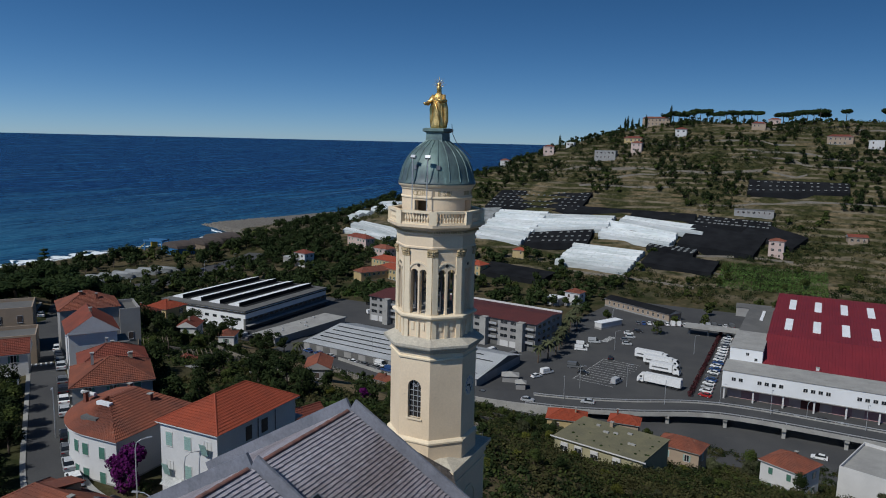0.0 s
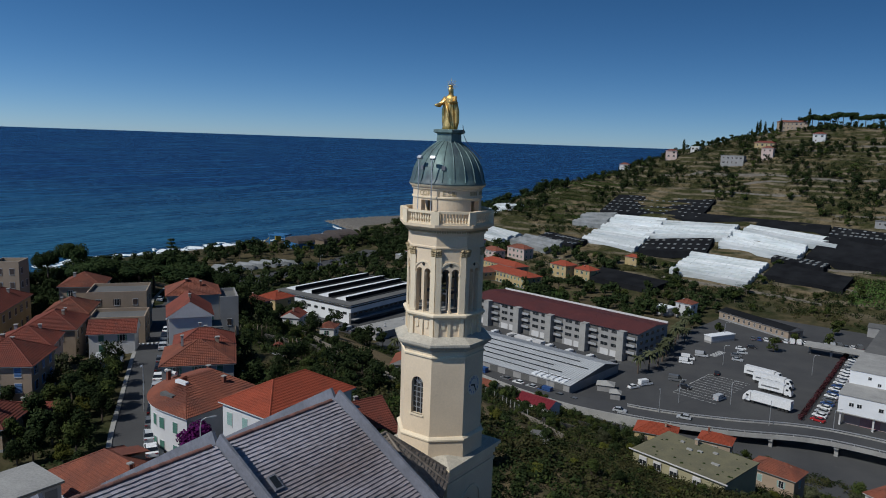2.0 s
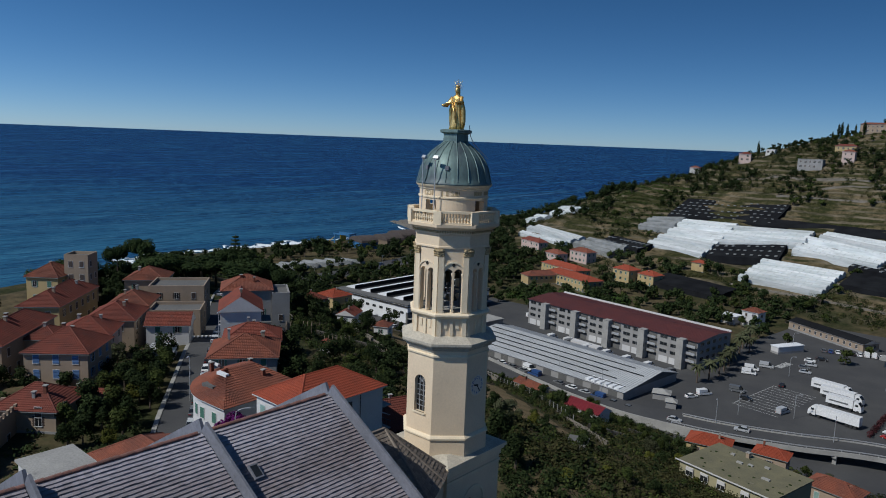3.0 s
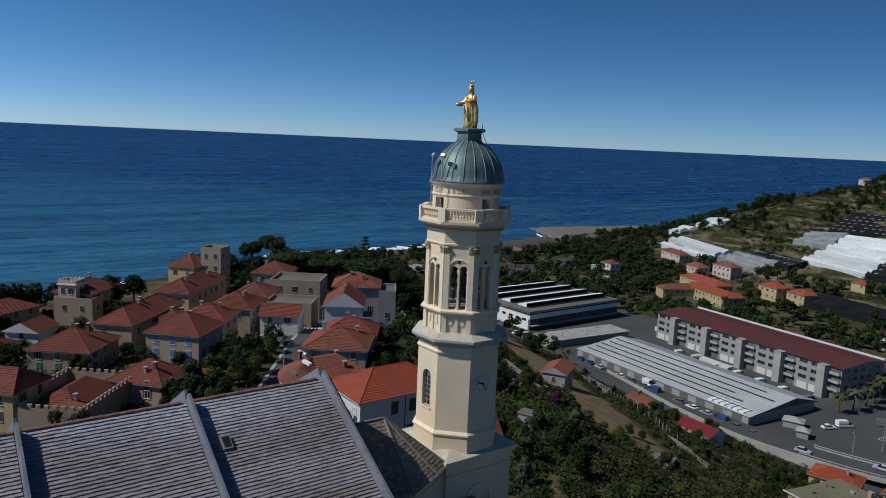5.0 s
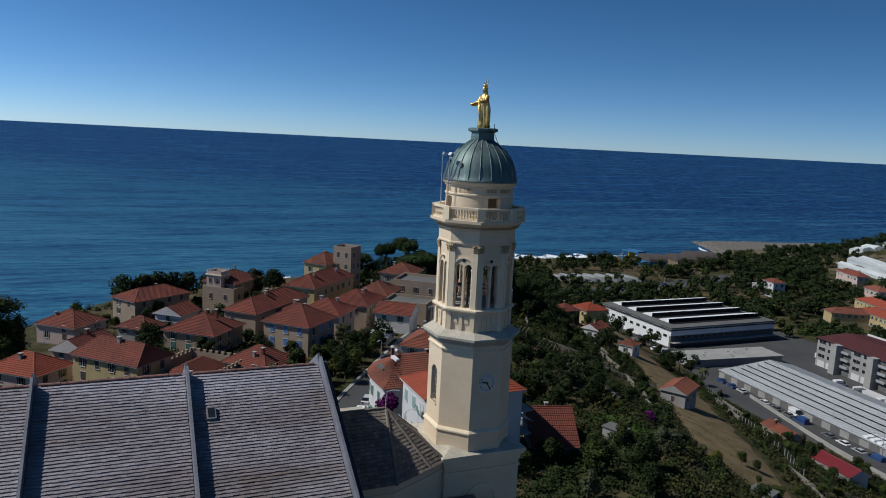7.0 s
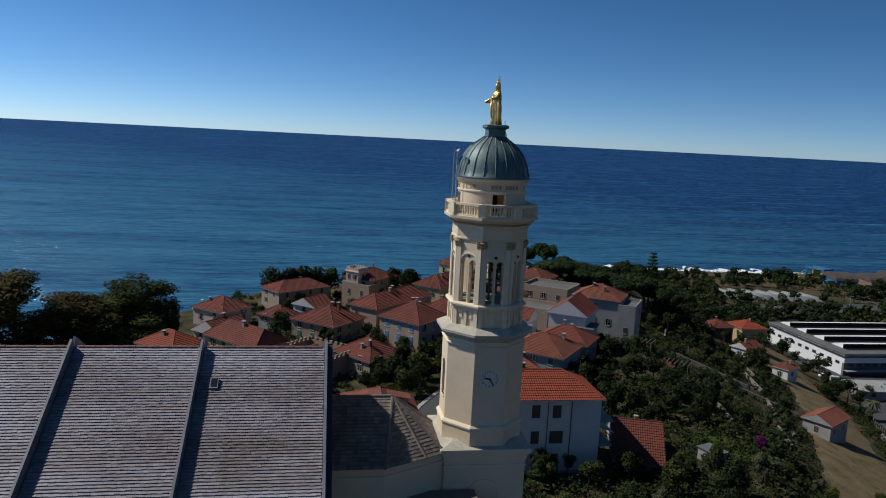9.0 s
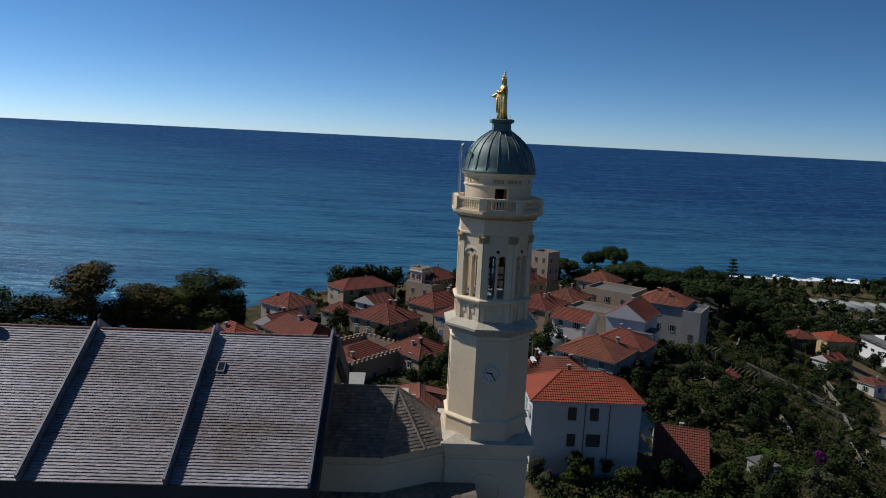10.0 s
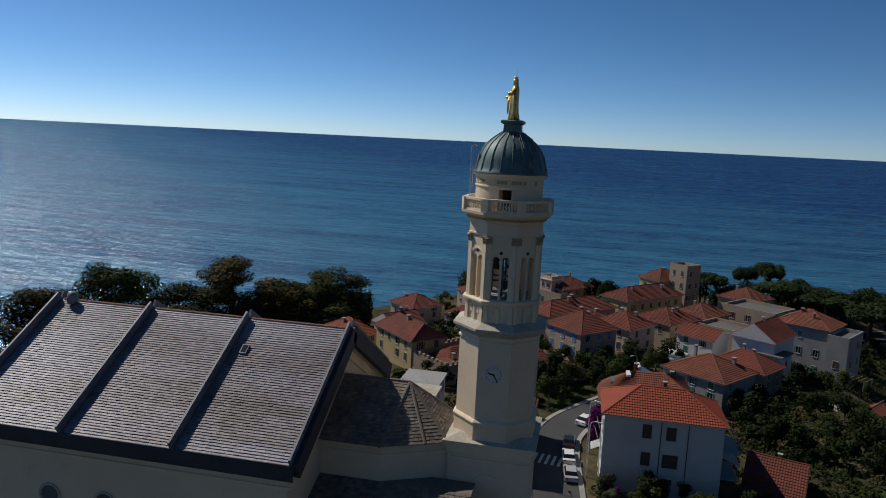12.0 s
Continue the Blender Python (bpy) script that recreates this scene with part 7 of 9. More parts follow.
# ---- boatyard by the shore ----
def boatyard():
    for k, (x, y, w, d, h, wl_, rf) in enumerate(((-399, 384, 20, 14, 5.5, "blue_paint", "shed_roof"), (-398, 410, 22, 16, 5, "wood", "shed_roof"), (-402, 432, 24, 18, 5.5, "wood", "shed_roof"))):
        ob = thing("boat_shed", pose(x, y, ground_z(x, y) - 0.3, 0, 0, 78), "blue boat shed with dark curved roof", "shed", "boat sheds")
        part("wall", Geo().box(-d / 2, d / 2, -w / 2, w / 2, 0, h), M[wl_], ob)
        g = Geo()
        n = 8
        for xx in (-d / 2 - .4, d / 2 + .4):
            for i in range(n + 1):
                t = math.pi * i / n
                g.v.append((xx, (w / 2 + .4) * math.cos(t), h + 4.2 * math.sin(t)))
        g.f += [(i, i + 1, n + 2 + i, n + 1 + i) for i in range(n)] + [tuple(range(n + 1))[::-1], tuple(range(n + 1, 2 * n + 2))]
        part("roof", g, M[rf], ob)
    ob = thing("boat_hoist", pose(-426, 388, 4.5, 0, 0, 15), "blue and yellow travelling boat hoist", "crane")
    for y in (-4, 4):
        for x in (-7, 7):
            part("leg", Geo().box(x - .4, x + .4, y - .4, y + .4, 0, 8.5), M["blue_paint"], ob)
        part("beam", Geo().box(-8, 8, y - .5, y + .5, 8.5, 9.6), M["blue_paint"], ob)
    part("cross_beam", Geo().box(7, 8, -4.5, 4.5, 8.5, 9.6), M["blue_paint"], ob)
    part("sling", Geo().box(-2, -1.4, -4, 4, 3, 8.5), M["crane_yellow"], ob)
    cr = thing("crane_truck", pose(-429, 372, 4.5, 0, 0, 40), "yellow mobile crane with raised jib", "crane")
    part("body", Geo().box(-3, 3, -1.3, 1.3, 0.8, 2.6), M["crane_yellow"], cr)
    part("jib", Geo().tube([(0, 0, 2.4), (6, 0, 8)], [0.5, 0.25], 4), M["crane_yellow"], cr)
    for x in (-2, 2):
        part("wheel", Geo().join(Geo().lathe([(0.6, -1.3), (0.6, 1.3)], 10), pose(x, 0, 0.6, 90, 0, 0)), M["dark"], cr)
    for k in range(7):
        t = thing("polytunnel", pose(-362 + 1.5 * k, 280 + 8.2 * k, 6.4, 0, 0, 12), "pale plastic growing tunnel", "tunnel", "growing tunnels")
        g = Geo()
        n = 8
        for xx in (-11, 11):
            for i in range(n + 1):
                a = math.pi * i / n
                g.v.append((xx, 3.4 * math.cos(a), 2.6 * math.sin(a)))
        g.f += [(i, i + 1, n + 2 + i, n + 1 + i) for i in range(n)] + [tuple(range(n + 1))[::-1], tuple(range(n + 1, 2 * n + 2))]
        part("sheet", g, M["net_grey"], t, smooth=True)


boatyard()
hw, _ = ribbon([(-300, 200), (-318, 250), (-322, 300), (-330, 350), (-345, 410)], 18, lambda x, y, t: ground_z(x, y) + 0.3)
tagged(part("road", hw, M["asphalt"]), "wide coast road behind the shore", "road", kind="structure")


# ---- greenhouses ----
def greenhouse(cx, cy, L, D, n, ang=0, m="greenhouse", label="whitewashed multi-span greenhouse on the slope", h=2.6):
    ob = thing("greenhouse", pose(cx, cy, 0, 0, 0, ang), label, "greenhouse", "hillside greenhouses")
    w = D / n
    c, s = math.cos(radians(ang)), math.sin(radians(ang))
    for i in range(n):
        y0 = -D / 2 + i * w
        ym = y0 + w / 2
        za = ground_z(cx - c * L / 2 - s * ym, cy - s * L / 2 + c * ym)
        zb = ground_z(cx + c * L / 2 - s * ym, cy + s * L / 2 + c * ym)
        g = Geo()
        vs = []
        for x, z in ((-L / 2, za), (L / 2, zb)):
            z = (za + zb) / 2 + (z - (za + zb) / 2) * 0.8
            vs += [(x, y0, z - 1.5), (x, y0, z + h), (x, ym, z + h + w * 0.22), (x, y0 + w, z + h), (x, y0 + w, z - 1.5)]
        g.add(vs, [(0, 1, 6, 5), (1, 2, 7, 6), (2, 3, 8, 7), (3, 4, 9, 8), (4, 3, 2, 1, 0), (5, 6, 7, 8, 9)])
        part("span", g, M[m], ob)
        ribs = Geo()
        k = int(L / 4)
        for j in range(k + 1):
            x = -L / 2 + j * L / k
            z = (za + zb) / 2 + (zb - za) * 0.8 * (j / k - 0.5)
            ribs.add([(x - .06, y0, z + h + .03), (x + .06, y0, z + h + .03), (x + .06, ym, z + h + w * .22 + .03), (x - .06, ym, z + h + w * .22 + .03), (x + .06, y0 + w, z + h + .03), (x - .06, y0 + w, z + h + .03)], [(0, 1, 2, 3), (3, 2, 4, 5)])
        part("glazing_grid", ribs, M["net_grey"], ob)["kind"] = "stuff"
    TAKEN.append((cx, cy, max(L, D) * 0.55))


greenhouse(-184, 497, 40, 54, 8, -4)
greenhouse(-140, 505, 56, 27, 4, -2)
greenhouse(-78, 512, 56, 17, 3, -4)
greenhouse(-91, 493, 48, 22, 4, -6)
greenhouse(-107, 455, 48, 32, 6, -8)
greenhouse(-216, 516, 26, 24, 4, -4, "net_grey", "weathered grey multi-span greenhouse")
greenhouse(-288, 478, 62, 22, 3, -24)
greenhouse(-338, 535, 22, 16, 2, -30)
greenhouse(-326, 556, 24, 16, 2, -30)
greenhouse(-305, 535, 30, 14, 2, -30)
greenhouse(-236, 462, 40, 18, 3, -20, "net_grey", "weathered grey multi-span greenhouse")


def shade_net(cx, cy, L, D, ang=0, stripes=0, seed=0):
    """A field under black shade net on posts, with strips of grey glass between."""
    ob = thing("shade_net", pose(cx, cy, 0, 0, 0, ang), "black shade netting over terraced flower beds", "shade net", "shade nets")
    c, s = math.cos(radians(ang)), math.sin(radians(ang))
    nx, ny = max(2, int(L / 8)), max(2, int(D / 5))
    g = Geo()
    corner = [[ground_z(cx + c * x - s * y, cy + s * x + c * y) for x in (-L / 2, L / 2)] for y in (-D / 2, D / 2)]

    def net_z(x, y):
        u, v = x / L + 0.5, y / D + 0.5
        return (corner[0][0] * (1 - u) + corner[0][1] * u) * (1 - v) + (corner[1][0] * (1 - u) + corner[1][1] * u) * v + 3.0

    for j in range(ny + 1):
        for i in range(nx + 1):
            x, y = -L / 2 + L * i / nx, -D / 2 + D * j / ny
            g.v.append((x, y, net_z(x, y) + 0.25 * ((i + j) % 2)))
    k = nx + 1
    for j in range(ny):
        for i in range(nx):
            o = j * k + i
            g.f.append((o, o + 1, o + k + 1, o + k))
    ring = [i for i in range(k)] + [j * k + nx for j in range(1, ny + 1)] + [ny * k + i for i in range(nx - 1, -1, -1)] + [j * k for j in range(ny - 1, 0, -1)]
    base = len(g.v)
    for r in ring:
        x, y, z = g.v[r]
        g.v.append((x, y, z - 5.0))
    n = len(ring)
    g.f += [(ring[q], base + q, base + (q + 1) % n, ring[(q + 1) % n]) for q in range(n)]
    part("net", g, M["net"], ob)
    rnd = random.Random(seed)
    for i in range(stripes):
        for j in range(ny):
            if rnd.random() < 0.12:
                continue
            x = -L / 2 + (i + 0.5) * L / stripes + rnd.uniform(-0.5, 0.5)
            y = -D / 2 + (j + 0.2) * D / ny
            z = net_z(x, y + D / ny * 0.4) + 0.35
            part("glass_strip", Geo().box(x - 0.8, x + 0.8, y, y + D / ny * 0.95, z - 0.4, z + 0.05), M["net_grey"], ob)
    TAKEN.append((cx, cy, max(L, D) * 0.5))


shade_net(-180, 546, 78, 32, -4, 16, 1)
shade_net(-106, 531, 94, 12, 2, 0, 2)
shade_net(-34, 527, 48, 15, -4, 17, 9)
shade_net(-142, 480, 44, 18, 3, 9, 3)
shade_net(4, 580, 66, 15, 0, 15, 4)
shade_net(-38, 497, 48, 30, -12, 0, 5)
shade_net(-58, 458, 42, 22, -6, 0, 6)
shade_net(-8, 512, 36, 20, -25, 0, 10)
shade_net(-66, 478, 30, 12, -8, 8, 7)
shade_net(-150, 415, 46, 20, -10, 0, 8)
shade_net(-222, 470, 40, 14, -20, 10, 11)

# houses on the hill
for k, (x, y, a, lv, lu, h, wl_, tl, rf, lab) in enumerate((
    (-245, 640, 10, 12, 9, 6, "white", "tile_old", "hip", "white villa on the headland"), (-204, 645, 10, 14, 11, 9, "pinkw", "tile", "hip", "pinkish house with red roof on the headland"),
    (-147, 627, 0, 24, 10, 6.5, "greyw", "concrete", "flat", "plain pale grey long building on the hill"), (-122, 632, 0, 13, 9, 8, "pinkw", "tile_old", "hip", "pink house on the hill"),
    (-131, 662, 0, 22, 9, 6, "yellow", "tile", "hip", "cream house with red roof on the hill"), (-92, 674, 0, 14, 10, 7, "white", "tile", "hip", "white house with red roof on the hill"),
    (-124, 733, 5, 36, 12, 9, "beige", "tile_old", "hip", "old stone villa on the hilltop"), (32, 668, 0, 26, 10, 6, "beige", "tile", "hip", "red roofed farmhouse on the hill"),
    (57, 660, 0, 14, 9, 7, "white", "white_roof", "flat", "white modern house on the hill"), (-5, 490, -6, 13, 10, 9, "pinkw", "tile_old", "hip", "pink three-storey house between the nets"),
    (-159, 449, -6, 12, 9, 6, "yellow", "tile_new", "hip", "cream house with orange roof below the greenhouses"), (-19, 734, 0, 15, 9, 7, "pinkw", "tile_old", "hip", "pink house among pines on the hilltop"),
    (-188, 660, 0, 10, 7, 4, "white", "white_roof", "flat", "small white house on the headland"), (-30, 690, 0, 16, 8, 5, "beige", "tile", "hip", "beige farmhouse with red roof on the hill"),
    (-22, 545, 0, 34, 8, 3.5, "greyw", "felt", "flat", "long low farm shed"), (40, 520, 10, 16, 9, 4, "beige", "tile", "gable", "low farmhouse with orange roof"))):
    house((x, y), a, 0.75 * lv, 0.8 * lu, ground_z(x, y) + 0.85 * h, lab, tile=tl, wall=wl_, roof=rf, shut="shut_brown", rise=1.6, seed=90 + k, centre=True, floors=max(1, int(h / 3)), pitch=0.6, chimneys=0, sides="a")
for k, (x, y, z, L, a) in enumerate(((-60, 452, 0, 60, -4), (-30, 478, 0, 70, 5), (-90, 430, 0, 90, -6), (0, 560, 0, 120, 3), (-60, 600, 0, 140, 4), (-150, 605, 0, 100, 0), (20, 640, 0, 110, 0), (-60, 655, 0, 120, 2), (0, 625, 0, 90, -3), (-120, 575, 0, 70, 2), (20, 690, 0, 90, 0))):
    g, _ = ribbon([(x - L / 2 * math.cos(radians(a)), y - L / 2 * math.sin(radians(a))), (x, y + 2), (x + L / 2 * math.cos(radians(a)), y + L / 2 * math.sin(radians(a)))], 0.8, lambda px_, py_, t: ground_z(px_, py_) + 1.1, 2.5)
    tagged(part("terrace_wall", g, M["stone"]), "dry stone terrace wall on the hillside", "wall", kind="structure")

# ---- plants ----
def leaf_cloud(g, blobs, n, size, rnd, flat=0.0, shell=0.55):
    """Small leaf sprays scattered through ellipsoids (x, y, z, rx, ry, rz), denser towards their skin."""
    vol = [b[3] * b[4] * b[5] for b in blobs]
    tot = sum(vol)
    for b, v in zip(blobs, vol):
        for _ in range(max(3, int(n * v / tot))):
            while True:
                d = Vector((rnd.gauss(0, 1), rnd.gauss(0, 1), rnd.gauss(0, 1)))
                if d.length > 0.01:
                    break
            d.normalize()
            r = shell + (1.06 - shell) * rnd.random() ** 0.6
            p = Vector((b[0] + d.x * b[3] * r, b[1] + d.y * b[4] * r, b[2] + d.z * b[5] * r))
            nrm = (d + Vector((rnd.uniform(-.7, .7), rnd.uniform(-.7, .7), rnd.uniform(-.3, .9) + flat))).normalized()
            a = nrm.orthogonal().normalized()
            a.rotate(Matrix.Rotation(rnd.uniform(0, 6.28), 3, nrm))
            c = nrm.cross(a)
            s = size * rnd.uniform(0.6, 1.35)
            k = len(g.v)
            g.v += [tuple(p - a * s * 0.5 - c * s * 0.35), tuple(p + a * s * 0.55 - c * s * 0.2 + nrm * s * 0.1), tuple(p + a * s * 0.45 + c * s * 0.4), tuple(p - a * s * 0.4 + c * s * 0.3 - nrm * s * 0.12)]
            g.f.append((k, k + 1, k + 2, k + 3))


def limbs(g, tips, base, r, rnd):
    for t in tips:
        mid = Vector(base).lerp(Vector(t), 0.5) + Vector((rnd.uniform(-.3, .3), rnd.uniform(-.3, .3), 0.3))
        g.tube([base, mid, t], [r, r * 0.7, r * 0.25], 5)


TREES = {}


def tree_meshes(kind, k):
    """Trunk and crown of a kind of tree; each variant is made once and shared."""
    if (kind, k) in TREES:
        return TREES[kind, k]
    rnd = random.Random(hash_of(kind) + 31 * k)
    t, c = Geo(), Geo()
    leaf = "leaf"
    if kind in ("broad", "olive", "dark", "lime"):
        h = 6.5
        blobs = []
        for i in range(9):
            a = rnd.uniform(0, 6.28)
            r = rnd.uniform(0.2, 2.0)
            blobs.append((r * math.cos(a), r * math.sin(a), rnd.uniform(3.0, 5.8) - r * 0.3, rnd.uniform(0.9, 1.6), rnd.uniform(0.9, 1.6), rnd.uniform(0.8, 1.3)))
        t.tube([(0, 0, -1.2), (0.05, 0, 1.0), (0.1, 0.05, 2.4)], [0.24, 0.19, 0.14], 6)
        limbs(t, [b[:3] for b in blobs[:5]], (0.1, 0.05, 2.2), 0.10, rnd)
        leaf_cloud(c, blobs, 1700, 0.33, rnd, shell=0.45)
        leaf = {"broad": "leaf", "olive": "leaf_olive", "dark": "leaf_dark", "lime": "leaf_yellow"}[kind]
    elif kind == "big":
        blobs = []
        for i in range(30):
            a = rnd.uniform(0, 6.28)
            z = 4.5 + 12.0 * (i + rnd.random()) / 30
            w = 4.3 * math.sqrt(max(0.05, 1 - ((z - 9.5) / 7.6) ** 2))
            r = rnd.uniform(0.35, 1) * w
            blobs.append((r * math.cos(a), r * math.sin(a), z, rnd.uniform(1.4, 2.2), rnd.uniform(1.4, 2.2), rnd.uniform(1.1, 1.7)))
        t.tube([(0, 0, -1.5), (0.2, 0, 4), (0.1, 0.2, 9), (0.3, 0.2, 14)], [0.5, 0.4, 0.28, 0.1], 7)
        limbs(t, [b[:3] for b in blobs[:11]], (0.2, 0.1, 6), 0.2, rnd)
        leaf_cloud(c, blobs, 14000, 0.27, rnd, shell=0.45)
        leaf = ("leaf_rust", "leaf", "leaf_dark")[k % 3]
    elif kind == "pine":
        blobs = []
        for i in range(16):
            a = rnd.uniform(0, 6.28)
            r = 5.2 * math.sqrt(rnd.random())
            blobs.append((r * math.cos(a), r * math.sin(a), 9.6 + 1.4 * (1 - r / 5.5) + rnd.uniform(-.7, .5), rnd.uniform(1.4, 2.2), rnd.uniform(1.4, 2.2), rnd.uniform(1.1, 1.7)))
        t.tube([(0, 0, -1.5), (0.3, 0, 4), (0.1, 0.2, 9)], [0.4, 0.3, 0.22], 7)
        limbs(t, [(b[0], b[1], b[2] - 0.5) for b in blobs[:10]], (0.1, 0.2, 8), 0.15, rnd)
        leaf_cloud(c, blobs, 5000, 0.42, rnd, 0.4)
        leaf = "leaf_pine"
    elif kind == "cypress":
        blobs = [(rnd.uniform(-.12, .12), rnd.uniform(-.12, .12), 1.0 + i * 0.95, 0.95 * math.sin(math.pi * (i + 1.8) / 13.5) + 0.15, 0.95 * math.sin(math.pi * (i + 1.8) / 13.5) + 0.15, 0.95) for i in range(11)]
        t.tube([(0, 0, -1), (0, 0, 9)], [0.18, 0.05], 5)
        leaf_cloud(c, blobs, 1300, 0.34, rnd)
        leaf = "leaf_dark"
    elif kind == "norfolk":
        t.tube([(0, 0, -1), (0, 0, 20)], [0.35, 0.05], 6)
        for i in range(14):
            z = 3 + i * 1.22
            r = 4.6 * (1 - i / 15.0)
            for j in range(7):
                a = j * 0.9 + i * 0.5
                tip = (r * math.cos(a), r * math.sin(a), z + 0.3)
                t.tube([(0, 0, z), tip], [0.07, 0.02], 4)
                for q in range(4):
                    f = (q + 1.2) / 5
                    leaf_cloud(c, [(tip[0] * f, tip[1] * f, z + 0.3 * f + 0.1, 0.5, 0.5, 0.22)], 10, 0.42, rnd, 0.6, 0.1)
        leaf = "leaf_dark"
    elif kind == "palm":
        t.tube([(0, 0, -0.5), (0.1, 0, 3), (0.05, 0.05, 6.2)], [0.32, 0.26, 0.28], 8)
        for i in range(26):
            a = i * 2.399
            up = rnd.uniform(-0.1, 1.1)
            pts = []
            for q in range(7):
                f = q / 6
                r = 2.7 * f
                pts.append(Vector((r * math.cos(a), r * math.sin(a), 6.3 + up * 2.0 * f - 2.6 * f * f * (1.2 - 0.5 * up))))
            side = Vector((-math.sin(a), math.cos(a), 0))
            for q in range(6):
                w0, w1 = 0.42 * math.sin(math.pi * (q + 0.6) / 7.2), 0.42 * math.sin(math.pi * (q + 1.6) / 7.2)
                for s in (-1, 1):
                    k0 = len(c.v)
                    c.v += [tuple(pts[q]), tuple(pts[q + 1]), tuple(pts[q + 1] + side * s * w1 - Vector((0, 0, w1 * 0.5))), tuple(pts[q] + side * s * w0 - Vector((0, 0, w0 * 0.5)))]
                    c.f.append((k0, k0 + 1, k0 + 2, k0 + 3))
        leaf = "leaf_olive"
    elif kind == "bougainvillea":
        blobs = [(rnd.uniform(-1.6, 1.6), rnd.uniform(-.6, .6), rnd.uniform(1, 6.2), rnd.uniform(0.7, 1.3), 0.8, rnd.uniform(0.7, 1.2)) for i in range(11)]
        t.tube([(0, 0, -0.5), (0.1, 0, 2), (-0.3, 0, 4)], [0.12, 0.1, 0.05], 5)
        leaf_cloud(c, blobs, 1800, 0.3, rnd)
        leaf = "bougain"
    TREES[kind, k] = (t.mesh("trunk", M["bark"]), c.mesh("crown", M[leaf]))
    return TREES[kind, k]


def hash_of(s):
    return sum(ord(ch) * (i + 7) for i, ch in enumerate(s))


LABELS = {"broad": "leafy green tree in a garden", "olive": "grey-green olive tree on the slope", "dark": "dark evergreen tree with dense crown", "lime": "yellow-green citrus tree in a garden", "big": "tall dense tree on the seaward slope",
          "pine": "umbrella pine with a flat dark crown", "cypress": "slim dark green cypress tree", "norfolk": "tiered araucaria by the shore", "palm": "palm tree with drooping fronds beside the parking lot",
          "bougainvillea": "magenta bougainvillea against a house wall"}
COUNT = [0]


def tree(kind, x, y, s=1.0, z=None, k=None, squash=1.0):
    COUNT[0] += 1
    rnd = random.Random(COUNT[0])
    tr, cr = tree_meshes(kind, rnd.randrange(3) if k is None else k)
    z = ground_z(x, y) if z is None else z
    nm = "bush" if kind == "bougainvillea" else ("palm_tree" if kind == "palm" else "tree")
    ob = thing(nm, pose(x, y, z, 0, 0, rnd.uniform(0, 360)) @ Matrix.Diagonal((s, s, s * squash, 1)), LABELS[kind], nm.replace("_", " "), kind + " trees")
    part("trunk", tr, None, ob)
    part("crown", cr, None, ob)
    return ob


def near_road(x, y, pts, r):
    for (x0, y0), (x1, y1) in zip(pts[:-1], pts[1:]):
        dx, dy = x1 - x0, y1 - y0
        t = clamp(((x - x0) * dx + (y - y0) * dy) / (dx * dx + dy * dy))
        if (x - x0 - t * dx) ** 2 + (y - y0 - t * dy) ** 2 < r * r:
            return True
    return False


def scatter(n, x0, x1, y0, y1, kinds, s0, s1, seed, keep=lambda x, y: True, gap=1.5, tall=(0.85, 1.2)):
    rnd = random.Random(seed)
    made = tries = 0
    while made < n and tries < n * 14:
        tries += 1
        x, y = rnd.uniform(x0, x1), rnd.uniform(y0, y1)
        if not free(x, y, gap) or not keep(x, y) or near_road(x, y, LANE, 6.5) or near_road(x, y, DECK, 8) or ground_z(x, y) < 3.5:
            continue
        s = rnd.uniform(s0, s1)
        tree(rnd.choice(kinds), x, y, s, squash=rnd.uniform(*tall))
        made += 1


# tall trees on the seaward slope behind the nave
for x, y, top, k in ((-88, -33, 64, 1), (-80, -42, 60, 0), (-112, -21, 62.5, 0), (-105, -30, 57, 2), (-119, -13, 57, 0), (-132, -4, 58, 1), (-126, -6, 55, 1), (-66, -48, 57, 1), (-98, -24, 54, 2), (-137, -14, 52, 2), (-52, -62, 58, 1)):
    gz_ = ground_z(x, y) - 0.5
    ob = tree("big", x, y, 1.85, z=gz_, k=k, squash=(top - gz_) / 17.6 / 1.85)
tree("cypress", -139, 3, 1.0, z=40.5)
tree("cypress", -141, 1, 0.9, z=40.0)
# pines by the shore road
for x, y, s, top in ((-208, 113.8, 0.9, 57.3), (-213, 108, 0.7, 55), (-198.8, 115.6, 1.4, 53.3), (-195, 127, 1.5, 51.5), (-187, 136, 1.5, 51), (-181, 143, 1.0, 48.5), (-197, 141, 1.0, 53.5), (-213, 94, 1.2, 51.4), (-206, 84, 1.0, 51), (-216, 126, 1.3, 49),
                     (-205, 138, 1.3, 48.5), (-219, 141, 1.5, 47), (-228, 132, 1.3, 47), (-208, 152, 1.4, 45.5), (-240, 152, 1.3, 43), (-222, 160, 1.3, 42), (-192, 154, 1.2, 45), (-232, 170, 1.2, 39)):
    gz_ = ground_z(x, y) - 0.5
    tree("pine", x, y, s, z=gz_, squash=(top - gz_) / 12.4 / s)
for x, y, s in ((-176, 23, 1.7), (-178, 27, 1.8), (-181, 31, 1.8), (-183, 35, 1.7), (-186, 39, 1.5), (-192, 45, 1.3), (-160, 12, 1.0), (-184, 57, 1.4), (-189, 64, 1.5), (-196, 60, 1.3), (-164, 38, 1.0), (-159, 45, 1.0), (-154, 50, 0.9), (-168, 31, 0.9), (-150, 44, 0.8)):
    tree("dark", x, y, s)
tree("norfolk", -249, 174, 1.5, z=25.0, k=0, squash=0.8)
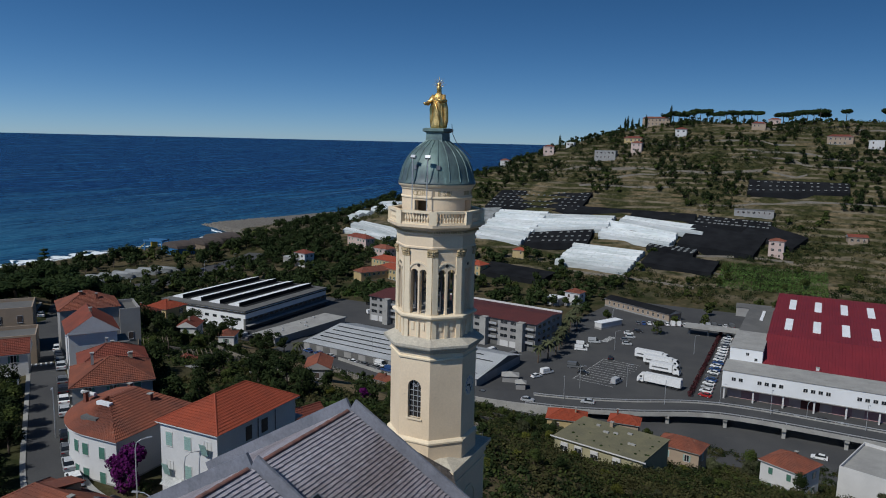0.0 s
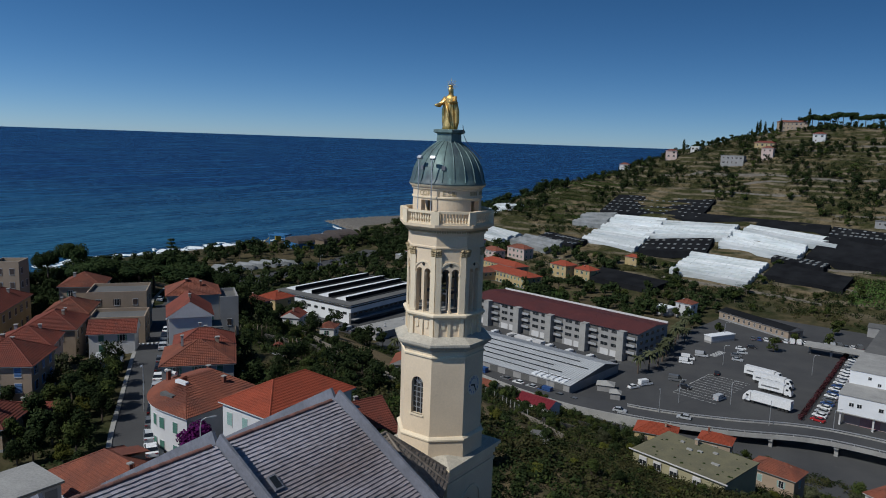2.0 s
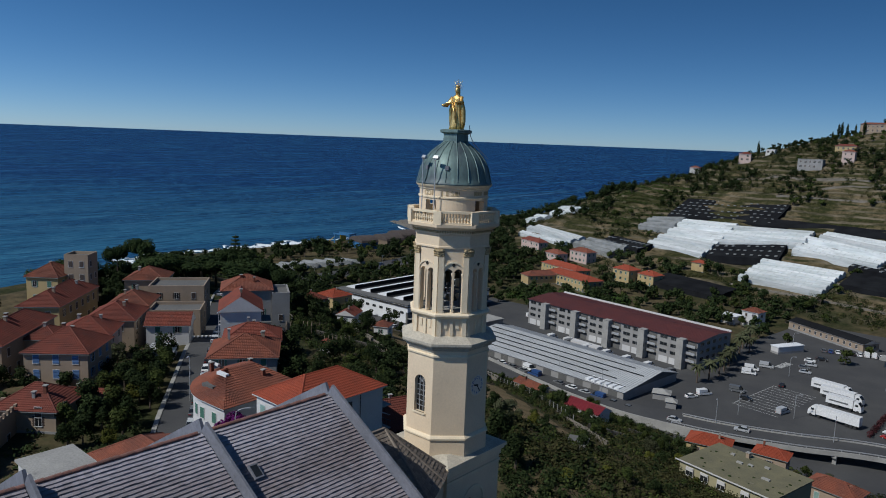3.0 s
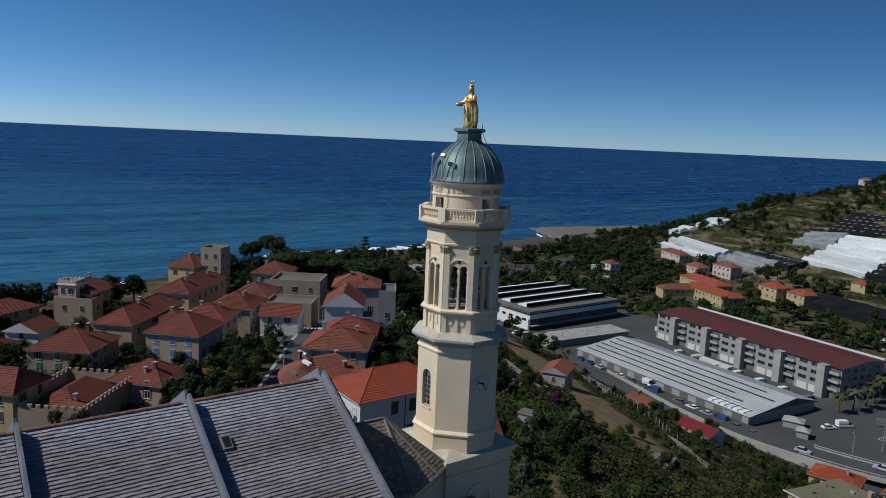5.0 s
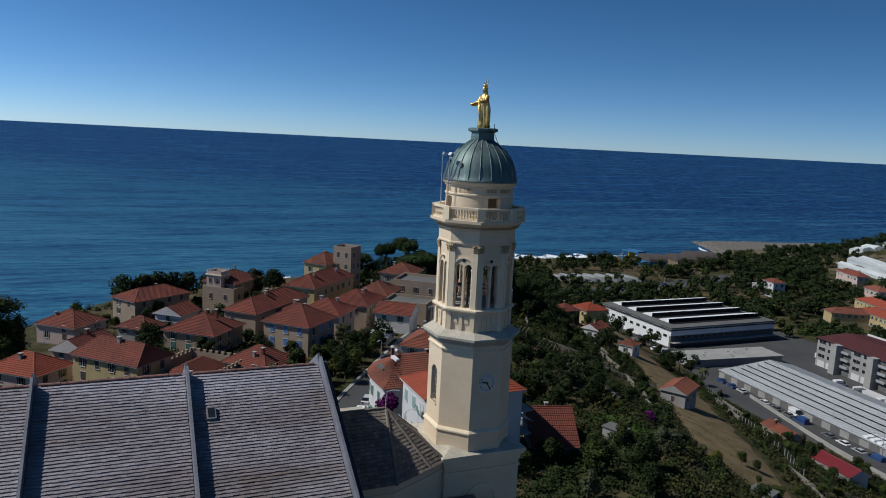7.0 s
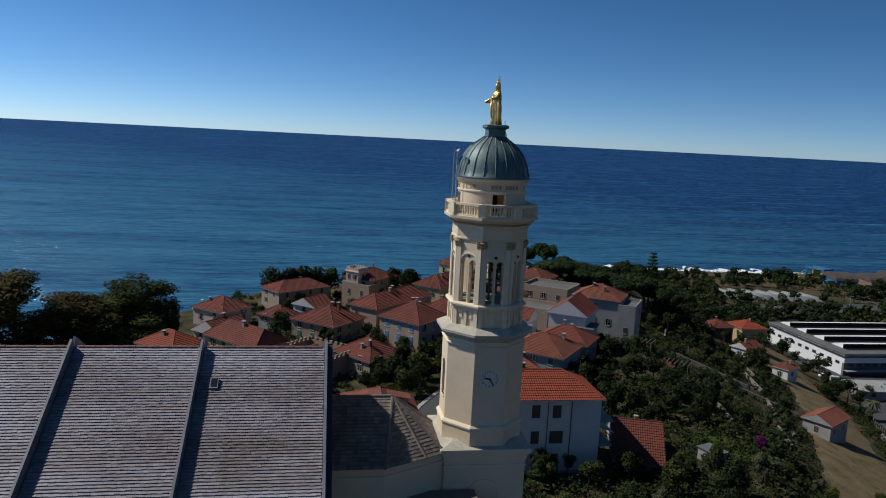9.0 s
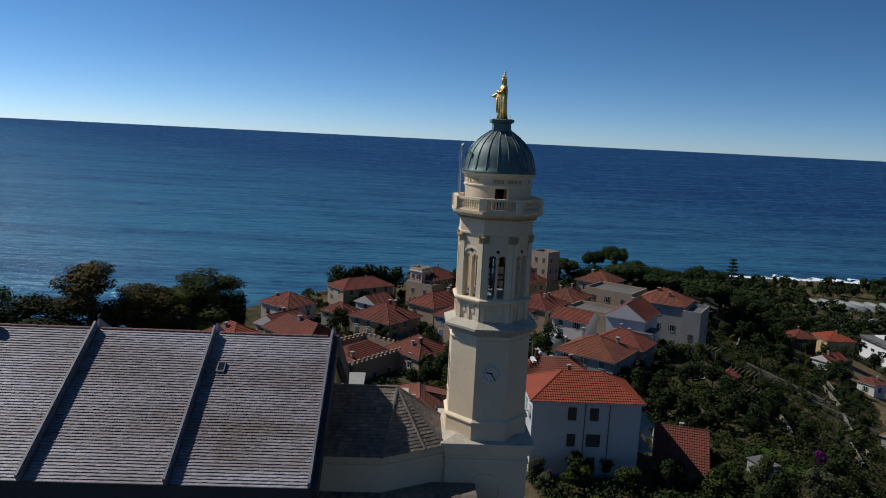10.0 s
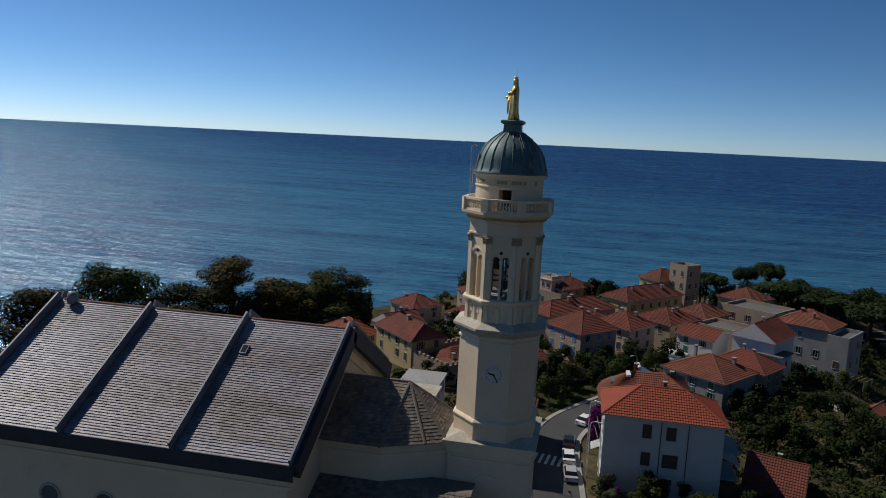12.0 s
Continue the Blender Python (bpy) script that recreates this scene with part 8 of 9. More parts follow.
# bougainvillea between the pink and the white house
tree("bougainvillea", -71.6, 59.4, 1.0, z=46.0, k=0)
tree("bougainvillea", -73.2, 59.6, 0.85, z=46.6, k=1)
# palms beside the parking lot
for x, y, s in ((-82, 257, 1.0), (-80, 263, 1.1), (-79, 270, 1.05), (-80, 278, 1.1), (-81, 286, 1.15), (-83, 296, 1.0), (-84, 306, 1.2), (-86, 316, 1.1), (-87, 327, 1.2), (-82, 312, 1.0), (-157, 206, 0.9)):
    tree("palm", x, y, s, z=8.0 if y > 210 else None)
# gardens beside the lane and below the white house
for i, (x, y, kd, sc) in enumerate(((-93, 51, "dark", 0.8), (-97, 55, "broad", 0.8), (-100, 59, "lime", 0.6), (-104, 61, "dark", 0.7), (-107, 65, "broad", 0.7), (-101, 52, "dark", 0.9), (-96, 47, "broad", 0.7), (-111, 69, "dark", 0.6), (-115, 73, "broad", 0.6), (-90, 47, "dark", 0.7), (-86, 49, "lime", 0.5), (-120, 77, "dark", 0.5),
                                    (-55, 66, "dark", 0.7), (-53, 72, "broad", 0.6), (-56, 61, "olive", 0.5), (-54, 78, "dark", 0.7), (-50, 83, "broad", 0.8), (-48, 90, "dark", 0.9), (-57, 92, "broad", 0.6), (-52, 97, "olive", 0.7), (-45, 78, "olive", 0.6), (-42, 86, "dark", 0.8), (-46, 66, "broad", 0.5))):
    tree(kd, x, y, sc)
for x, y, kd, sc in ((-54.4, 67.0, "broad", 0.55), (-55.2, 65.6, "dark", 0.45), (-53.2, 61.4, "olive", 0.4), (-56.4, 87.4, "broad", 0.5), (-53.6, 84.4, "dark", 0.6), (-56.8, 80.4, "dark", 0.45), (-88.6, 96.4, "broad", 0.55), (-82.6, 90.8, "lime", 0.5), (-75, 92, "dark", 0.5), (-79, 97, "broad", 0.45)):
    tree(kd, x, y, sc)
for x, y, kd, sc in ((-88, 51.8, "broad", 0.75), (-91.5, 54.5, "dark", 0.8), (-96, 60.0, "dark", 0.75), (-100, 62.8, "broad", 0.8), (-103.5, 65.4, "dark", 0.85), (-107, 61, "dark", 0.8), (-109.4, 69.6, "broad", 0.75), (-112.5, 66, "dark", 0.8), (-114, 72.4, "dark", 0.6), (-105, 57, "broad", 0.8)):
    tree(kd, x, y, sc)
for x, y, kd, sc in ((-55.9, 67.9, "dark", 0.5), (-57.6, 70.6, "broad", 0.45), (-54.6, 87.0, "dark", 0.5), (-57.5, 78.4, "dark", 0.4), (-52.6, 64.6, "broad", 0.45)):
    tree(kd, x, y, sc)
pb = tree("bougainvillea", -54.6, 62.0, 0.42, squash=0.8)
pb["label"] = "pale pink flowering bush below the white house"
# gardens on the slope
LAWN = [(-70, 94), (-61, 96), (-52, 90), (-40, 82)]
scatter(84, -185, -42, 94, 205, ["broad", "broad", "olive", "dark", "lime", "broad"], 0.26, 0.62, 5, lambda x, y: rough(x, y, 22) > -0.22 and not near_road(x, y, FIELD, 11) and not near_road(x, y, LAWN, 6), 0.5)
scatter(66, -70, 24, 78, 160, ["dark", "broad", "broad", "olive", "lime"], 0.26, 0.5, 6, lambda x, y: not near_road(x, y, LAWN, 6), gap=0.3, tall=(0.6, 1.0))
scatter(20, -60, 40, 158, 204, ["dark", "broad", "olive"], 0.5, 0.95, 7, gap=0.5)
scatter(24, -185, -66, 14, 108, ["broad", "dark", "olive", "dark"], 0.45, 0.85, 9, gap=-1.6)
scatter(16, -215, -120, -60, 60, ["broad", "dark", "olive"], 0.6, 1.1, 10, lambda x, y: x < -168 or y < 4, gap=-1)


def woods(name, n, x0, x1, y0, y1, s0, s1, seed, material, label, keep=lambda x, y: True, gap=0.0, leaves=240, leaf=0.85):
    """Far woodland that nobody could count: trunks and uneven crowns of leaf sprays, as one crown object and one of trunks."""
    rnd = random.Random(seed)
    g, tr = Geo(), Geo()
    made = tries = 0
    while made < n and tries < n * 14:
        tries += 1
        x, y = rnd.uniform(x0, x1), rnd.uniform(y0, y1)
        if not free(x, y, gap) or not keep(x, y) or near_road(x, y, DECK, 8) or ground_z(x, y) < 3.5:
            continue
        s, z = rnd.uniform(s0, s1), ground_z(x, y)
        tr.tube([(x, y, z - 0.6), (x + 0.1, y, z + 3.6 * s)], [0.25 * s, 0.12 * s], 5)
        blobs = []
        for i in range(6):
            a, r = rnd.uniform(0, 6.28), rnd.uniform(0.2, 2.1) * s
            blobs.append((x + r * math.cos(a), y + r * math.sin(a), z + rnd.uniform(2.2, 5.8) * s, rnd.uniform(1.0, 1.9) * s, rnd.uniform(1.0, 1.9) * s, rnd.uniform(0.8, 1.4) * s))
        leaf_cloud(g, blobs, leaves, leaf * (0.6 + 0.4 * s), rnd)
        made += 1
    tagged(part(name, g, M[material]), label, "woodland", kind="stuff")
    tagged(part(name + "_trunks", tr, M["bark"]), "brown trunks of distant woodland", "woodland", kind="stuff")


woods("shore_slope_wood", 70, -240, -150, 120, 228, 0.7, 1.3, 8, "leaf_dark", "dark trees on the slope above the shore", lambda x, y: not near_road(x, y, LANE, 7) and not near_road(x, y, FIELD, 7), 0.5, 900, 0.42)
woods("garden_wood", 70, -185, -42, 96, 204, 0.3, 0.62, 19, "leaf_dark", "dark green trees scattered through slope gardens", lambda x, y: not near_road(x, y, LANE, 7) and not near_road(x, y, FIELD, 11) and not near_road(x, y, LAWN, 6), 0.5, 700, 0.30)
woods("village_wood", 95, -190, -66, 26, 112, 0.5, 0.9, 20, "leaf_dark", "dark small trees between the houses", lambda x, y: not near_road(x, y, LANE, 6.5), -2.2, 700, 0.36)
woods("crest_wood", 26, -125, 60, 716, 732, 0.35, 0.6, 21, "leaf_dark", "dark trees along the hilltop", leaves=300)
woods("pine_undergrowth", 46, -222, -178, 88, 152, 0.8, 1.25, 22, "leaf_dark", "dark evergreen undergrowth below the pines", lambda x, y: not near_road(x, y, LANE, 6), 0.3, 800, 0.42)
coast = lambda x, y: x > shore(y) + 40 and not near_road(x, y, [(-300, 200), (-318, 250), (-330, 350), (-345, 410)], 10) and not (-382 < x < -343 and 272 < y < 345) and not (-420 < x < -385 and 372 < y < 445)
woods("coast_wood", 420, -430, -238, 185, 480, 0.8, 1.5, 11, "leaf_dark", "dark coastal woodland behind the shore", coast)
woods("coast_thicket", 150, -430, -238, 160, 470, 0.6, 1.1, 18, "leaf", "green trees along the coast road", coast)
woods("headland_wood", 260, -450, -270, 400, 640, 0.8, 1.5, 12, "leaf_dark", "dark woodland on the headland", lambda x, y: x > shore(y) + 75 and (x > -446 or y < 520) and rough(x, y, 40) > -0.35)
woods("valley_wood", 190, -265, -84, 304, 450, 0.7, 1.4, 13, "leaf_dark", "dark trees at the foot of the hill", gap=-1)
woods("valley_trees", 70, -265, 60, 306, 450, 0.6, 1.1, 14, "leaf", "green trees at the foot of the hill", gap=-1)
woods("hill_wood", 760, -270, 110, 552, 745, 0.5, 1.05, 15, "leaf_dark", "dark trees across the hillside", lambda x, y: rough(x, y, 45) > 0.02 + 0.0008 * max(0, x) - 0.3 * sst(640, 610, y), leaves=300, leaf=0.62)
woods("hill_trees", 150, -270, 110, 440, 720, 0.6, 1.0, 16, "leaf", "green trees across the hillside", gap=-4)
for i, x in enumerate((-114, -109, -104, -99, -94, -89, -84, -78, -72, -66, -61, -55, -50, -45, -39, -34, -12, -7, -2, 3, 8, 13, 18, 23, 39, 70, 76)):
    y = 733 + (i * 7) % 9
    tree("pine", x, y, (1.05, 1.2, 1.12)[i % 3], z=ground_z(x, y) - 0.8, squash=0.98)
for x, y, s in ((-152, 722, 1.25), (-150, 724, 1.4), (-146, 726, 1.1), (-140, 728, 0.9), (-133, 727, 1.2), (-110, 728, 1.5), (-156, 720, 0.7), (-194, 645, 1.3)):
    tree("cypress", x, y, s)


def clumps(name, n, x0, x1, y0, y1, size, leaves, material, label, seed, keep=lambda x, y: True, leaf=0.5, hgt=0.7, category="scrub"):
    """Low growth that nobody could count, as one object."""
    rnd = random.Random(seed)
    g = Geo()
    made = tries = 0
    while made < n and tries < n * 12:
        tries += 1
        x, y = rnd.uniform(x0, x1), rnd.uniform(y0, y1)
        if not free(x, y, -1.0) or not keep(x, y) or near_road(x, y, LANE, 5.5) or near_road(x, y, DECK, 6.5):
            continue
        z = ground_z(x, y)
        if z < 3.5:
            continue
        r = size * rnd.uniform(0.5, 1.4)
        leaf_cloud(g, [(x, y, z + r * hgt * 0.5, r, r, r * hgt)], leaves, leaf, rnd, 0.3, 0.5)
        made += 1
    return tagged(part(name, g, M[material]), label, category, kind="stuff")


field = lambda x, y: not near_road(x, y, FIELD, 9)
clumps("garden_shrubs", 1500, -190, 30, 84, 206, 1.1, 46, "leaf", "low green garden shrubs and vegetables", 31, lambda x, y: field(x, y) and rough(x, y, 18) > -0.4, 0.34)
clumps("garden_undergrowth", 2400, -190, 30, 78, 206, 1.2, 52, "leaf_dark", "dark undergrowth between garden plots", 38, lambda x, y: field(x, y) and (x < -48 or rough(x, y, 14) > 0.05), 0.34)
clumps("slope_scrub", 900, -48, 36, 90, 152, 1.1, 46, "scrub", "dry brown-green scrub below the church", 41, leaf=0.34)
clumps("bank_undergrowth", 520, -58, -14, 60, 94, 1.2, 60, "leaf_dark", "dark undergrowth on the bank below the church", 39, leaf=0.32)
clumps("dry_scrub", 1700, -100, 40, 84, 205, 1.2, 44, "scrub", "dry olive scrub on the slope", 32, lambda x, y: field(x, y), 0.36)
clumps("village_shrubs", 900, -190, -60, 10, 110, 1.0, 44, "leaf_dark", "dark shrubs between the houses", 33, leaf=0.34)
clumps("hill_scrub", 4600, -330, 110, 395, 740, 1.5, 34, "scrub", "olive-brown scrub over the hillside", 34, lambda x, y: rough(x, y, 35) + 0.4 * rough(x, y, 9) > -0.12 and x > -430 + (y - 395) * 0.1, 0.55)
clumps("hill_bushes", 2700, -330, 110, 395, 720, 1.8, 44, "leaf_dark", "dark bushes over the hillside", 35, lambda x, y: rough(x + 90, y, 42) > -0.02 + 0.001 * max(0, x + 60), 0.6, 1.0)
clumps("coast_scrub", 900, -430, -230, 190, 560, 1.8, 30, "leaf_dark", "dark scrub along the coast", 36, lambda x, y: x > shore(y) + 40 and (x > -450 or y < 520), 0.6)
clumps("reeds", 420, -215, -160, 318, 366, 1.6, 34, "reed", "bright green reed bed", 37, lambda x, y: True, 0.6, 1.3, "reeds")
rnd_v = random.Random(44)
for i in range(15):
    g = Geo()
    y = 432 + i * 2.7
    leaf_cloud(g, [(x, y + 0.04 * x, ground_z(x, y + 0.04 * x) + 1.2, 1.4, 0.9, 1.1) for x in np.arange(-33, 24, 2.3)], 560, 0.6, rnd_v, 0.2, 0.4)
    tagged(part("vine_row", g, M["reed"]), "row of leafy vines in a field", "vines", kind="stuff")


for i in range(20):
    g = Geo()
    y = 508 + i * 4.6
    leaf_cloud(g, [(x, y - 0.25 * (x + 250), ground_z(x, y - 0.25 * (x + 250)) + 0.6, 1.5, 1.2, 0.8) for x in np.arange(-318 + 2.2 * i, -228, 2.4)], 620, 0.6, rnd_v, 0.2, 0.4)
    tagged(part("vine_row", g, M["vine"]), "row of low green vines on the headland", "vines", kind="stuff")


def stones(name, n, y0, y1, off, spread, label, seed):
    rnd = random.Random(seed)
    g = Geo()
    for _ in range(n):
        y = rnd.uniform(y0, y1)
        x = shore(y) + off + rnd.gauss(0, spread)
        z = max(-0.5, ground_z(x, y)) + rnd.uniform(-0.3, 0.3)
        r = rnd.uniform(0.5, 1.5)
        vs = []
        for zz, rr in ((-0.5, 0.9), (0.1, 1.0), (0.5, 0.6)):
            for i in range(6):
                a = i * 1.047 + rnd.uniform(-.3, .3)
                q = rr * r * rnd.uniform(0.75, 1.2)
                vs.append((x + q * math.cos(a), y + q * math.sin(a), z + zz * r))
        g.add(vs, [(i, (i + 1) % 6, 6 + (i + 1) % 6, 6 + i) for i in range(6)] + [(6 + i, 6 + (i + 1) % 6, 12 + (i + 1) % 6, 12 + i) for i in range(6)] + [tuple(range(12, 18))])
    return tagged(part(name, g, M["stone"]), label, "rocks", kind="stuff")


stones("shore_rocks", 260, 330, 440, 4, 6, "grey boulders along the shore", 51)
stones("spit_rocks", 420, 500, 640, 4, 8, "grey boulders along a stony spit", 52)
stones("cliff_rocks", 160, -120, 60, 2, 6, "brown rocks below the town", 53)

# ---- vehicles ----
CARS = {}
PAINTS = {"white": (0.75, 0.75, 0.74), "silver": (0.42, 0.43, 0.44), "grey": (0.12, 0.125, 0.13), "black": (0.02, 0.02, 0.022), "red": (0.35, 0.02, 0.02), "blue": (0.03, 0.07, 0.2)}
for nm, c in PAINTS.items():
    M["car_" + nm] = mat("car_paint_" + nm, (c, tuple(v * 0.93 for v in c)), 0.3, 0.5, 3, 0.0, 0.0, spec=0.6)
M["tyre"] = mat("tyre_rubber", ((0.02, 0.02, 0.02), (0.03, 0.03, 0.03)), 0.9, 4, 20, 0.2)
M["lamp_red"] = mat("tail_lamp", ((0.3, 0.01, 0.01), (0.25, 0.01, 0.01)), 0.3, 4, 20, 0)


def car_meshes(kind, paint):
    if (kind, paint) in CARS:
        return CARS[kind, paint]
    L, Wd = (4.2, 1.75) if kind == "car" else (5.2, 2.0)
    body, cab = Geo(), Geo()
    w = Wd / 2
    if kind == "car":
        low = [(-L / 2, 0.45), (-L / 2 + 0.05, 0.85), (-L * 0.42, 0.95), (-0.2, 0.95), (L * 0.24, 0.92), (L * 0.46, 0.78), (L / 2, 0.6), (L / 2, 0.32), (-L / 2, 0.3)]
        top = [(-L * 0.40, 0.95), (-L * 0.33, 1.38), (-0.1, 1.46), (0.28, 1.42), (L * 0.25, 0.93)]
    else:
        low = [(-L / 2, 0.4), (-L / 2, 1.1), (L * 0.38, 1.1), (L * 0.48, 0.95), (L / 2, 0.6), (L / 2, 0.35)]
        top = [(-L / 2, 1.1), (-L / 2 + 0.08, 2.15), (L * 0.2, 2.2), (L * 0.38, 1.1)]
    for prof, g, s0, s1 in ((low, body, 1.0, 0.97), (top, cab, 0.95, 0.80)):
        n = len(prof)
        zlo, zhi = min(z for _, z in prof), max(z for _, z in prof)
        vs = []
        for sg in (-1, 1):
            for x, z in prof:
                f = (z - zlo) / (zhi - zlo)
                vs.append((x, sg * w * (s0 + (s1 - s0) * f), z))
        g.add(vs, [tuple(range(n)), tuple(range(n, 2 * n))[::-1]] + [((i + 1) % n, i, n + i, n + (i + 1) % n) for i in range(n)])
    roof = Geo()
    if kind == "car":
        roof.add([(-L * 0.31, -w * .78, 1.40), (0.26, -w * .78, 1.44), (0.26, w * .78, 1.44), (-L * 0.31, w * .78, 1.40), (-.1, -w * .74, 1.50), (-.1, w * .74, 1.50)], [(0, 4, 5, 3), (4, 1, 2, 5), (0, 1, 4), (2, 3, 5)])
    else:
        roof.box(-L / 2, L * 0.14, -w * 0.93, w * 0.93, 1.1, 2.22)
    wheel = Geo().join(Geo().lathe([(0.31, -0.1), (0.31, 0.1)], 14), pose(0, 0, 0, 90, 0, 0))
    rim = Geo().join(Geo().lathe([(0.19, -0.115), (0.19, 0.115)], 10), pose(0, 0, 0, 90, 0, 0))
    lamp = Geo().box(-0.03, 0.03, -0.18, 0.18, -0.07, 0.07)
    CARS[kind, paint] = (L, w, body.mesh("body", M["car_" + paint]), cab.mesh("glazing", M["glass"]), roof.mesh("roof", M["car_" + paint]), wheel.mesh("tyre", M["tyre"]), rim.mesh("rim", M["pole"]), lamp.mesh("headlight", M["sail"]), lamp.mesh("tail_light", M["lamp_red"]))
    return CARS[kind, paint]


PROTO = {}


def car(x, y, ang, paint="white", kind="car", z=None, where="parked on the asphalt"):
    z = ground_z(x, y) + 0.1 if z is None else z
    m = pose(x, y, z, 0, 0, ang)
    if (kind, paint) in PROTO:
        return copy_thing(PROTO[kind, paint], m)
    L, w, body, cab, roof, tyre, rim, head, tail = car_meshes(kind, paint)
    ob = thing(kind, m, f"{paint} {'hatchback car' if kind == 'car' else 'panel van'} {where}", kind, "parked " + kind + "s")
    part("body", body, None, ob)
    part("glazing", cab, None, ob, "dark tinted windows")
    part("roof", roof, None, ob)
    for sx in (-0.31, 0.31):
        for sy in (-1, 1):
            ty = part("wheel", tyre, None, ob, m=pose(sx * L, sy * (w - 0.08), 0.31))
            part("rim", rim, None, ty)
    for sy in (-1, 1):
        part("headlight", head, None, ob, m=pose(L / 2 - 0.03, sy * (w - 0.28), 0.68))
        part("tail_light", tail, None, ob, m=pose(-L / 2, sy * (w - 0.25), 0.78))
    PROTO[kind, paint] = ob
    return ob


def lorry(x, y, ang, length=13.5, label="white articulated lorry with a box trailer"):
    ob = thing("lorry", pose(x, y, 8.05, 0, 0, ang), label, "lorry", "parked lorries")
    L = length / 2
    part("box_body", Geo().box(-L, L - 2.6, -1.25, 1.25, 1.1, 3.95), M["car_white"], ob, "plain white cargo box")
    part("stripe", Geo().box(-L + 1, L - 4, -1.262, -1.252, 2.0, 2.5), M["car_grey"], ob)
    cab = Geo()
    n = [(L - 2.4, 0.7), (L - 2.4, 3.7), (L - 1.2, 3.6), (L - 0.15, 2.3), (L, 1.5), (L, 0.6)]
    vs = [(a, s * 1.2, b) for s in (-1, 1) for a, b in n]
    cab.add(vs, [tuple(range(6)), tuple(range(6, 12))[::-1]] + [((i + 1) % 6, i, 6 + i, 6 + (i + 1) % 6) for i in range(6)])
    cb = part("cab", cab, M["car_white"], ob)
    part("windscreen", Geo().add([(L - 1.12, -1.05, 3.5), (L - 0.13, -1.05, 2.4), (L - 0.13, 1.05, 2.4), (L - 1.12, 1.05, 3.5)], [(0, 1, 2, 3), (3, 2, 1, 0)]), M["glass"], cb)
    part("side_window", Geo().box(L - 1.9, L - 1.0, -1.215, 1.215, 2.2, 2.9), M["glass"], cb)
    part("chassis", Geo().box(-L + 0.5, L - 0.5, -0.5, 0.5, 0.7, 1.1), M["iron"], ob)
    for wx in (-L + 1.2, -L + 2.4, -L + 3.6, L - 3.4, L - 1.0):
        for sy in (-1.05, 1.05):
            part("wheel", Geo().join(Geo().lathe([(0.48, -0.16), (0.48, 0.16)], 12), pose(wx, sy, 0.48, 90, 0, 0)), M["tyre"], ob)
    return ob


lorry(-43.5, 282, -10)
lorry(-39, 276, -8)
lorry(-36.5, 268, -8, 11, "white rigid box lorry")
lorry(-36, 252.5, 170, 15.5)
rc = random.Random(77)
COL = ["white", "white", "silver", "silver", "grey", "black", "grey", "blue", "red"]
# the row beside the hedge, diagonal bays
for i in range(20):
    y = 249 + i * 4.6
    car(-20.5 + 0.05 * i + rc.uniform(-.2, .2), y, 165 + rc.uniform(-3, 3), "red" if i == 0 else rc.choice(COL[:-1]), z=8.05)
for i in range(17):
    car(-60 + i * 2.5, 339 + 1.0 * i, 108 + rc.uniform(-4, 4), rc.choice(COL[:-1]), rc.choice(["car", "car", "van"]), z=8.05)
for x, y, a, c, k in ((-58.5, 276, 100, "black", "car"), (-50, 248, 75, "silver", "van"), (-63, 252, 5, "black", "car"), (-68, 258, 10, "grey", "van"), (-60, 318, 10, "white", "car"), (-58, 312, 10, "silver", "car"), (-59, 306, 12, "grey", "car"), (-57, 300, 8, "silver", "car"), (-57, 324, 10, "black", "car"), (-72, 282, 15, "white", "van"), (-73, 288, 15, "white", "van"), (-70, 296, 15, "silver", "van"), (-75, 246, 60, "white", "van"), (-77, 240, 60, "white", "car"), (2, 243, -3, "grey", "car"), (8, 240, -3, "white", "car"), (15, 243, -3, "black", "car"), (20, 241, -3, "silver", "car"), (28, 209, 175, "white", "car"), (13, 212, 175, "white", "car"), (24, 204, 175, "red", "car")):
    car(x, y, a, c, k, z=8.05)
for x, y, a, c in ((-70, 210, 8, "silver"), (-52, 215.5, 190, "silver")):
    car(x, y, a, c, z=deck_z(x, y, 0) + 0.02)
for i in range(15):
    x = -166 + i * 5.6
    if i in (3, 8):
        continue
    car(x, 224.5 - (x + 166) * 0.135, 172 + rc.uniform(-2, 2), rc.choice(COL[:-1]), rc.choice(["car", "car", "car", "van"]), z=8.06)
car(-131, 222, -10, "white", "van", z=8.5)
for i in range(7):
    car(-150 + i * 9.5, 267 - i * 1.2, 80, rc.choice(["white", "white", "grey"]), "van", z=8.05)
car(-178, 292, 60, "white", "van", z=8.05)
for i in range(9):
    car(-207.0 + i * 2.9, 229 + rc.uniform(-1, 1), 80, rc.choice(COL[:-1]), rc.choice(["car", "van"]), z=8.05)
# along the lane
gone, slot, last = 0.0, 30.0, lane_line[0]
for p in lane_line[1:]:
    seg = (p - last).length
    while gone + seg > slot and slot < 122:
        d = (p - last).normalized()
        c = last + d * (slot - gone) + Vector((d.y, -d.x, 0)) * 2.1
        k = int(slot / 5.4)
        if k % 5 != 3:
            car(c.x, c.y, math.degrees(math.atan2(d.y, d.x)), ("white", "silver", "grey", "black", "grey", "silver", "white", "black", "grey")[k % 9], z=ground_z(c.x, c.y) + 0.12, where="parked along the lane")
        slot += 5.4
    gone += seg
    last = p
for x, y, a, c in ((-149, 106, 142, "white"), (-150.5, 92.5, 142, "black"), (-186, 128, 142, "white"), (-92, 108, 30, "white")):
    car(x, y, a, c)
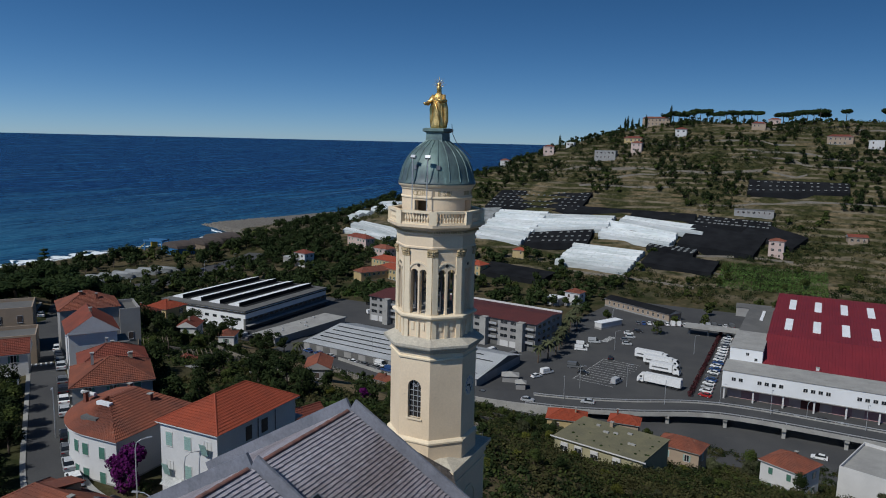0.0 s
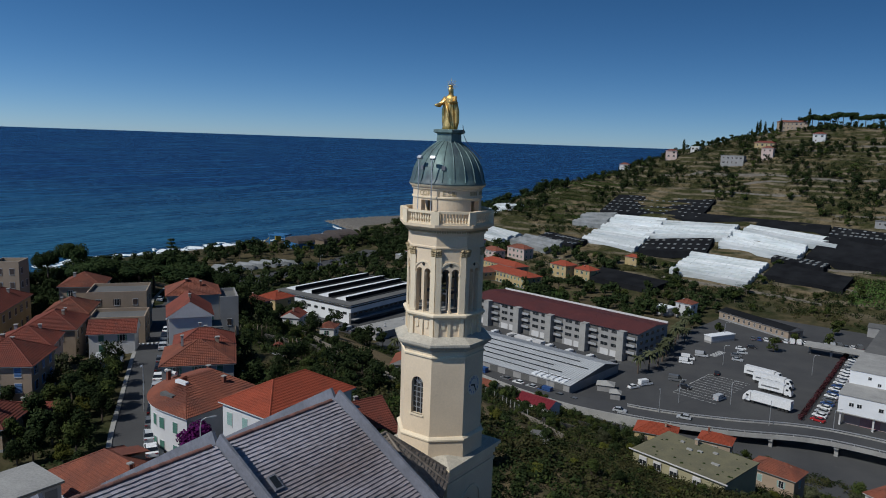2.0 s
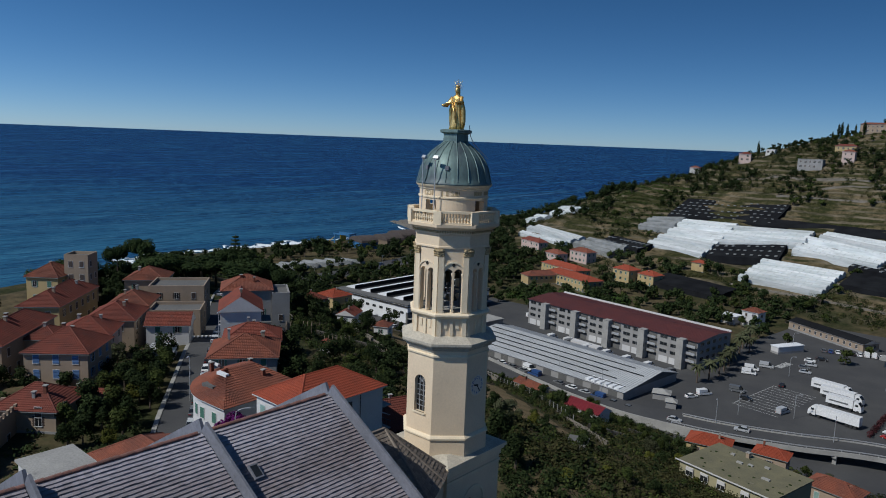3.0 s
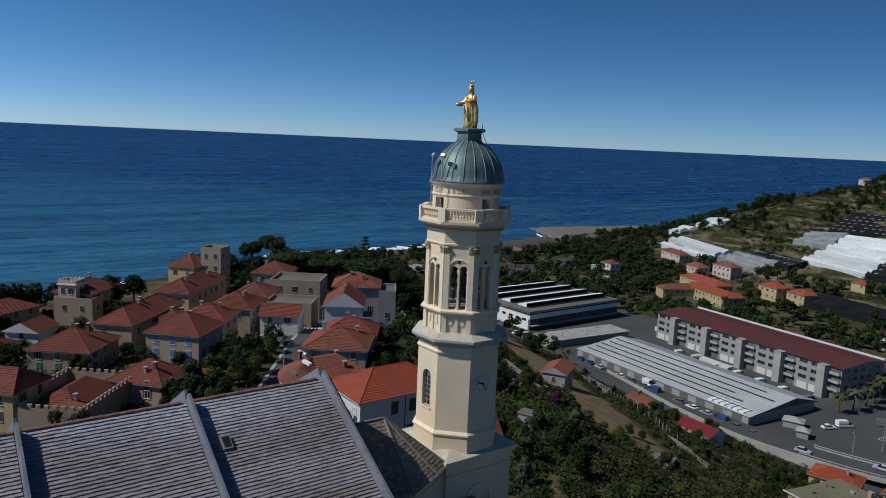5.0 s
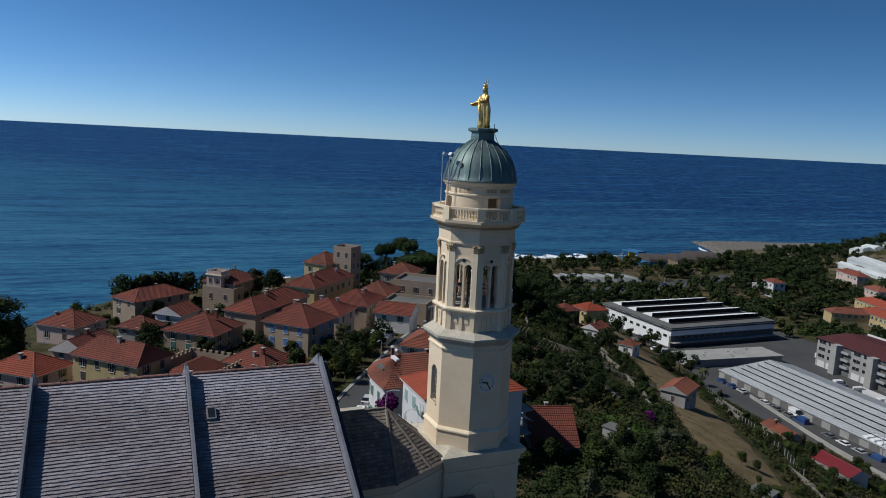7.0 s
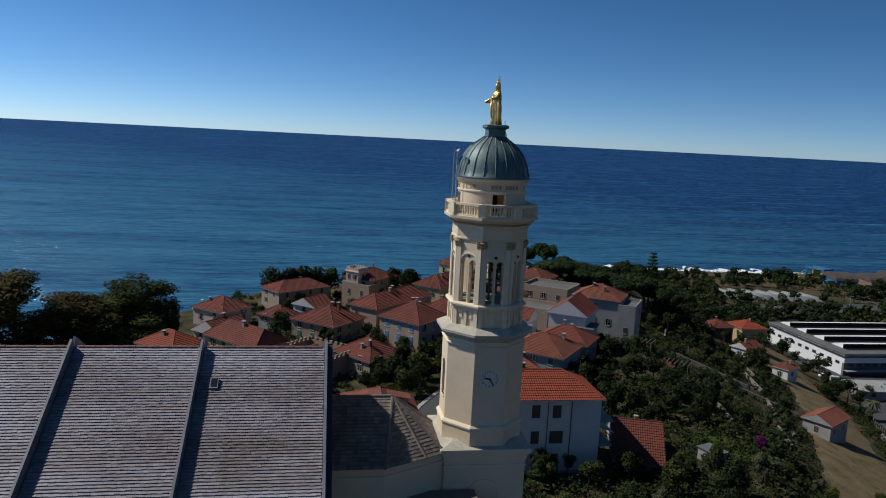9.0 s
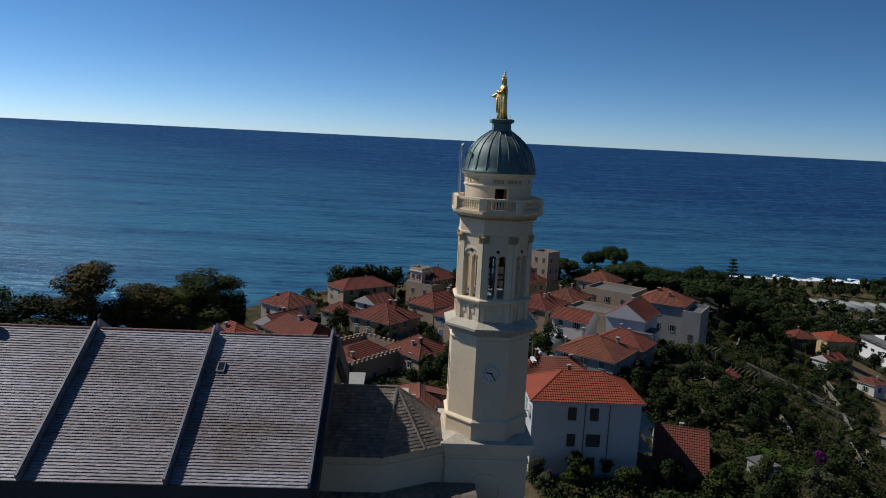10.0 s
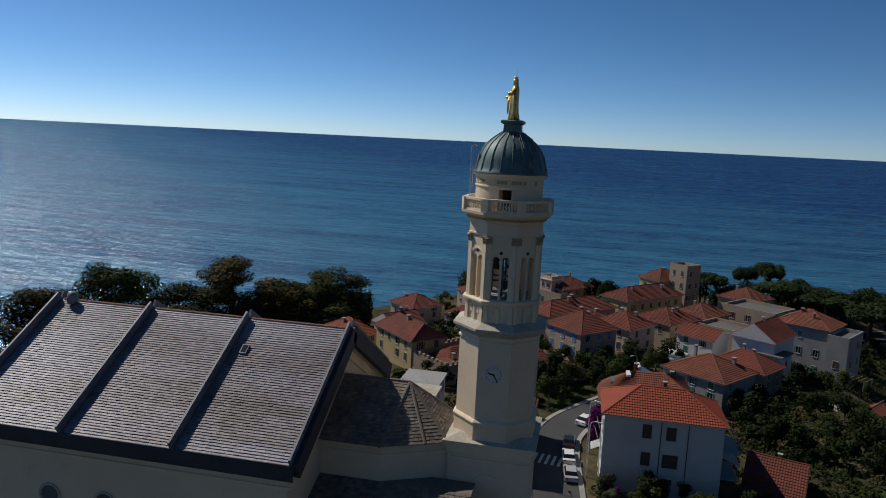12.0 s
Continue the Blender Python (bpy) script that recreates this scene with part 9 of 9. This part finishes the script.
for i in range(10):
    p = (-318 - i * 1.2, 245 + i * 13)
    car(p[0] + rc.uniform(-4, 4), p[1], 95, rc.choice(COL[:-1]), z=ground_z(*p) + 0.35)

# ---- parking lot markings and hedge ----
mk = thing("bay_markings", pose(-55, 258, 8.05, 0, 0, -8), "white painted parking bay lines", "road marking", kind="structure")
for i in range(12):
    part("line", Geo().box(-8, 7, -14 + i * 2.7, -13.86 + i * 2.7, 0, 0.012), M["paint"], mk)
part("line", Geo().box(-8.15, -8.0, -14, 15.9, 0, 0.012), M["paint"], mk)
cr2 = thing("zebra_crossing", pose(-66, 305, 8.05, 0, 0, -10), "white zebra crossing at the parking lot", "crossing", kind="structure")
for i in range(9):
    part("stripe", Geo().box(-1.5, 1.5, -5 + i * 1.1, -4.5 + i * 1.1, 0, 0.012), M["paint"], cr2)
hd = Geo()
leaf_cloud(hd, [(-25.0 + 0.05 * k, 247 + k * 2.4, 8.9, 0.9, 1.5, 1.0) for k in range(40)], 3000, 0.4, random.Random(9), 0.2, 0.4)
tagged(part("hedge", hd, leaf_mat("dark_red_hedge", (0.03, 0.012, 0.014), (0.075, 0.025, 0.028))), "dark red hedge between rows of parked cars", "hedge", kind="stuff")
part("gantry_roof", Geo().box(-38, -14, 330, 337, 11.5, 12.3), M["concrete"], tagged(thing("ramp_deck", Matrix.Identity(4), "raised concrete ramp at the back of the parking lot", "ramp")))
for x in (-36, -28, -20):
    part("pillar", Geo().box(x - .4, x + .4, 333, 334, 7.9, 11.5), M["concrete"], bpy.data.objects["ramp_deck"])


def street_lamp(x, y, z, a, h=8.0):
    key = "proto_lamp"
    m = pose(x, y, z, 0, 0, a)
    if key in PROTO:
        return copy_thing(PROTO[key], m)
    ob = thing("street_lamp", m, "grey street lamp with a curved arm", "street lamp", "street lamps")
    part("pole", Geo().tube([(0, 0, -0.5), (0, 0, h * 0.85), (0.15, 0, h * 0.96), (0.7, 0, h), (1.5, 0, h + 0.05)], [0.09, 0.07, 0.06, 0.05, 0.04], 6), M["pole"], ob)
    part("lamp_head", Geo().box(1.3, 2.0, -0.13, 0.13, h - 0.02, h + 0.1), M["pole"], ob)
    PROTO[key] = ob
    return ob


for x, y, a in ((-69, 58.5, 60), (-61, 58.5, 60), (-95, 66.5, -40), (-118, 86, -40), (-57, 50, 200)):
    street_lamp(x, y, ground_z(x, y) + 0.1, a)
for x, y in ((-46, 246), (-60, 290), (-30, 300), (-70, 330), (-15, 240), (10, 236), (-60, 236)):
    street_lamp(x, y, 8.0, 30, 8)
for x in (-160, -140, -120, -100, -60, -30, 0, 25):
    y = float(np.interp(x, [a for a, b in DECK], [b for a, b in DECK]))
    street_lamp(x, y + 4.0, deck_z(x, y, 0), -80)
for i in range(5):
    street_lamp(-308 - i * 5, 235 + i * 32, 7.5, 0)


def fence(x0, y0, x1, y1, n, label):
    ob = thing("fence", Matrix.Identity(4), label, "fence")
    g = Geo()
    prev = None
    for i in range(n + 1):
        x, y = x0 + (x1 - x0) * i / n, y0 + (y1 - y0) * i / n
        z = ground_z(x, y)
        part("post", Geo().box(x - .06, x + .06, y - .06, y + .06, z - 0.3, z + 2.0), M["concrete"], ob)
        if prev:
            for h in (0.3, 0.8, 1.3, 1.8):
                g.tube([(prev[0], prev[1], prev[2] + h), (x, y, z + h)], 0.02, 3)
        prev = (x, y, z)
    part("wires", g, M["iron"], ob)["kind"] = "stuff"


fence(-150, 200, -84, 160, 30, "wire fence with concrete posts above the road")
fence(-84, 160, -70, 150, 7, "wire fence with concrete posts in a dry field")
# sheds and a lawn in the gardens
for x, y in ((-59.8, 93.4), (-47, 112)):
    ob = thing("garden_shed", pose(x, y, ground_z(x, y) - 0.3, 0, 0, 20), "small grey garden shed with flat roof", "shed")
    part("wall", Geo().box(-1.6, 1.6, -1.2, 1.2, 0, 2.1), M["greyw"], ob)
    part("roof", Geo().box(-1.8, 1.8, -1.4, 1.4, 2.1, 2.2), M["felt"], ob)
lawn = Geo()
for j in range(7):
    for i in range(7):
        x, y = -70.0 + 8.4 * i / 6 + 2.2 * j / 6, 93.6 + 8.2 * j / 6 + 1.5 * i / 6
        lawn.v.append((x, y, ground_z(x, y) + 0.09))
lawn.f += [(7 * j + i, 7 * j + i + 1, 7 * j + i + 8, 7 * j + i + 7) for j in range(6) for i in range(6)]
tagged(part("lawn", lawn, M["lawn"]), "small mown green lawn among garden plots", "lawn", kind="structure")
rb = tree("bougainvillea", -65.5, 105.5, 0.5, squash=0.8)
rb["label"] = "dark pink flowering bush in a garden"
rw = random.Random(61)
made = 0
while made < 16:
    x, y = rw.uniform(-170, -60), rw.uniform(106, 192)
    L, a_ = rw.uniform(9, 22), rw.choice((-0.35, -0.55, 1.0)) + rw.uniform(-0.1, 0.1)
    if not free(x, y, 4) or near_road(x, y, LANE, 16) or near_road(x, y, FIELD, 12):
        continue
    dx, dy = math.cos(a_) * L / 2, math.sin(a_) * L / 2
    gw, _ = ribbon([(x - dx, y - dy), (x, y), (x + dx, y + dy)], 0.4, lambda px_, py_, t: ground_z(px_, py_) + 1.1, 2.4)
    tagged(part("garden_wall", gw, M["stone"]), "low garden wall between vegetable plots", "wall", kind="structure")
    made += 1
for x, y in ((-118, 118), (-125, 112), (-96, 112)):
    ob = thing("pergola", pose(x, y, ground_z(x, y), 0, 0, 140), "grey garden pergola frame", "pergola")
    for px_ in (-2, 2):
        for py_ in (-3, 3):
            part("post", Geo().box(px_ - .07, px_ + .07, py_ - .07, py_ + .07, 0, 2.5), M["wood"], ob)
    for i in range(7):
        part("rafter", Geo().box(-2.3, 2.3, -3 + i - .05, -3 + i + .05, 2.5, 2.62), M["wood"], ob)

# ---- single slates by the verge ----
slab = M["slate_piece"]
bay = part("slate_field", Geo().add([slope_frame(1)[1](30.0, 8.0, -0.01), slope_frame(1)[1](36.8, 8.0, -0.01), slope_frame(1)[1](36.8, 13.8, -0.01), slope_frame(1)[1](30.0, 13.8, -0.01)], [(0, 3, 2, 1)]), M["slate"], church)
for vs, fs in NEAR_SLATES:
    part("slate", Geo().add(vs, fs), slab, bay)
